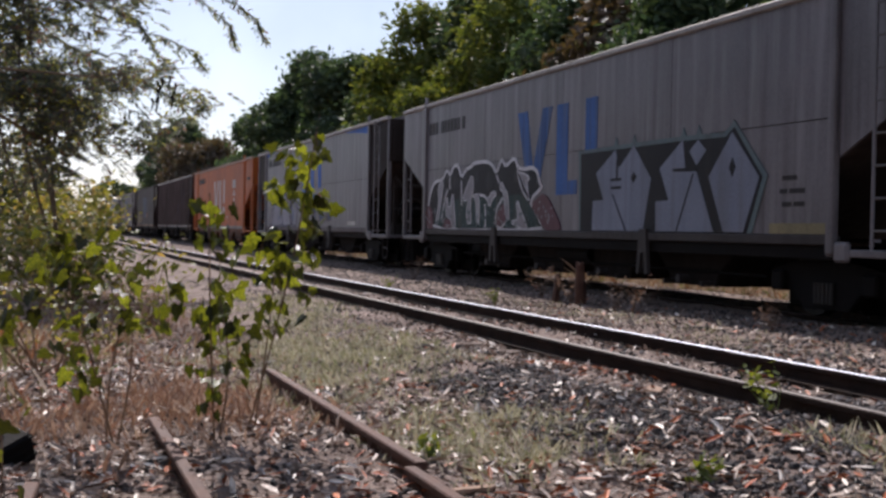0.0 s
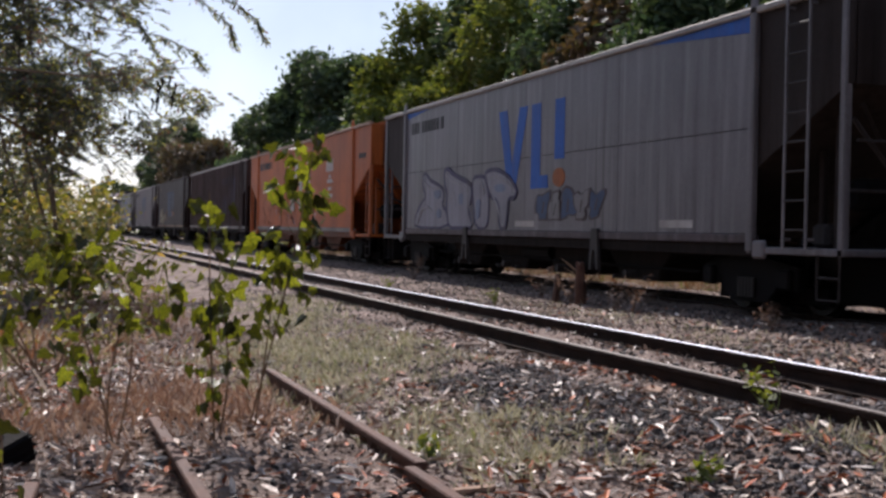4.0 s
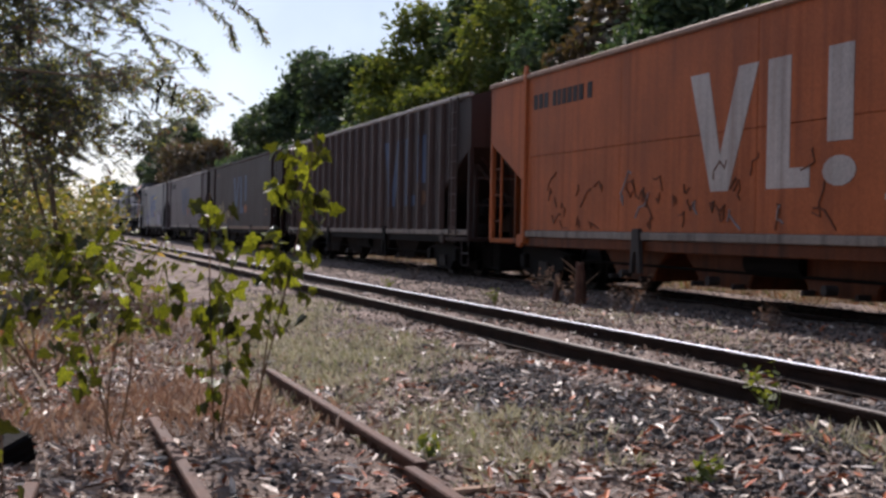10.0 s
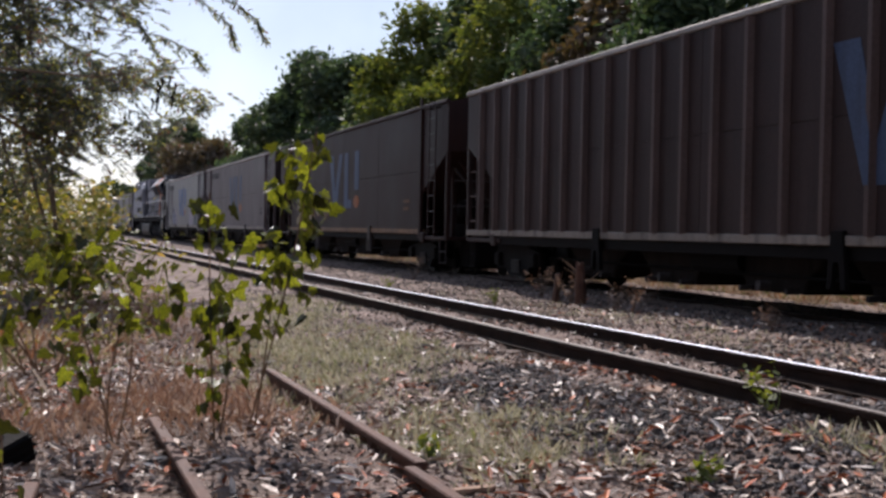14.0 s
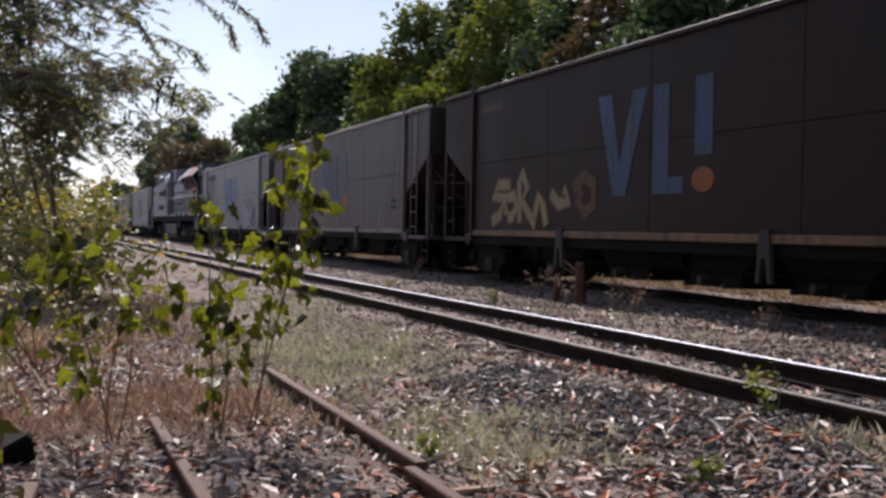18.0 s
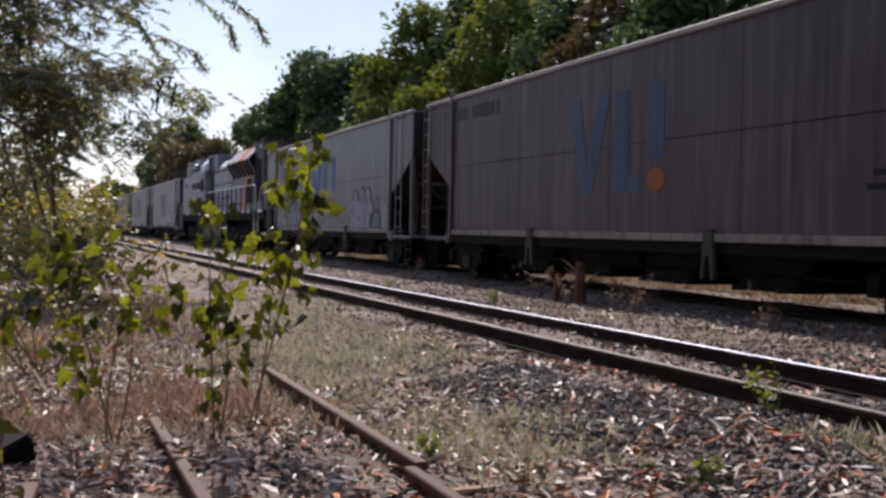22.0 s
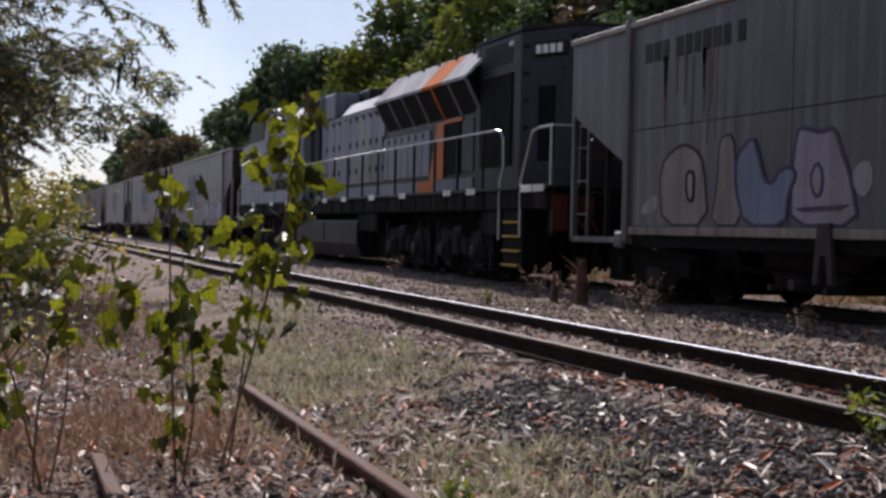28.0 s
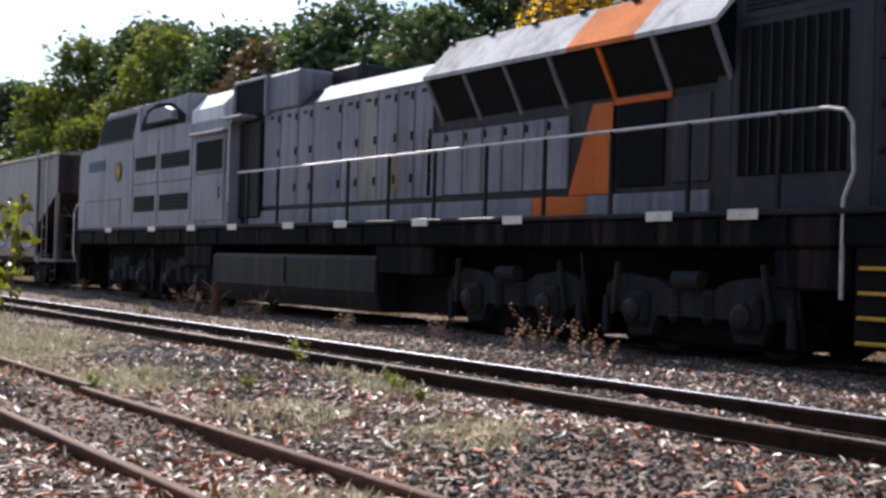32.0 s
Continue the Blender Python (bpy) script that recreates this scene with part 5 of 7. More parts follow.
w7 = hopper_wagon(63.45, GREY_PALE, "pale grey hopper wagon with rounded spray paintings", sill=STRIP, ladders=(-1,))
running_number(w7, 6.9, 3.25)
emblem(w7, 1.65, 1.67, 3.17, 3.2, BLUE_WORN, AMBER, "blue company emblem with an orange dot")
streaks(w7, 6.9, 5.0, 3.25, 12, 0.4, 1.1, RUN_RUST, 79, "rust run below the running number", 0.04)
BUBBLE = "pale lilac bubble spray painting with black rims"
for y, z, ry, rz, lay in ((-3.97, 1.9, 0.22, 0.19, 3), (-4.68, 1.92, 0.26, 0.25, 1), (-5.27, 1.86, 0.26, 0.28, 3), (-4.27, 1.63, 0.40, 0.22, 5), (-3.62, 1.62, 0.27, 0.25, 3), (-5.58, 1.64, 0.15, 0.17, 5),
                          (-3.96, 1.2, 0.51, 0.25, 7), (-4.97, 1.38, 0.55, 0.36, 7)):
    oval(w7, y, z, ry + 0.05, rz + 0.05, INK, None, "", 1)
    oval(w7, y, z, ry, rz, BUBBLE_LILAC, None, BUBBLE, 3 + lay * 0.3)
    if rz > 0.24:
        sprayed_line(w7, [(y + 0.06, max(1.2, z - 0.12)), (y + 0.02, z), (y - 0.05, z + 0.12)], 0.025, VIOLET, 7, False)
oval(w7, -6.13, 1.7, 0.14, 0.2, TEAL_SPRAY, GREY_WARM, "dull teal spray bubble", 1)
oval(w7, -6.09, 1.3, 0.39, 0.28, TEAL_SPRAY, INK, "dull teal spray bubble", 3)
oval(w7, -6.85, 1.42, 0.27, 0.32, PALE_LINE, None, "grey spray bubble", 1)
ROUNDED = "cream and lilac rounded spray painting with dull rims"
painted(w7, [(6.97, 1.32), (6.68, 1.54), (6.48, 1.51), (6.52, 1.34), (6.81, 1.28)], PALE_LINE, None, 0, ROUNDED, 1)
painted(w7, [(6.36, 1.15), (6.47, 1.73), (6.33, 2.0), (5.92, 2.16), (5.58, 2.06), (5.41, 1.9), (5.28, 1.15)], CREAM, BRACKET, 0.04, ROUNDED, 1)
painted(w7, [(5.79, 1.62), (5.77, 1.81), (5.61, 1.79), (5.62, 1.45), (5.73, 1.45)], CHALK, INK, 0.05, ROUNDED, 4)
painted(w7, [(5.22, 1.15), (5.09, 1.63), (5.08, 2.17), (4.78, 2.21), (4.7, 1.75), (4.55, 1.15)], CREAM, BRACKET, 0.03, ROUNDED, 1)
painted(w7, [(4.5, 1.15), (4.69, 1.59), (4.71, 1.93), (4.37, 2.16), (4.24, 1.91), (4.12, 1.64), (3.96, 1.61), (3.85, 1.75), (3.64, 1.79), (3.54, 1.69), (3.68, 1.49), (3.72, 1.15)], HAZE_BLUE, VIOLET, 0.05, ROUNDED, 4)
painted(w7, [(3.62, 1.15), (3.64, 1.66), (3.56, 2.14), (3.46, 2.19), (3.15, 2.11), (2.92, 2.15), (2.78, 1.86), (2.67, 1.69), (2.51, 1.15)], BUBBLE_LILAC, VIOLET, 0.05, ROUNDED, 1)
painted(w7, [(3.3, 1.65), (3.19, 1.82), (3.09, 1.7), (3.11, 1.48), (3.21, 1.45)], PALE_LINE, VIOLET, 0.04, ROUNDED, 4)
painted(w7, [(3.57, 1.34), (2.65, 1.37), (2.79, 1.31), (3.42, 1.3)], VIOLET, None, 0, ROUNDED, 4, 0)
painted(w7, [(2.66, 1.61), (2.53, 1.79), (2.33, 1.78), (2.32, 1.52), (2.47, 1.42)], CHALK, None, 0, ROUNDED, 1)

for i, (pnt, lab) in enumerate(((GREY, "grey hopper wagon with a pale spray painting"), (GREY_PALE, "pale grey hopper wagon"), (GREY, "plain grey hopper wagon"),
                               (GREY_WARM, "brownish grey hopper wagon"), (GREY, "plain grey hopper wagon"), (GREY_PALE, "pale grey hopper wagon"))):
    w = hopper_wagon(110.15 + 19.35 * i, pnt, lab, sill=STRIP)
    emblem(w, 1.6, 1.7, 3.15, 3.2, BLUE_DULL, AMBER, "faded blue company emblem")
    if i == 0:
        spray(w, -2.5, -7.0, 1.15, 1.9, 6, GREY_WARM, [CHALK, LILAC], 41, "pale spray painting", 0.3)


# ---- the locomotive ----
def locomotive(y16):
    lo = thing("diesel_locomotive", "grey diesel locomotive with an orange stripe and flared radiators", "locomotive")
    ROLLING.append((lo, y16))

    def y(v):
        return v - y16

    S, H_ = -1.30, -0.95  # sill face and hood face
    part("underframe", Shape().box(S, -S, y(73.4), y(99.2), 1.38, 1.70, 0.03), FRAME_BLUE, lo)
    part("walkway", Shape().box(S - 0.03, -S + 0.03, y(73.3), y(99.3), 1.70, 1.76, 0.012), LOCO_DARK, lo)
    for a, b in ((75.25, 76.2), (82.6, 84.2), (90.6, 92.0)):
        part("skirt", Shape().box(S + 0.04, -S - 0.04, y(a), y(b), 0.95, 1.38, 0.03), FRAME_BLUE, lo)
    part("centre_sill", Shape().box(-0.6, 0.6, y(74.3), y(98.8), 0.62, 1.38, 0.03), BLACK, lo)
    tank = Shape().prism([(S, 0.66), (S + 0.14, 0.34), (-S - 0.14, 0.34), (-S, 0.66), (-S, 1.16), (-S - 0.05, 1.22), (S + 0.05, 1.22), (S, 1.16)], y(84.1), y(90.4), "y", 0.02)
    part("fuel_tank", tank, LOCO_DARK, lo)
    part("battery_box", Shape().box(-0.85, 0.85, y(82.5), y(84.2), 0.36, 0.96, 0.03), BLACK, lo)
    part("battery_box", Shape().box(-0.85, 0.85, y(90.3), y(90.9), 0.36, 0.96, 0.03), BLACK, lo)
    part("tank_strap", Shape().box(S - 0.012, S + 0.02, y(87.2), y(87.28), 0.72, 1.18, 0.004), FRAME_BLUE, lo)
    for yc in (77.5, 80.85, 92.2, 95.6):
        b = part("bogie", Shape().box(-1.0, 1.0, y(yc) - 0.2, y(yc) + 0.2, 0.6, 0.95, 0.03), BLACK, lo)
        yb = y(yc)
        for s in (-1, 1):
            x0, x1 = sorted((s * 0.95, s * 1.10))
            part("side_frame", Shape().prism([(yb - 1.45, 0.66), (yb - 1.45, 0.94), (yb - 1.15, 1.08), (yb - 0.55, 1.02), (yb - 0.35, 0.92), (yb + 0.35, 0.92), (yb + 0.55, 1.02), (yb + 1.15, 1.08), (yb + 1.45, 0.94), (yb + 1.45, 0.66),
                                              (yb + 1.12, 0.60), (yb + 1.02, 0.36), (yb + 0.66, 0.36), (yb + 0.56, 0.60), (yb - 0.56, 0.60), (yb - 0.66, 0.36), (yb - 1.02, 0.36), (yb - 1.12, 0.60)], x0, x1, "x", 0.015), BOGIE_DUST, b)
            for e in (-1, 1):
                part("axle_box", Shape().box(min(s * 1.02, s * 1.20), max(s * 1.02, s * 1.20), yb + e * 0.85 - 0.20, yb + e * 0.85 + 0.20, 0.46, 0.88, 0.06), BOGIE_DUST, b)
                part("axle_cap", Shape().lathe_x(s * 1.20, yb + e * 0.85, 0.655, [(0, 0.14), (s * 0.05, 0.13), (s * 0.08, 0.06)], 14), LOCO_DARK, b)
                part("damper", Shape().tube([(s * 1.16, yb + e * 1.22, 0.60), (s * 1.19, yb + e * 1.12, 1.20)], 0.04, 8), LOCO_DARK, b)
                coil = Shape()
                for k in range(5):
                    coil.lathe_x(s * 1.12, yb + e * 0.26, 0.60 + k * 0.065, [(-0.06, 0.02), (0, 0.075), (0.06, 0.02)], 8)
                part("coil_spring", coil, LOCO_DARK, b)
                part("brake_hanger", Shape().box(min(s * 1.06, s * 1.14), max(s * 1.06, s * 1.14), yb + e * 1.42 - 0.05, yb + e * 1.42 + 0.05, 0.34, 0.80, 0.02), BOGIE_DUST, b)
            part("brake_cylinder", Shape().tube([(s * 1.15, yb - 0.20, 1.02), (s * 1.15, yb + 0.20, 1.02)], 0.10, 10), BOGIE_DUST, b)
            part("sand_pipe", Shape().tube([(s * 1.15, yb - 1.5, 1.3), (s * 1.12, yb - 1.55, 0.7), (s * 0.9, yb - 1.42, 0.3)], 0.022, 6), LOCO_DARK, b)
        for e in (-1, 1):
            part("traction_motor", Shape().box(-0.45, 0.45, yb + e * 0.48 - 0.42, yb + e * 0.48 + 0.42, 0.26, 0.98, 0.06), BLACK, b)
            wheelset(b, yb + e * 0.85, 0.48)
        for s in (-1, 1):
            part("brake_rigging", Shape().box(min(s * 0.62, s * 0.92), max(s * 0.62, s * 0.92), yb - 1.3, yb + 1.3, 0.28, 0.62, 0.04), BLACK, b)
    # hood
    hood = Shape().prism([(H_, 1.76), (H_, 3.88), (H_ + 0.26, 4.16), (-H_ - 0.26, 4.16), (-H_, 3.88), (-H_, 1.76)], y(77.3), y(89.9), "y", 0.02)
    part("engine_hood", hood, LOCO_SEAM, lo)
    for s in (-1, 1):
        part("hood_shoulder", Shape().prism([(s * 0.985, 3.87), (s * 0.71, 4.175), (s * 0.66, 4.165), (s * 0.93, 3.85)][::s], y(82.95), y(86.9), "y"), LOCO_SUNLIT, lo)
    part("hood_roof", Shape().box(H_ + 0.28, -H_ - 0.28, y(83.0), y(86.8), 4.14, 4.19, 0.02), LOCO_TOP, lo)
    edges = (88.92, 88.22, 87.52, 86.95, 85.90, 85.31, 84.71, 84.10, 83.60, 83.08)
    tones = (LOCO_MID, LOCO_PALE, LOCO_PALE, LOCO_MID, LOCO_PALE, LOCO_CREAM, LOCO_PALE, LOCO_MID, LOCO_PALE)
    for b, a, tone in zip(edges[:-1], edges[1:], tones):
        d = part("hood_door", Shape().box(H_ - 0.035, H_ + 0.01, y(a) + 0.014, y(b) - 0.014, 2.10, 3.84, 0.012), tone, lo)
        for z in (2.35, 3.0, 3.62):
            part("latch", Shape().box(H_ - 0.065, H_ - 0.03, y(a) + 0.035, y(a) + 0.08, z, z + 0.13, 0.006), LOCO_DARK, d)
        part("hood_door_cap", Shape().box(H_ - 0.05, H_ - 0.03, y((a + b) / 2) - 0.07, y((a + b) / 2) + 0.07, 3.70, 3.76, 0.006), LOCO_DARK, d)
    for i in range(7):
        a = 79.9 + i * 0.48
        d = part("hood_door", Shape().box(H_ - 0.035, H_ + 0.01, y(a), y(a + 0.44), 2.12, 3.05, 0.012), LOCO_PALE, lo)
        part("latch", Shape().box(H_ - 0.06, H_ - 0.03, y(a) + 0.36, y(a) + 0.40, 2.9, 3.0, 0.006), LOCO_DARK, d)
    for a, b, m_ in ((77.4, 79.5, LOCO_MID), (79.5, 80.6, LOCO_ORANGE), (80.6, 89.6, LOCO_PALE)):
        part("kick_plate", Shape().box(H_ - 0.05, H_ + 0.01, y(a), y(b), 1.77, 2.02, 0.012), m_, lo)
    part("orange_stripe", Shape().prism([(y(79.85), 2.03), (y(79.03), 2.03), (y(79.03), 3.15), (y(79.4), 3.15)], H_ - 0.045, H_ - 0.036, "x"), LOCO_ORANGE, lo, "orange stripe across the hood")
    # solid black panel: the doorway's inner shade is only its colour
    part("hood_opening", Shape().box(H_ - 0.03, H_ + 0.01, y(78.15), y(78.95), 2.1, 3.1, 0.012), GRILLE, lo, "dark open doorway in the hood")
    part("opening_frame", Shape().box(H_ - 0.045, H_ + 0.01, y(78.02), y(79.02), 3.1, 3.18, 0.01), LOCO_ORANGE, lo)
    part("hood_panel", Shape().box(H_ - 0.025, H_ + 0.01, y(77.42), y(78.0), 2.12, 3.12, 0.012), LOCO_GREY, lo)
    for a in (84.2, 86.1):
        part("spray_blotch", Shape().prism([(y(a) + 0.16 * math.cos(k * math.tau / 12), 2.5 + 0.3 * math.sin(k * math.tau / 12)) for k in range(12)], H_ - 0.039, H_ - 0.034, "x"), HAZE_BLUE if a > 85 else YELLOW_SPRAY, lo, "faint sprayed blotch on the hood")
    # flared radiators on both sides
    for s in (1, -1):
        def px(v):
            return v * s
        sec_top = [(px(-0.80), 4.38), (px(-1.30), 3.84), (px(-1.30), 3.78), (px(-0.78), 4.30)]
        if s < 0:
            sec_top = sec_top[::-1]
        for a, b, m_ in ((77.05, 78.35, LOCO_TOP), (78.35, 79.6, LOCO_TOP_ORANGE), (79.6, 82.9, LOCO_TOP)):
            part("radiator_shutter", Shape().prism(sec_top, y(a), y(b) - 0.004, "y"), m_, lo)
        part("radiator_housing", Shape().prism([(px(-0.7), 4.33), (px(-1.24), 3.79), (px(-0.90), 3.16), (px(-0.5), 3.16)], y(77.06), y(82.88), "y"), FRAME_BLUE, lo)
        n = 6
        for i in range(n):
            a = 77.16 + i * 0.955
            g_ = Shape().prism([(px(-1.255), 3.77), (px(-0.935), 3.18), (px(-0.905), 3.18), (px(-1.225), 3.77)], y(a), y(a + 0.86), "y")
            part("radiator_core", g_, GRILLE, lo)
        for i in range(n + 1):
            a = 77.09 + i * 0.955
            part("radiator_strut", Shape().prism([(px(-1.285), 3.78), (px(-0.95), 3.16), (px(-0.90), 3.16), (px(-1.235), 3.78)], y(a), y(a + 0.06), "y"), LOCO_ORANGE if i == 2 else LOCO_MID, lo)
    part("radiator_roof", Shape().box(-0.80, 0.80, y(77.05), y(82.9), 4.30, 4.40, 0.02), LOCO_TOP, lo)
    for i in range(6):
        part("lifting_eye", Shape().box(-0.86, -0.80, y(77.8 + i), y(77.9 + i), 4.36, 4.42, 0.01), LOCO_DARK, lo)
    # rear end with cut corners
    plan = [(-0.98, y(77.3)), (-0.98, y(75.2)), (-0.42, y(74.15)), (0.42, y(74.15)), (0.98, y(75.2)), (0.98, y(77.3))]
    part("rear_hood", Shape().prism(plan, 1.76, 4.40, "z", 0.03), LOCO_GREY, lo)
    part("rear_cap", Shape().prism([(p * 1.03, q) for p, q in plan], 4.40, 4.45, "z"), LOCO_DARK, lo)
    part("side_grille", Shape().box(-1.0, -0.97, y(75.55), y(77.0), 2.15, 3.75, 0.01), GRILLE, lo)
    for i in range(10):
        part("grille_bar", Shape().box(-1.02, -1.0, y(75.6 + i * 0.15), y(75.63 + i * 0.15), 2.15, 3.75), LOCO_DARK, lo)
    part("end_grille", Shape().box(-0.012, 0.012, -0.18, 0.18, 2.2, 3.45, 0.006), GRILLE, lo, at=pose(-0.72, y(74.72), 0, 0, 0, 28))
    nb = part("number_board", Shape().box(-0.03, 0.03, -0.36, 0.36, 3.93, 4.17, 0.02), LOCO_DARK, lo, "number board with pale figures", at=pose(-0.71, y(74.65), 0, 0, 0, 28))
    for k in range(4):
        part("figure", Shape().box(-0.04, -0.03, -0.27 + k * 0.145, -0.165 + k * 0.145, 3.98, 4.12), REFLECT, nb)
    for x in (-0.13, 0.13):
        part("headlight", Shape().tube([(x, y(74.17), 4.1), (x, y(74.08), 4.1)], 0.10, 14), LENS, lo, smooth=False)
    part("rear_window", Shape().box(-0.30, -0.05, y(74.12), y(74.16), 3.3, 3.65, 0.01), PANE, lo)
    for i in range(8):
        part("vent_slat", Shape().box(-1.0, -0.975, y(75.6), y(76.9), 3.92 + i * 0.05, 3.945 + i * 0.05, 0.006), LOCO_DARK, lo)
    # seams, hinges and grab irons of the rear hood
    for v in (75.25, 77.1):
        part("panel_seam", Shape().box(-0.985, -0.975, y(v) - 0.012, y(v) + 0.012, 1.8, 4.36), LOCO_SEAM, lo)
    part("panel_seam", Shape().box(-0.985, -0.975, y(75.25), y(77.1), 3.82, 3.845), LOCO_SEAM, lo)
    for z in (2.3, 2.75, 3.2, 3.65, 4.1):
        part("hinge", Shape().box(-0.04, 0.04, -0.06, 0.06, z, z + 0.06, 0.01), LOCO_DARK, lo, at=pose(-0.93, y(75.12), 0, 0, 0, 28))
        part("hinge", Shape().box(-0.03, 0.03, -0.05, 0.05, z + 0.1, z + 0.16, 0.01), LOCO_DARK, lo, at=pose(-0.47, y(74.25), 0, 0, 0, 28))
    for z in (2.05, 3.70):
        part("grab_iron", Shape().tube([(-0.60, y(74.40), z), (-0.66, y(74.36), z), (-0.50, y(74.08), z), (-0.44, y(74.14), z)], 0.013, 6), LOCO_DARK, lo)
    part("tail_lamp", Shape().lathe_x(-1.02, y(75.5), 4.22, [(0, 0.05), (-0.03, 0.05), (-0.05, 0.03)], 10), LENS, lo)
    for x, zz in ((-0.55, 0.55), (-0.35, 0.45), (0.35, 0.5), (0.6, 0.55)):
        part("air_hose", Shape().tube([(x, y(73.3), 1.15), (x, y(73.12), 0.95), (x * 0.95, y(73.02), zz), (x * 0.9, y(73.1), zz - 0.1)], 0.024, 6), BLACK, lo)
    for x in (-0.95, -0.7, 0.7, 0.95):
        part("lift_bar", Shape().tube([(x, y(73.25), 1.4), (x * 0.7, y(73.15), 1.0), (x * 0.4, y(73.1), 0.9)], 0.018, 6), RUST_ORANGE, lo)
    for i in range(24):
        part("edge_bracket", Shape().box(-1.32, -1.27, y(76.0 + i * 0.95) - 0.02, y(76.0 + i * 0.95) + 0.02, 1.42, 1.70, 0.006), FRAME_BLUE, lo)
    # equipment behind the cab
    part("exhaust_housing", Shape().box(-1.0, 1.0, y(87.5), y(89.2), 3.86, 4.55, 0.04), LOCO_MID, lo)
    part("exhaust_outlet", Shape().box(-0.4, 0.4, y(86.4), y(87.4), 4.15, 4.58, 0.04), LOCO_DARK, lo)
    part("roof_duct", Shape().box(-0.95, 0.95, y(88.6), y(91.9), 3.9, 4.44, 0.05), LOCO_DARK, lo)
    part("air_intake", Shape().box(-1.06, -0.9, y(88.75), y(90.1), 3.84, 4.48, 0.03), GRILLE, lo)
    for v in (88.72, 90.12):
        part("intake_frame", Shape().box(-1.09, -0.9, y(v) - 0.04, y(v) + 0.04, 3.80, 4.52, 0.01), LOCO_MID, lo)
    part("intake_frame", Shape().box(-1.09, -0.9, y(88.7), y(90.15), 4.48, 4.54, 0.01), LOCO_PALE, lo)
    part("filter_hatch", Shape().prism([(-1.25, 3.86), (-1.25, 4.12), (-0.92, 4.47), (-0.6, 4.47), (-0.6, 3.86)], y(90.25), y(91.85), "y", 0.015), LOCO_SUNLIT, lo)
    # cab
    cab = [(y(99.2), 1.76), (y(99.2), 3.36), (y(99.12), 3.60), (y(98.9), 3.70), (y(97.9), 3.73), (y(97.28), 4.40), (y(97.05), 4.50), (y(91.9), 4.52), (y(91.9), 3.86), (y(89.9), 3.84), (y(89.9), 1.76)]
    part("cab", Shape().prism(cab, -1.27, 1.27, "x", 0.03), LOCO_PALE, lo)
    part("cab_roof", Shape().prism([(-1.22, 4.46), (-0.95, 4.60), (0.95, 4.60), (1.22, 4.46)], y(97.0), y(94.9), "y"), LOCO_SUNLIT, lo)
    part("windscreen", Shape().prism([(y(97.86), 3.80), (y(97.34), 4.36), (y(97.31), 4.39), (y(97.83), 3.83)], -1.0, 1.0, "x"), PANE, lo)
    side = [(y(97.72), 3.77), (y(97.30), 4.38), (y(95.05), 4.38), (y(95.35), 3.77)]
    fr = part("window_frame", Shape().prism(side, -1.29, -1.25, "x"), LOCO_DARK, lo)
    part("window_pane", Shape().prism([(y(97.60), 3.82), (y(97.24), 4.33), (y(95.14), 4.33), (y(95.40), 3.82)], -1.296, -1.285, "x"), PANE, fr)
    # plate on the cab face, coloured black for the recess's shade
    part("equipment_recess", Shape().prism([(y(94.86), 3.92), (y(94.4), 4.36), (y(93.8), 4.46), (y(92.9), 4.40), (y(91.95), 4.02), (y(91.95), 3.92)], -1.285, -1.25, "x"), GRILLE, lo)
    part("cooling_unit", Shape().prism([(y(94.1), 4.02), (y(94.0), 4.22), (y(93.7), 4.32), (y(92.9), 4.32), (y(92.6), 4.22), (y(92.5), 4.02)], -1.42, -1.2, "x", 0.05), LOCO_MID, lo)
    for v in (94.8, 92.0):
        part("roof_bracket", Shape().box(-1.3, -1.2, y(v) - 0.05, y(v) + 0.05, 3.9, 4.5, 0.02), LOCO_PALE, lo)
    for a, b, z0, z1 in ((93.80, 95.06, 3.03, 3.33), (91.87, 93.46, 3.01, 3.33), (93.82, 95.08, 2.11, 2.45), (91.88, 93.50, 2.11, 2.45)):
        lv = part("louvre", Shape().box(-1.285, -1.25, y(a), y(b), z0, z1, 0.006), GRILLE, lo, "dark louvre in the cab side")
        part("louvre_rim", Shape().box(-1.292, -1.25, y(a), y(b), z1, z1 + 0.03, 0.006), LOCO_PALE, lv)
        for k in range(4):
            part("louvre_slat", Shape().box(-1.290, -1.284, y(a) + 0.03, y(b) - 0.03, z0 + 0.04 + k * 0.075, z0 + 0.055 + k * 0.075), LOCO_DARK, lv)
    for a, b, z0, z1 in ((95.2, 95.22, 1.85, 3.65), (91.70, 91.72, 1.85, 3.84), (93.62, 93.64, 1.85, 3.65), (91.72, 95.2, 2.72, 2.74), (96.0, 98.6, 2.42, 2.44), (98.55, 98.57, 1.85, 2.42), (96.0, 96.02, 1.85, 2.42)):
        part("panel_seam", Shape().box(-1.277, -1.265, y(a), y(b), z0, z1), LOCO_SEAM, lo)
    door = part("cab_door", Shape().box(-1.295, -1.26, y(90.0), y(91.55), 1.86, 2.78, 0.012), LOCO_PALE, lo)
    part("door_handle", Shape().tube([(-1.30, y(90.15), 2.3), (-1.34, y(90.15), 2.3), (-1.34, y(90.15), 2.5), (-1.30, y(90.15), 2.5)], 0.012, 6), LOCO_DARK, door)
    wf = part("window_frame", Shape().box(-1.31, -1.25, y(89.98), y(91.50), 2.78, 3.56, 0.015), LOCO_MID, lo)
    part("window_pane", Shape().box(-1.318, -1.30, y(90.08), y(91.38), 2.86, 3.44), GRILLE, wf)
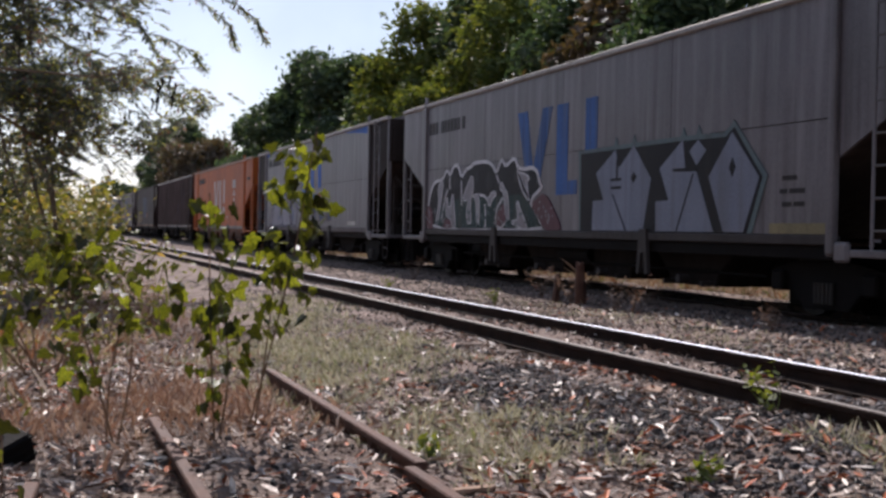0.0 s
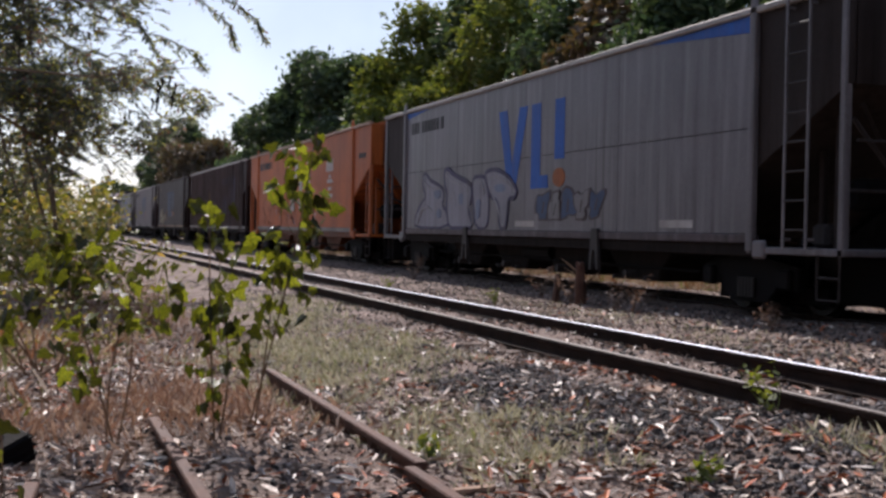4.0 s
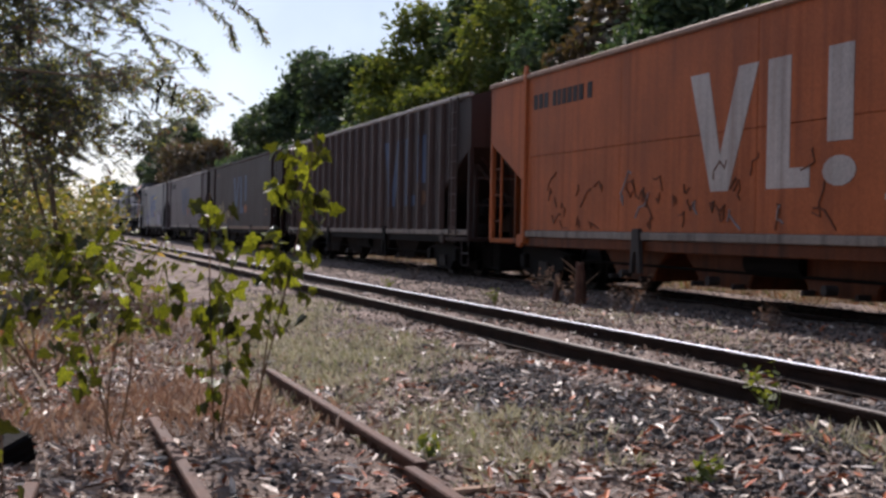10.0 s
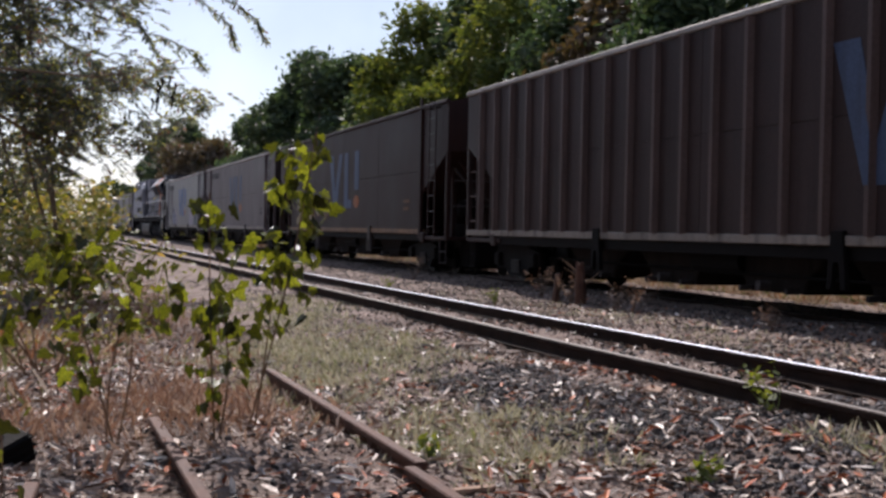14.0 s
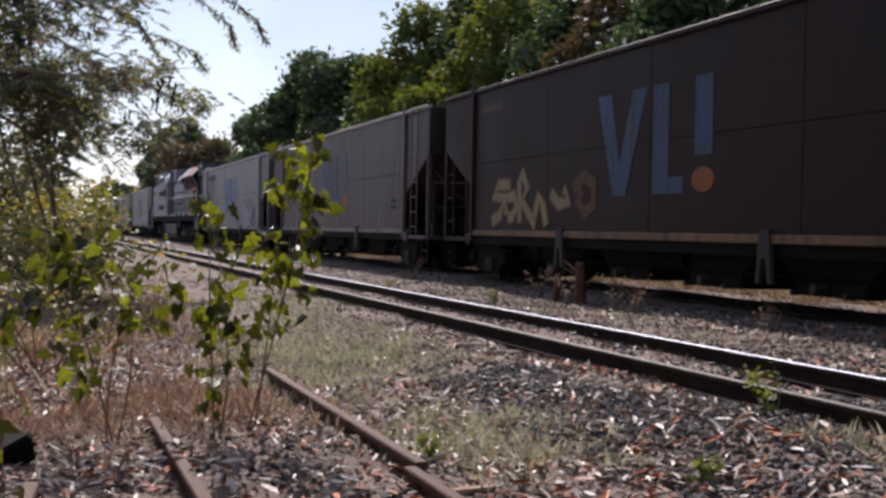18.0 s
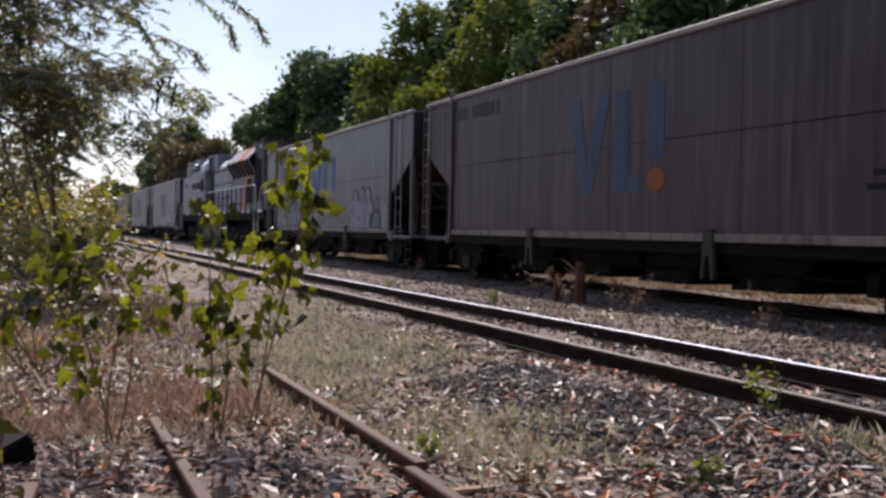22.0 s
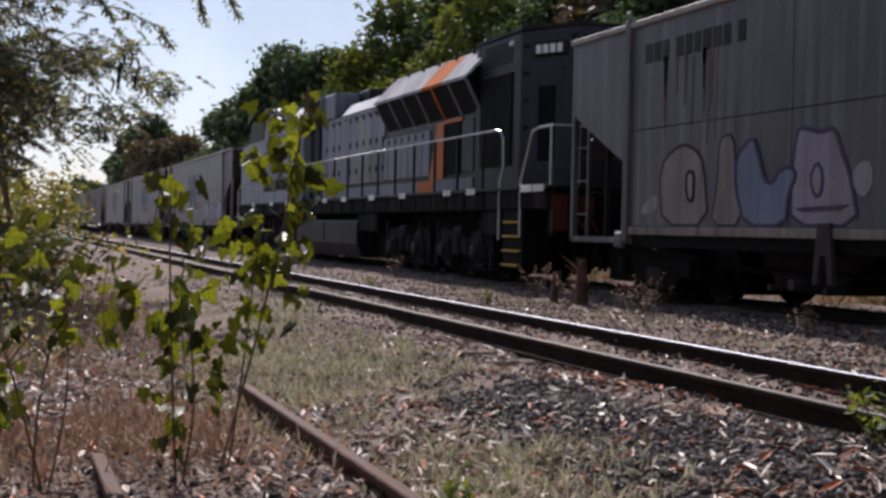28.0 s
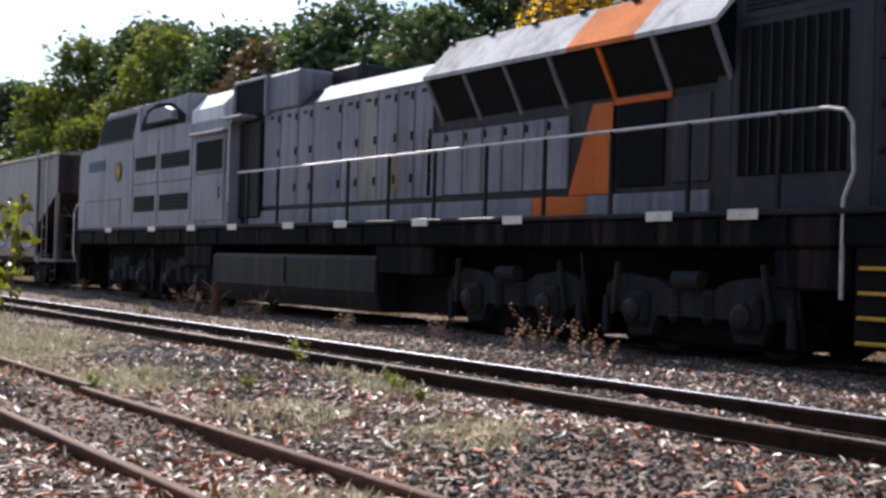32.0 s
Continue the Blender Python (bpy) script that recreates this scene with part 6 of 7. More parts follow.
    part("door_gutter", Shape().box(-1.40, -1.24, y(89.9), y(91.6), 3.56, 3.62, 0.015), LOCO_PALE, lo)
    part("door_canopy", Shape().box(-1.36, -0.95, y(89.2), y(90.0), 3.78, 3.84, 0.015), LOCO_PALE, lo)
    part("grab_iron", Shape().tube([(-1.30, y(89.7), 3.8), (-1.34, y(89.7), 3.7), (-1.34, y(89.7), 2.2)], 0.018, 6), RAILING, lo)
    part("cab_recess", Shape().box(-1.05, -0.9, y(88.95), y(89.88), 1.9, 3.72, 0.02), LOCO_DARK, lo)
    bd = part("badge", Shape().prism([(y(96.2) + 0.22 * math.cos(k * math.tau / 16), 3.08 + 0.24 * math.sin(k * math.tau / 16)) for k in range(16)], -1.285, -1.272, "x"), WEED, lo, "small green and yellow badge")
    part("badge_diamond", Shape().prism([(y(96.2) - 0.14, 3.08), (y(96.2), 3.25), (y(96.2) + 0.14, 3.08), (y(96.2), 2.91)], -1.291, -1.285, "x"), STEP_YELLOW, bd)
    part("blue_patch", Shape().box(-1.285, -1.272, y(97.2), y(98.4), 3.15, 3.4), BLUE_DULL, lo)
    part("cab_handrail", Shape().tube([(-1.29, y(99.28), 0.95), (-1.33, y(99.32), 1.2), (-1.33, y(99.32), 2.2), (-1.28, y(99.22), 2.4)], 0.02, 6), RAILING, lo)
    part("pilot", Shape().box(-1.25, 1.25, y(99.0), y(99.3), 0.45, 1.7, 0.04), FRAME_BLUE, lo)
    # railings
    run = [(-1.27, y(89.4), 2.74), (-1.27, y(75.55), 2.74), (-1.27, y(75.35), 2.70), (-1.27, y(75.25), 2.58), (-1.27, y(75.22), 2.1), (-1.29, y(75.32), 1.85), (-1.29, y(75.32), 0.88)]
    part("handrail", Shape().tube(run, 0.022, 8), RAILING, lo, "bare steel handrail")
    for i in range(11):
        yy = y(76.15 + i * 1.28)
        part("handrail_post", Shape().box(-1.295, -1.25, yy - 0.025, yy + 0.025, 1.5, 2.74, 0.006), LOCO_DARK, lo)
    run2 = [(-1.29, y(74.42), 0.95), (-1.29, y(74.42), 1.85), (-1.27, y(74.02), 2.62), (-1.2, y(73.9), 2.68), (-1.2, y(73.4), 2.68), (-0.5, y(73.37), 2.68)]
    part("handrail", Shape().tube(run2, 0.022, 8), RAILING, lo, "bare steel handrail")
    for x, yy in ((-1.2, 73.45), (-0.75, 73.4), (0.6, 73.4), (1.2, 73.45)):
        part("handrail_post", Shape().tube([(x, y(yy), 1.7), (x, y(yy), 2.68)], 0.02, 6), RAILING, lo)
    st = part("stairwell", Shape().box(-1.26, -0.75, y(74.36), y(75.2), 0.42, 1.74, 0.02), GRILLE, lo)
    for i in range(6):
        z = 0.46 + i * 0.235
        part("step_edge", Shape().box(-1.33 + i * 0.01, -1.22, y(74.42), y(75.12), z, z + 0.035, 0.006), STEP_YELLOW, st, "yellow step edge")
    for a in (73.4, 73.87, 76.35, 77.6, 80.35, 82.6, 85.0, 86.88, 89.26, 91.28, 93.54, 96.4):
        part("reflector", Shape().box(-1.345, -1.33, y(a), y(a + 0.42), 1.66, 1.77, 0.004), REFLECT, lo, "white reflector strip")
    part("end_beam", Shape().box(-1.2, 1.2, y(73.35), y(73.55), 0.95, 1.70, 0.03), FRAME_BLUE, lo)
    for x0, x1, z0, z1 in ((-1.22, -0.95, 1.05, 1.62), (-0.75, -0.5, 1.3, 1.6), (0.5, 0.9, 1.2, 1.6)):
        part("rusty_plate", Shape().box(x0, x1, y(73.32), y(73.38), z0, z1, 0.01), RUST_ORANGE, lo, "rusty orange plate on the end beam")
    part("buffer_plate", Shape().box(-0.5, 0.5, y(73.2), y(73.4), 0.5, 1.1, 0.04), BLACK, lo)
    for s, e in ((73.35, 72.85), (99.2, 100.1)):
        a, b = sorted((y(s), y(e)))
        c = Shape().box(-0.12, 0.12, a, b, 0.62, 0.84, 0.03)
        part("coupler", c, BLACK, lo)
    return lo


loco = locomotive(86.4)


# ---- trees and shrubs ----
def limb(shape, a, b, r0, r1, bend=0.12, n=5, rnd=random):
    a, b = Vector(a), Vector(b)
    d = (b - a).length
    pts = []
    off = Vector((rnd.uniform(-1, 1), rnd.uniform(-1, 1), rnd.uniform(-0.3, 0.6))) * d * bend
    for i in range(n + 1):
        k = i / n
        pts.append(a.lerp(b, k) + off * math.sin(k * math.pi))
    shape.tube(pts, r0, 7, r1)
    return pts


def tree(x, y, h, spread, material, label, leaves=5200, leaf=0.30, low=0.25, seed=1, blossom=None):
    rnd, rng = random.Random(seed), np.random.default_rng(seed)
    leaves, leaf = int(leaves * 3.0), leaf * 0.84
    z = float(gz(x, y))
    t = thing("tree", label, "tree", "trees behind the train", at=pose(x, y, z))
    wood = Shape()
    fork = h * rnd.uniform(0.28, 0.36)
    limb(wood, (0, 0, -0.1), (rnd.uniform(-.3, .3), rnd.uniform(-.3, .3), fork), h * 0.028, h * 0.02, 0.05)
    tips = []
    for i in range(9):
        a = i * 2.4 + rnd.uniform(-0.4, 0.4)
        zz = h * rnd.uniform(low + 0.12, 0.92)
        rr = spread * rnd.uniform(0.35, 0.85) * math.sin(max(0.25, min(1, (1.12 - zz / h) * 1.6)) * math.pi / 2)
        tip = (math.cos(a) * rr, math.sin(a) * rr, zz)
        limb(wood, (0, 0, fork * rnd.uniform(0.7, 1.0)), tip, h * 0.012, h * 0.003, 0.15, 5, rnd)
        tips.append(tip)
    part("trunk", wood, BARK, t)
    # clumps round the limb tips and through the crown
    centres, radii = [], []
    for tip in tips:
        centres.append(tip), radii.append(spread * rnd.uniform(0.24, 0.4))
    for i in range(34):
        a, zz = rnd.uniform(0, math.tau), h * (low + (0.97 - low) * rnd.random() ** 0.8)
        prof = math.sin(min(1, max(0.12, (1.04 - zz / h) / (1.04 - low) * 1.35)) * math.pi / 2)
        rr = spread * prof * rnd.uniform(0.55, 0.95)
        centres.append((math.cos(a) * rr, math.sin(a) * rr, zz - h * 0.03)), radii.append(spread * rnd.uniform(0.13, 0.30))
    centres, radii = np.array(centres), np.array(radii)
    k = rng.choice(len(centres), leaves, p=radii ** 2 / (radii ** 2).sum())
    d = rng.normal(0, 1, (leaves, 3))
    d /= np.linalg.norm(d, axis=1)[:, None]
    pos = centres[k] + d * (radii[k] * (rng.uniform(0.45, 1.08, leaves) ** 0.6 * np.where(rng.random(leaves) < 0.20, rng.uniform(1.0, 1.6, leaves), 1.0)))[:, None] * np.array([1, 1, 0.8])
    s = leaf * rng.uniform(0.6, 1.3, leaves)
    global RNG
    keep, RNG = RNG, rng
    rot = turns(leaves, 0.75)
    RNG = keep
    size = np.stack([s, s * rng.uniform(0.8, 1.5, leaves), s], 1)
    pick = rng.random(leaves) < (0.55 if blossom else 0)
    if blossom:
        pick &= pos[:, 2] > h * 0.45
    crown = strewn("crown", LEAF4_V, LEAF4_F, pos[~pick], rot[~pick], size[~pick], material, "", "")
    crown.parent = t
    if blossom:
        b = strewn("blossom", LEAF4_V, LEAF4_F, pos[pick], rot[pick], size[pick] * 0.8, blossom, "", "")
        b.parent = t
        tagged(b, "bright yellow blossom")
    return t


DARK = "dark green leafy tree behind the tracks"
LIGHT = "yellowish green leafy tree behind the tracks"
FARL = "distant dark tree along the line"
tree(19.8, 99.8, 13.1, 4.0, CROWN_DARK, DARK, 6000, 0.30, seed=2)
tree(19.2, 89.2, 13.4, 4.5, CROWN_DARK, DARK, 6000, 0.30, seed=3)
tree(19.6, 80.0, 12.4, 4.4, CROWN_DARK, DARK, 5500, 0.28, seed=4)
tree(20.4, 71.5, 11.0, 3.7, CROWN_DARK, DARK, 5000, 0.28, seed=24)
tree(18.9, 59.5, 12.0, 4.3, CROWN_LIGHT, LIGHT, 6000, 0.24, seed=5)
tree(20.5, 53.8, 12.3, 4.7, CROWN_DARK, DARK, 6000, 0.25, seed=6)
tree(18.5, 48.9, 11.2, 4.0, CROWN_LIGHT, LIGHT, 6000, 0.22, seed=7)
tree(20.1, 41.8, 10.3, 4.2, CROWN_DARK, DARK, 6500, 0.22, seed=8)
tree(18.6, 37.5, 9.5, 3.4, CROWN_BROWN, "brown withered tree behind the tracks", 4000, 0.2, seed=9)
tree(20.3, 33.3, 10.3, 4.2, CROWN_DARK, DARK, 7000, 0.2, seed=10)
tree(20.5, 26.2, 10.9, 4.2, CROWN_DARK, DARK, 7000, 0.2, seed=25)
tree(19.0, 20.1, 8.9, 3.4, CROWN_BROWN, "tree with bright yellow blossom behind the train", 7000, 0.13, seed=11, blossom=BLOSSOM)
tree(21.5, 16.3, 11.7, 4.8, CROWN_DARK, DARK, 8000, 0.2, seed=12)
tree(20.6, 8.5, 12.3, 5.1, CROWN_DARK, DARK, 7000, 0.2, seed=13)
tree(21.9, 0.7, 13.0, 5.1, CROWN_DARK, DARK, 5000, 0.24, seed=26)
tree(22.7, 130.3, 9.4, 4.8, CROWN_DARK, DARK, 5000, 0.36, seed=14)
tree(19.1, 147.3, 10.5, 5.9, CROWN_BROWN, "brown withered tree along the line", 4500, 0.34, seed=15)
tree(19.6, 172.8, 15.1, 5.7, CROWN_DARK, FARL, 4500, 0.45, seed=16)
tree(21.0, 202.5, 16.0, 5.2, CROWN_DARK, FARL, 4500, 0.48, seed=17)
tree(17.7, 290.3, 10.0, 7.5, CROWN_DARK, FARL, 4000, 0.55, seed=18)
tree(-1.0, 190.0, 9.0, 6.0, CROWN_DARK, FARL, 4000, 0.55, seed=19)

# added row of unseen trees that keeps sky light off the train's near side
shade = tree(-8.5, 6.0, 11.5, 4.4, CROWN_DARK, "unseen dark leafy tree added to shade the train", 3600, 0.40, low=0.12, seed=27)
for x, y, a in ((-9.5, -1.5, 80), (-7.8, -9.5, 190), (-1.5, -16.0, 250), (6.0, -17.5, 20), (-10.5, 13.0, 140)):
    copy_thing(shade, pose(x, y, float(gz(x, y)), 0, 0, a))


def shrub(name, x, y, h, r, n, leaf, material, label, seed, stems=7, z0=0.15, category="shrub"):
    rnd, rng = random.Random(seed), np.random.default_rng(seed)
    t = thing(name, label, category, at=pose(x, y, float(gz(x, y))))
    ends = []
    for i in range(stems):
        wood = Shape()
        a = rnd.uniform(0, math.tau)
        e = (math.cos(a) * r * rnd.uniform(0.3, 1), math.sin(a) * r * rnd.uniform(0.3, 1), h * rnd.uniform(0.5, 1))
        ends.append(limb(wood, (rnd.uniform(-.1, .1), rnd.uniform(-.1, .1), -0.03), e, 0.012 * h, 0.003 * h, 0.12, 6, rnd))
        part("stem", wood, STEM, t)
    pts = np.array([p for e in ends for p in e if p.z > z0 * h])
    k = rng.choice(len(pts), n)
    pos = pts[k] + rng.normal(0, 1, (n, 3)) * r * np.array([0.22, 0.22, 0.13])
    s = leaf * rng.uniform(0.6, 1.3, n)
    global RNG
    keep, RNG = RNG, rng
    rot = turns(n, 0.6)
    RNG = keep
    lv, lfc = (LEAF4_V, LEAF4_F) if n > 1400 else (LEAF_V, LEAF_F)
    f = strewn("foliage", lv, lfc, pos, rot, np.stack([s, s * 1.3, s], 1), material, "", "")
    f.parent = t
    return t


OLIVE = "olive-green leafy shrub in dry grass"
for i, (x, y, h, r) in enumerate(((-1.2, 13.0, 1.1, 1.0), (-2.6, 14.5, 1.6, 1.5), (0.5, 18.0, 1.5, 1.2), (-3.5, 20.0, 2.2, 2.2), (-0.8, 22.0, 1.9, 1.6),
                                 (0.6, 28.0, 1.9, 1.5), (-2.5, 31.0, 2.6, 2.4), (0.4, 40.0, 2.6, 2.2), (1.4, 56.0, 2.9, 2.2), (-3.0, 48.0, 3.5, 3.5), (2.4, 80.0, 3.4, 3.0))):
    shrub("shrub", x, y, h, r, 1500, 0.04 + 0.0012 * y, BUSH, OLIVE, 60 + i)
for i, (x, y, h, r) in enumerate(((0.1, 10.0, 0.85, 0.7), (-0.9, 10.5, 1.0, 0.9), (-0.3, 12.0, 1.1, 0.9), (0.75, 12.5, 0.8, 0.6), (1.3, 14.5, 0.7, 0.5))):
    shrub("shrub", x, y, h, r, 200, 0.03, BUSH, "low yellow-green shrub in dry grass", 80 + i, 9, 0.1)
UNDER = "dark undergrowth shrub behind the train"
for i in range(40):
    y = -6 + i * 3.3 + random.uniform(-0.8, 0.8)
    shrub("shrub", 18.8 + random.uniform(-0.6, 1.2), y, random.uniform(2.4, 4.4), 2.2, 2600, 0.12, CROWN_DARK if i % 3 else BUSH, UNDER, 130 + i)
# feathery trees hanging in over the grass


def feathery(x, y, h, low, rx, ry, n, leaf, seed, big=1.35):
    """A light tree: a few thin trunks, fine boughs, and many drooping sprays of small leaflets."""
    rnd, rng = random.Random(seed), np.random.default_rng(seed)
    t = thing("feathery_tree", "thin feathery tree with small dull leaves and pods", "tree", at=pose(x, y, float(gz(x, y))))
    tips = []
    for i in range(4):
        s = Shape()
        top = (rnd.uniform(-0.6, 0.6) * rx, rnd.uniform(-0.6, 0.6) * ry, h * rnd.uniform(0.75, 0.98))
        line = limb(s, (rnd.uniform(-.2, .2), rnd.uniform(-.2, .2), -0.05), top, 0.032, 0.010, 0.10, 8, rnd)
        part("trunk", s, BARK, t)
        for k in range(9):
            p = line[rnd.randint(3, 8)]
            a = rnd.uniform(0, math.tau)
            e = Vector((math.cos(a) * rx * rnd.uniform(0.5, 1), math.sin(a) * ry * rnd.uniform(0.5, 1), min(h, max(low, p.z + rnd.uniform(-0.35, 0.9) * big))))
            b = Shape()
            tips.append(limb(b, p, e, 0.010, 0.003, 0.12, 6, rnd))
            part("bough", b, STEM, t)
    mids = np.array([tuple(p) for line in tips for p in line[2:]])
    sprays = n // 16
    knots = mids[rng.integers(0, len(mids), max(12, sprays // 9))]
    knots = knots + rng.normal(0, 1, knots.shape) * np.array([0.20, 0.20, 0.16]) * big
    c = knots[rng.integers(0, len(knots), sprays)] + rng.normal(0, 1, (sprays, 3)) * np.array([0.13, 0.13, 0.11]) * big
    ang = rng.uniform(0, math.tau, sprays)
    d = np.stack([np.cos(ang), np.sin(ang), rng.uniform(-1.0, 0.1, sprays)], 1)
    u = np.linspace(0, 1, 16)
    side = np.where(np.arange(16) % 2, 1.0, -1.0) * 0.028 * big
    q = np.stack([-np.sin(ang), np.cos(ang), np.zeros(sprays)], 1)
    pos = (c[:, None] + d[:, None] * u[None, :, None] * 0.20 * big + q[:, None] * side[None, :, None] - np.array([0, 0, 0.05]) * (u ** 2)[None, :, None]).reshape(-1, 3)
    m = len(pos)
    sz = leaf * rng.uniform(0.6, 1.3, m)
    global RNG
    keep, RNG = RNG, rng
    rot = turns(m, 0.5)
    RNG = keep
    f = strewn("foliage", LEAF4_V, LEAF4_F, pos, rot, np.stack([sz, sz * 0.95, sz], 1), FEATHER, "", "")
    f.parent = t
    return t


FIRST_FEATHERY = feathery(0.61, 23.0, 7.05, 2.15, 2.15, 1.9, 44000, 0.054, 90)
feathery(-1.9, 25.0, 7.7, 2.0, 3.0, 2.2, 16000, 0.060, 91)
feathery(-0.54, 33.8, 6.6, 1.8, 2.6, 2.0, 14000, 0.068, 92)

# leafy saplings in front: stems, and broad hanging leaves along drooping twigs
lf = Shape()
half = [(0.0, 0.02), (0.24, 0.18), (0.44, 0.04), (0.36, -0.22), (0.50, -0.38), (0.24, -0.58), (0.20, -0.80), (0.0, -1.08)]
lf.add([(x, -0.06 * abs(x) * 2, z) for x, z in half] + [(-x, -0.06 * abs(x) * 2, z) for x, z in half[1:-1]] + [(0, 0.03, -0.4)],
       [(14, i, i + 1) for i in range(7)] + [(14, i + 1, i) for i in range(8, 13)] + [(14, 8, 0), (14, 7, 13)])
BIG_LEAF = lf.mesh("leaf", PLANT)


def sapling(label, base, stems, clumps, seed, size=0.088):
    """stems: tips above the base; clumps: centre, half width, half height and number of leaves, all from the base."""
    rnd = random.Random(seed)
    t = thing("sapling", label, "sapling", "leafy saplings", at=pose(base[0], base[1], float(gz(*base))))
    for tip in stems:
        s = Shape()
        limb(s, (rnd.uniform(-.04, .04), rnd.uniform(-.04, .04), -0.03), tip, 0.0065, 0.003, 0.08, 7, rnd)
        part("stem", s, STEM, t)
    for cx, cy, cz, rw, rh, n in clumps:
        tw = Shape()
        limb(tw, (cx, cy, cz + rh), (cx + rnd.uniform(-.5, .5) * rw, cy, cz - rh * 0.8), 0.003, 0.002, 0.1, 5, rnd)
        part("twig", tw, STEM, t)
        for _ in range(int(n * 2.4)):
            s = size * rnd.uniform(0.55, 1.15)
            m = pose(cx + rnd.gauss(0, 0.62) * rw, cy + rnd.gauss(0, 0.11), cz + rnd.uniform(-1, 1) * rh,
                     rnd.gauss(0, 42), rnd.gauss(0, 30), rnd.gauss(0, 75)) @ Matrix.Diagonal((s, s, s, 1))
            part("leaf", BIG_LEAF, PLANT, t, at=m)
    return t


SAP = "leafy green sapling with broad hanging leaves"
sapling(SAP, (0.44, 7.0), [(0.26, 0.0, 1.12), (0.10, 0.05, 0.62), (-0.30, 0.1, 1.05)],
        [(-0.33, 0, 0.98, 0.12, 0.10, 9), (-0.17, 0, 0.52, 0.12, 0.22, 16), (-0.20, 0, 1.02, 0.20, 0.14, 15), (-0.54, 0, 0.75, 0.12, 0.16, 9), (0.05, 0, 0.8, 0.15, 0.2, 9), (0.26, 0, 0.78, 0.1, 0.2, 9)], 201)
sapling(SAP, (0.97, 7.0), [(-0.03, 0.0, 1.36), (0.03, 0.02, 0.8)],
        [(-0.05, 0, 1.2, 0.15, 0.12, 9), (0.02, 0, 0.85, 0.12, 0.2, 11), (0.03, 0, 0.52, 0.13, 0.22, 18), (0.0, 0, 0.24, 0.05, 0.1, 4)], 202)
sapling(SAP, (1.22, 7.1), [(0.34, 0.0, 1.74), (0.12, 0.05, 0.9)],
        [(0.20, 0, 1.44, 0.12, 0.18, 15), (0.31, 0, 1.25, 0.1, 0.12, 9), (0.10, 0, 1.06, 0.18, 0.1, 11), (0.27, 0, 0.98, 0.14, 0.08, 9), (0.14, 0, 0.74, 0.16, 0.2, 15), (0.34, 0, 1.62, 0.05, 0.09, 5)], 203)
sapling("young sapling with a few pale green leaves", (-0.12, 3.5), [(0.05, 0.0, 0.62)], [(0.05, 0, 0.45, 0.08, 0.22, 6)], 204, 0.065)

# a long thin bough with dark pods, part of the nearest feathery tree
bough = Shape()
limb(bough, (0.0, 0.0, 2.4), (-2.29, -4.7, 3.34), 0.03, 0.022, 0.06, 6)
limb(bough, (-2.29, -4.7, 3.34), (0.19, -4.7, 3.26), 0.022, 0.014, 0.03, 6)
limb(bough, (0.19, -4.7, 3.26), (1.85, -4.7, 3.50), 0.012, 0.002, 0.10, 6)
limb(bough, (0.19, -4.7, 3.26), (1.47, -4.4, 3.1), 0.010, 0.003, 0.08, 6)
part("bough", bough, STEM, FIRST_FEATHERY)


def frond(parent, pts, n, leaf, seed, spread=0.14):
    """A thin drooping twig with rows of narrow leaflets down both sides of its outer part."""
    rng = np.random.default_rng(seed)
    s = Shape()
    s.tube(pts, 0.008, 5, 0.002)
    twig = part("twig", s, STEM, parent)
    p = np.array(pts, float)
    u = rng.uniform(0.25, 1.0, n) * (len(p) - 1)
    i = np.minimum(u.astype(int), len(p) - 2)
    pos = p[i] + (p[i + 1] - p[i]) * (u - i)[:, None]
    along_ = p[i + 1] - p[i]
    along_ /= np.linalg.norm(along_, axis=1)[:, None]
    d = rng.normal(0, 0.45, (n, 3)) + np.array([0, 0, -0.55]) + along_ * 0.5
    d /= np.linalg.norm(d, axis=1)[:, None]
    reach = rng.uniform(0.1, 1.0, n)[:, None] * spread
    pos = pos + d * reach
    w = np.cross(d, rng.normal(0, 1, (n, 3)))
    w /= np.linalg.norm(w, axis=1)[:, None]
    rot = np.stack([d, w, np.cross(d, w)], 2)
    sz = leaf * rng.uniform(0.7, 1.3, n)
    f = strewn("foliage", LEAF_V, LEAF_F, pos, rot, np.stack([sz, sz * 0.9, sz], 1), FEATHER, "", "")
    f.parent = twig
    return twig


for k, (line, n) in enumerate((
        ([(0.4, -4.7, 4.75), (1.4, -4.7, 4.72), (2.1, -4.7, 4.50), (2.5, -4.7, 4.20), (2.62, -4.7, 3.92)], 300),
        ([(0.9, -4.7, 4.72), (1.7, -4.6, 4.45), (2.1, -4.6, 4.15), (2.2, -4.6, 3.85)], 220),
        ([(0.2, -4.7, 3.95), (1.1, -4.7, 3.90), (1.6, -4.7, 3.70), (1.75, -4.7, 3.45)], 220),
        ([(0.2, -4.5, 3.4), (0.9, -4.5, 3.25), (1.4, -4.5, 3.0), (1.6, -4.5, 2.75)], 200),
        ([(-0.4, -4.6, 4.3), (0.3, -4.6, 4.35), (0.8, -4.6, 4.1), (1.0, -4.6, 3.8)], 260),
        ([(-0.9, -4.6, 3.9), (-0.3, -4.6, 3.8), (0.2, -4.6, 3.5), (0.35, -4.6, 3.2)], 260))):
    frond(FIRST_FEATHERY, line, n, 0.038, 700 + k)
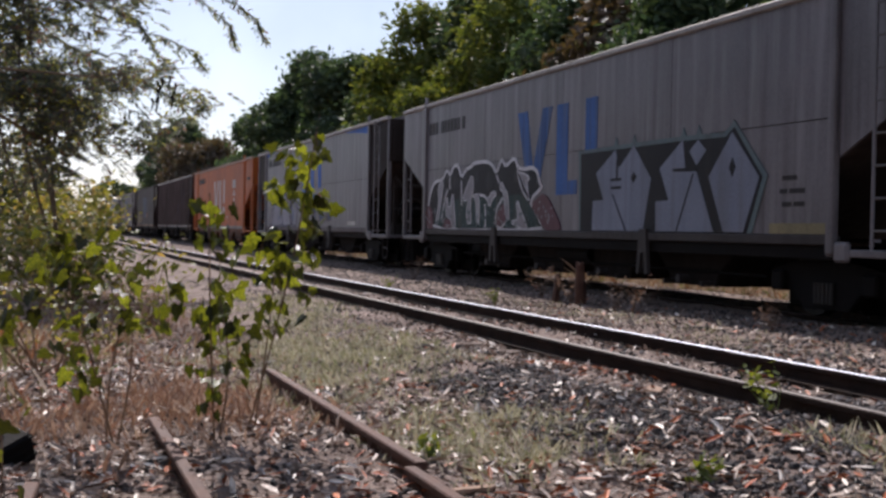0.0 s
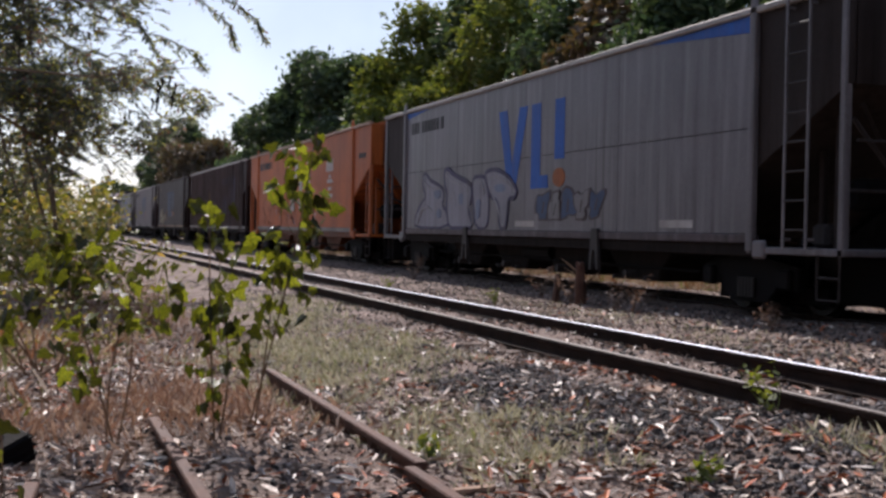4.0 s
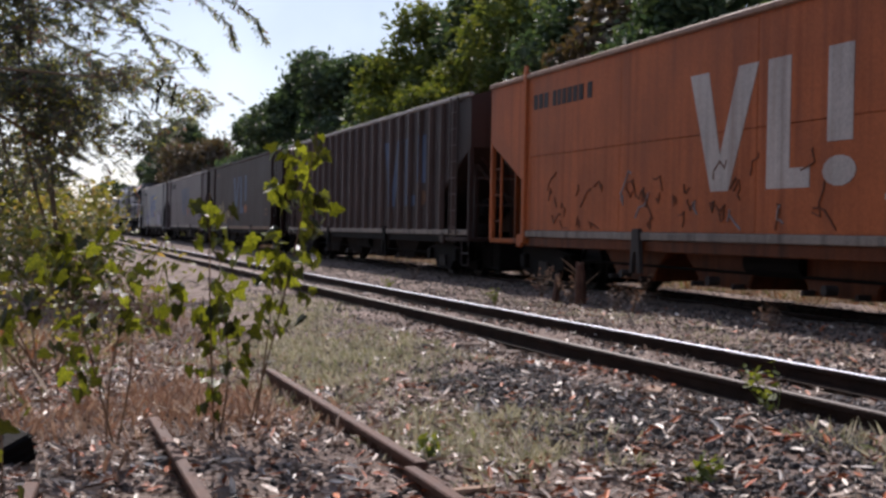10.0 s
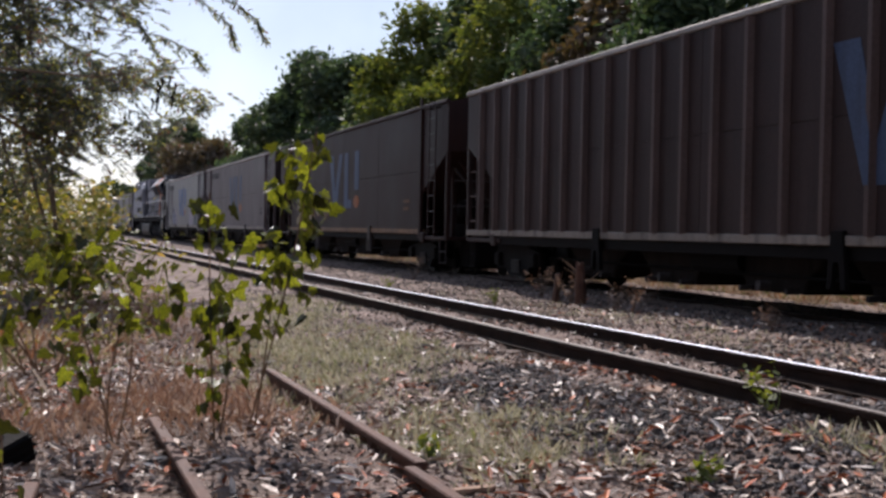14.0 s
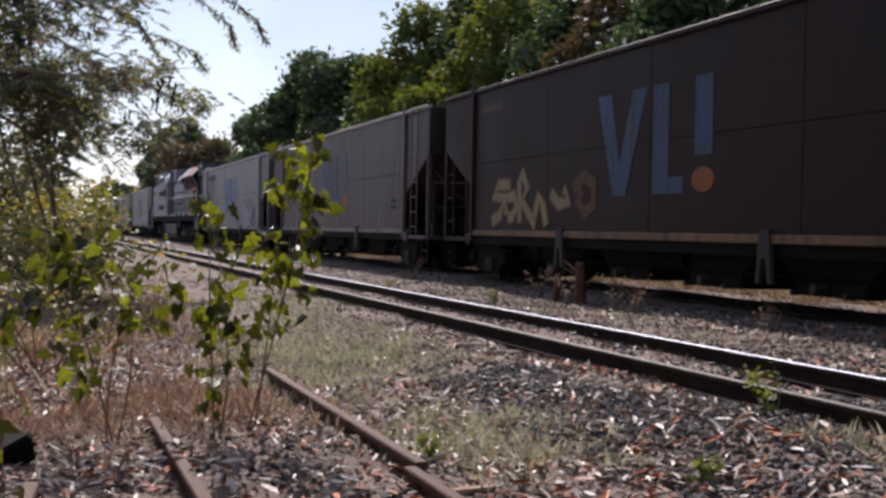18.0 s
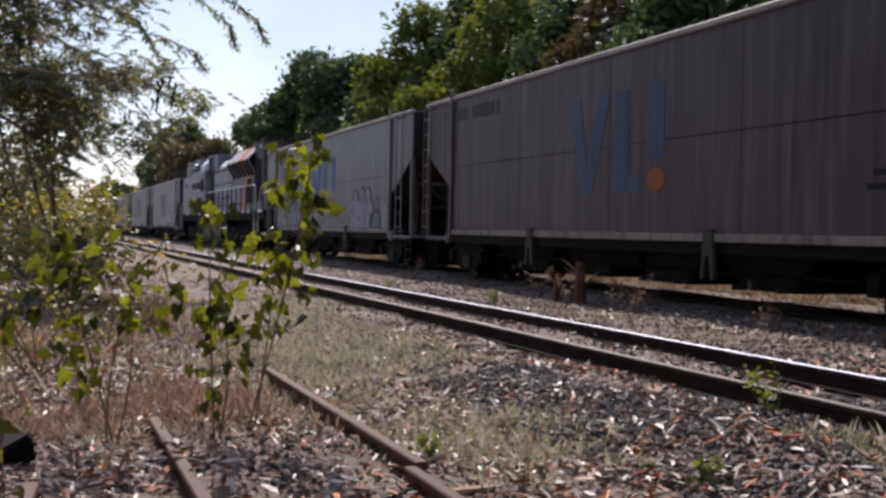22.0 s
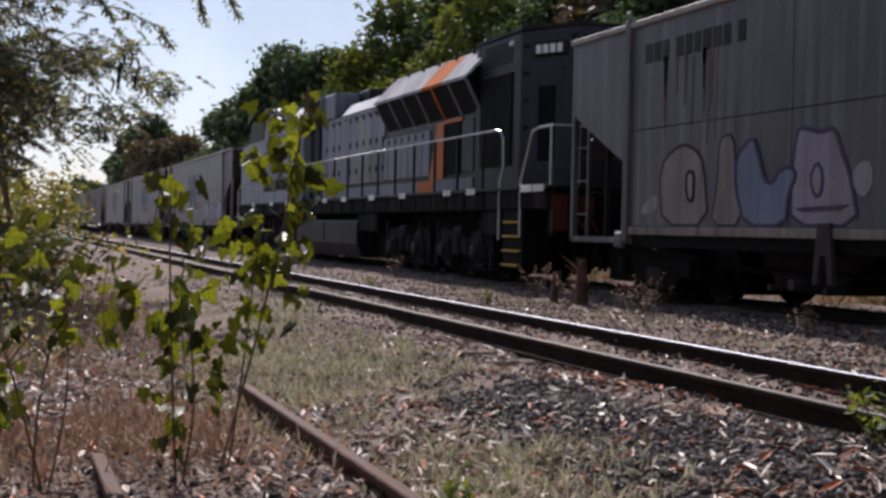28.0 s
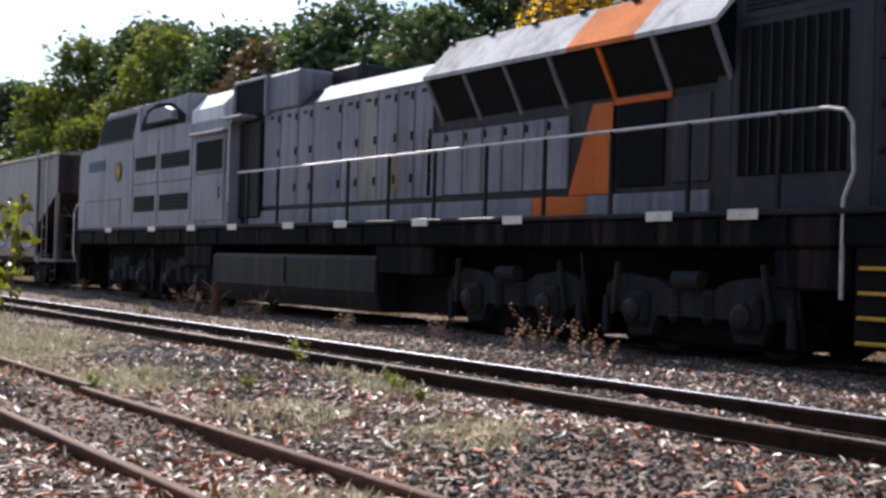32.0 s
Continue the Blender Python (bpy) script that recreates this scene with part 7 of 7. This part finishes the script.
for i in range(9):
    pod = Shape().tube([(0, 0, 0), (0.016, 0, -0.064), (0, 0.008, -0.144), (-0.016, 0, -0.19)], 0.019, 6, 0.008)
    part("seed_pod", pod, BLACK, FIRST_FEATHERY, at=pose(1.15 + random.uniform(-0.2, 0.3), -4.7, 3.35 - random.uniform(0, 0.4), random.uniform(-20, 20)))

# black crate lying at the foot of the saplings
crate = thing("plastic_crate", "broken black plastic crate lying among dry leaves", "crate", at=pose(-0.09, 6.6, -0.10, 10, -22, 30) @ Matrix.Scale(0.8, 4))
part("crate_body", Shape().box(-0.15, 0.15, -0.11, 0.11, -0.02, 0.17, 0.02), BLACK, crate)
for k in range(3):
    part("crate_rib", Shape().box(-0.158, 0.158, -0.118, 0.118, 0.02 + k * 0.06, 0.035 + k * 0.06, 0.004), BLACK, crate)


def weed(x, y, h, n, seed, material=WEED, label="small green weed growing beside the rail", leaf=0.03):
    rnd = random.Random(seed)
    t = thing("weed", label, "weed", "weeds beside the rails", at=pose(x, y, float(gz(x, y))))
    for k in range(5):
        s = Shape()
        e = (rnd.gauss(0, 0.3) * h, rnd.gauss(0, 0.3) * h, h * rnd.uniform(0.6, 1))
        limb(s, (0, 0, -0.01), e, 0.004, 0.002, 0.1, 4, rnd)
        part("stalk", s, STEM if material is STRAW else WEED, t)
        pos = np.array([[e[0] * u, e[1] * u, e[2] * u] for u in np.linspace(0.3, 1, n)])
        pos += np.random.default_rng(seed + k).normal(0, 0.018, pos.shape)
        f = strewn("leafage", LEAF_V, LEAF_F, pos, turns(n, 0.6), np.full((n, 3), leaf) * np.array([1, 1.3, 1]), material, "", "")
        f.parent = t
        tagged(f, kind="stuff")
    return t


weed(4.20, 6.42, 0.30, 9, 301)
weed(4.02, 4.5, 0.16, 8, 302)
weed(3.9, 4.2, 0.14, 8, 303)
weed(3.7, 3.5, 0.14, 8, 304)
weed(2.9, 5.0, 0.12, 8, 305)
weed(2.0, 6.2, 0.12, 8, 306)
weed(6.4, 17.0, 0.25, 9, 307)
weed(6.2, 22.0, 0.3, 9, 308)
DRYW = "dry brown weed on the ballast shoulder"
for i, (x, y, h) in enumerate(((7.75, 17.3, 0.5), (7.8, 18.6, 0.55), (7.7, 15.8, 0.5), (7.7, 15.2, 0.5), (7.9, 9.6, 0.4), (7.6, 7.6, 0.5), (7.5, 6.9, 0.6), (7.4, 6.2, 0.55), (6.9, 5.2, 0.5), (7.8, 12.0, 0.3), (7.9, 26.0, 0.5))):
    weed(x, y, h, 14, 320 + i, STRAW, DRYW, 0.025)


def stump(x, y, h, r, lean, seed):
    rnd = random.Random(seed)
    t = thing("tree_stump", "weathered red-brown stump beside the far track", "stump", "stumps by the track", at=pose(x, y, float(gz(x, y)), lean, -lean))
    s = Shape()
    rings = []
    for k in range(7):
        q = k / 6
        rings.append([(math.cos(a * math.tau / 9) * r * (1.25 - 0.35 * q) * rnd.uniform(0.82, 1.12), math.sin(a * math.tau / 9) * r * (1.25 - 0.35 * q) * rnd.uniform(0.82, 1.12),
                       -0.05 + (h + 0.05) * q + (rnd.uniform(-0.05, 0.05) if k == 6 else 0)) for a in range(9)])
    s.add([p for g in rings for p in g], [tuple(range(9))[::-1], tuple(range(54, 63))] + [(k * 9 + i, k * 9 + (i + 1) % 9, k * 9 + 9 + (i + 1) % 9, k * 9 + 9 + i) for k in range(6) for i in range(9)])
    part("stump_wood", s, RUST, t)
    for k in range(5):
        b = Shape()
        a = rnd.uniform(0, math.tau)
        limb(b, (0, 0, h * rnd.uniform(0.2, 0.8)), (math.cos(a) * 0.3, math.sin(a) * 0.3, h * rnd.uniform(0.7, 1.2)), 0.012, 0.004, 0.1, 4, rnd)
        part("dead_twig", b, STEM, t)
    return t


stump(7.75, 17.0, 0.6, 0.075, 4, 401)
stump(7.70, 17.8, 0.42, 0.05, -6, 402)

# ---- motion ----
def motions():
    times = [0, 0.1, 0.3, 1] + list(range(2, 31)) + [31, 31.7, 31.9, 32]
    for ob, y16 in ROLLING:
        walk(ob, [(t, pose(TRACK_X, y16 - travelled(t), 0)) for t in times])
    steps = [i * 4 / 30 for i in range(241)]
    for ob, yc, r in WHEELSETS:
        z = 0.175 + r
        walk(ob, [(t, pose(0, yc, z, math.degrees((travelled(t) - travelled(0)) / r))) for t in steps])


motions()
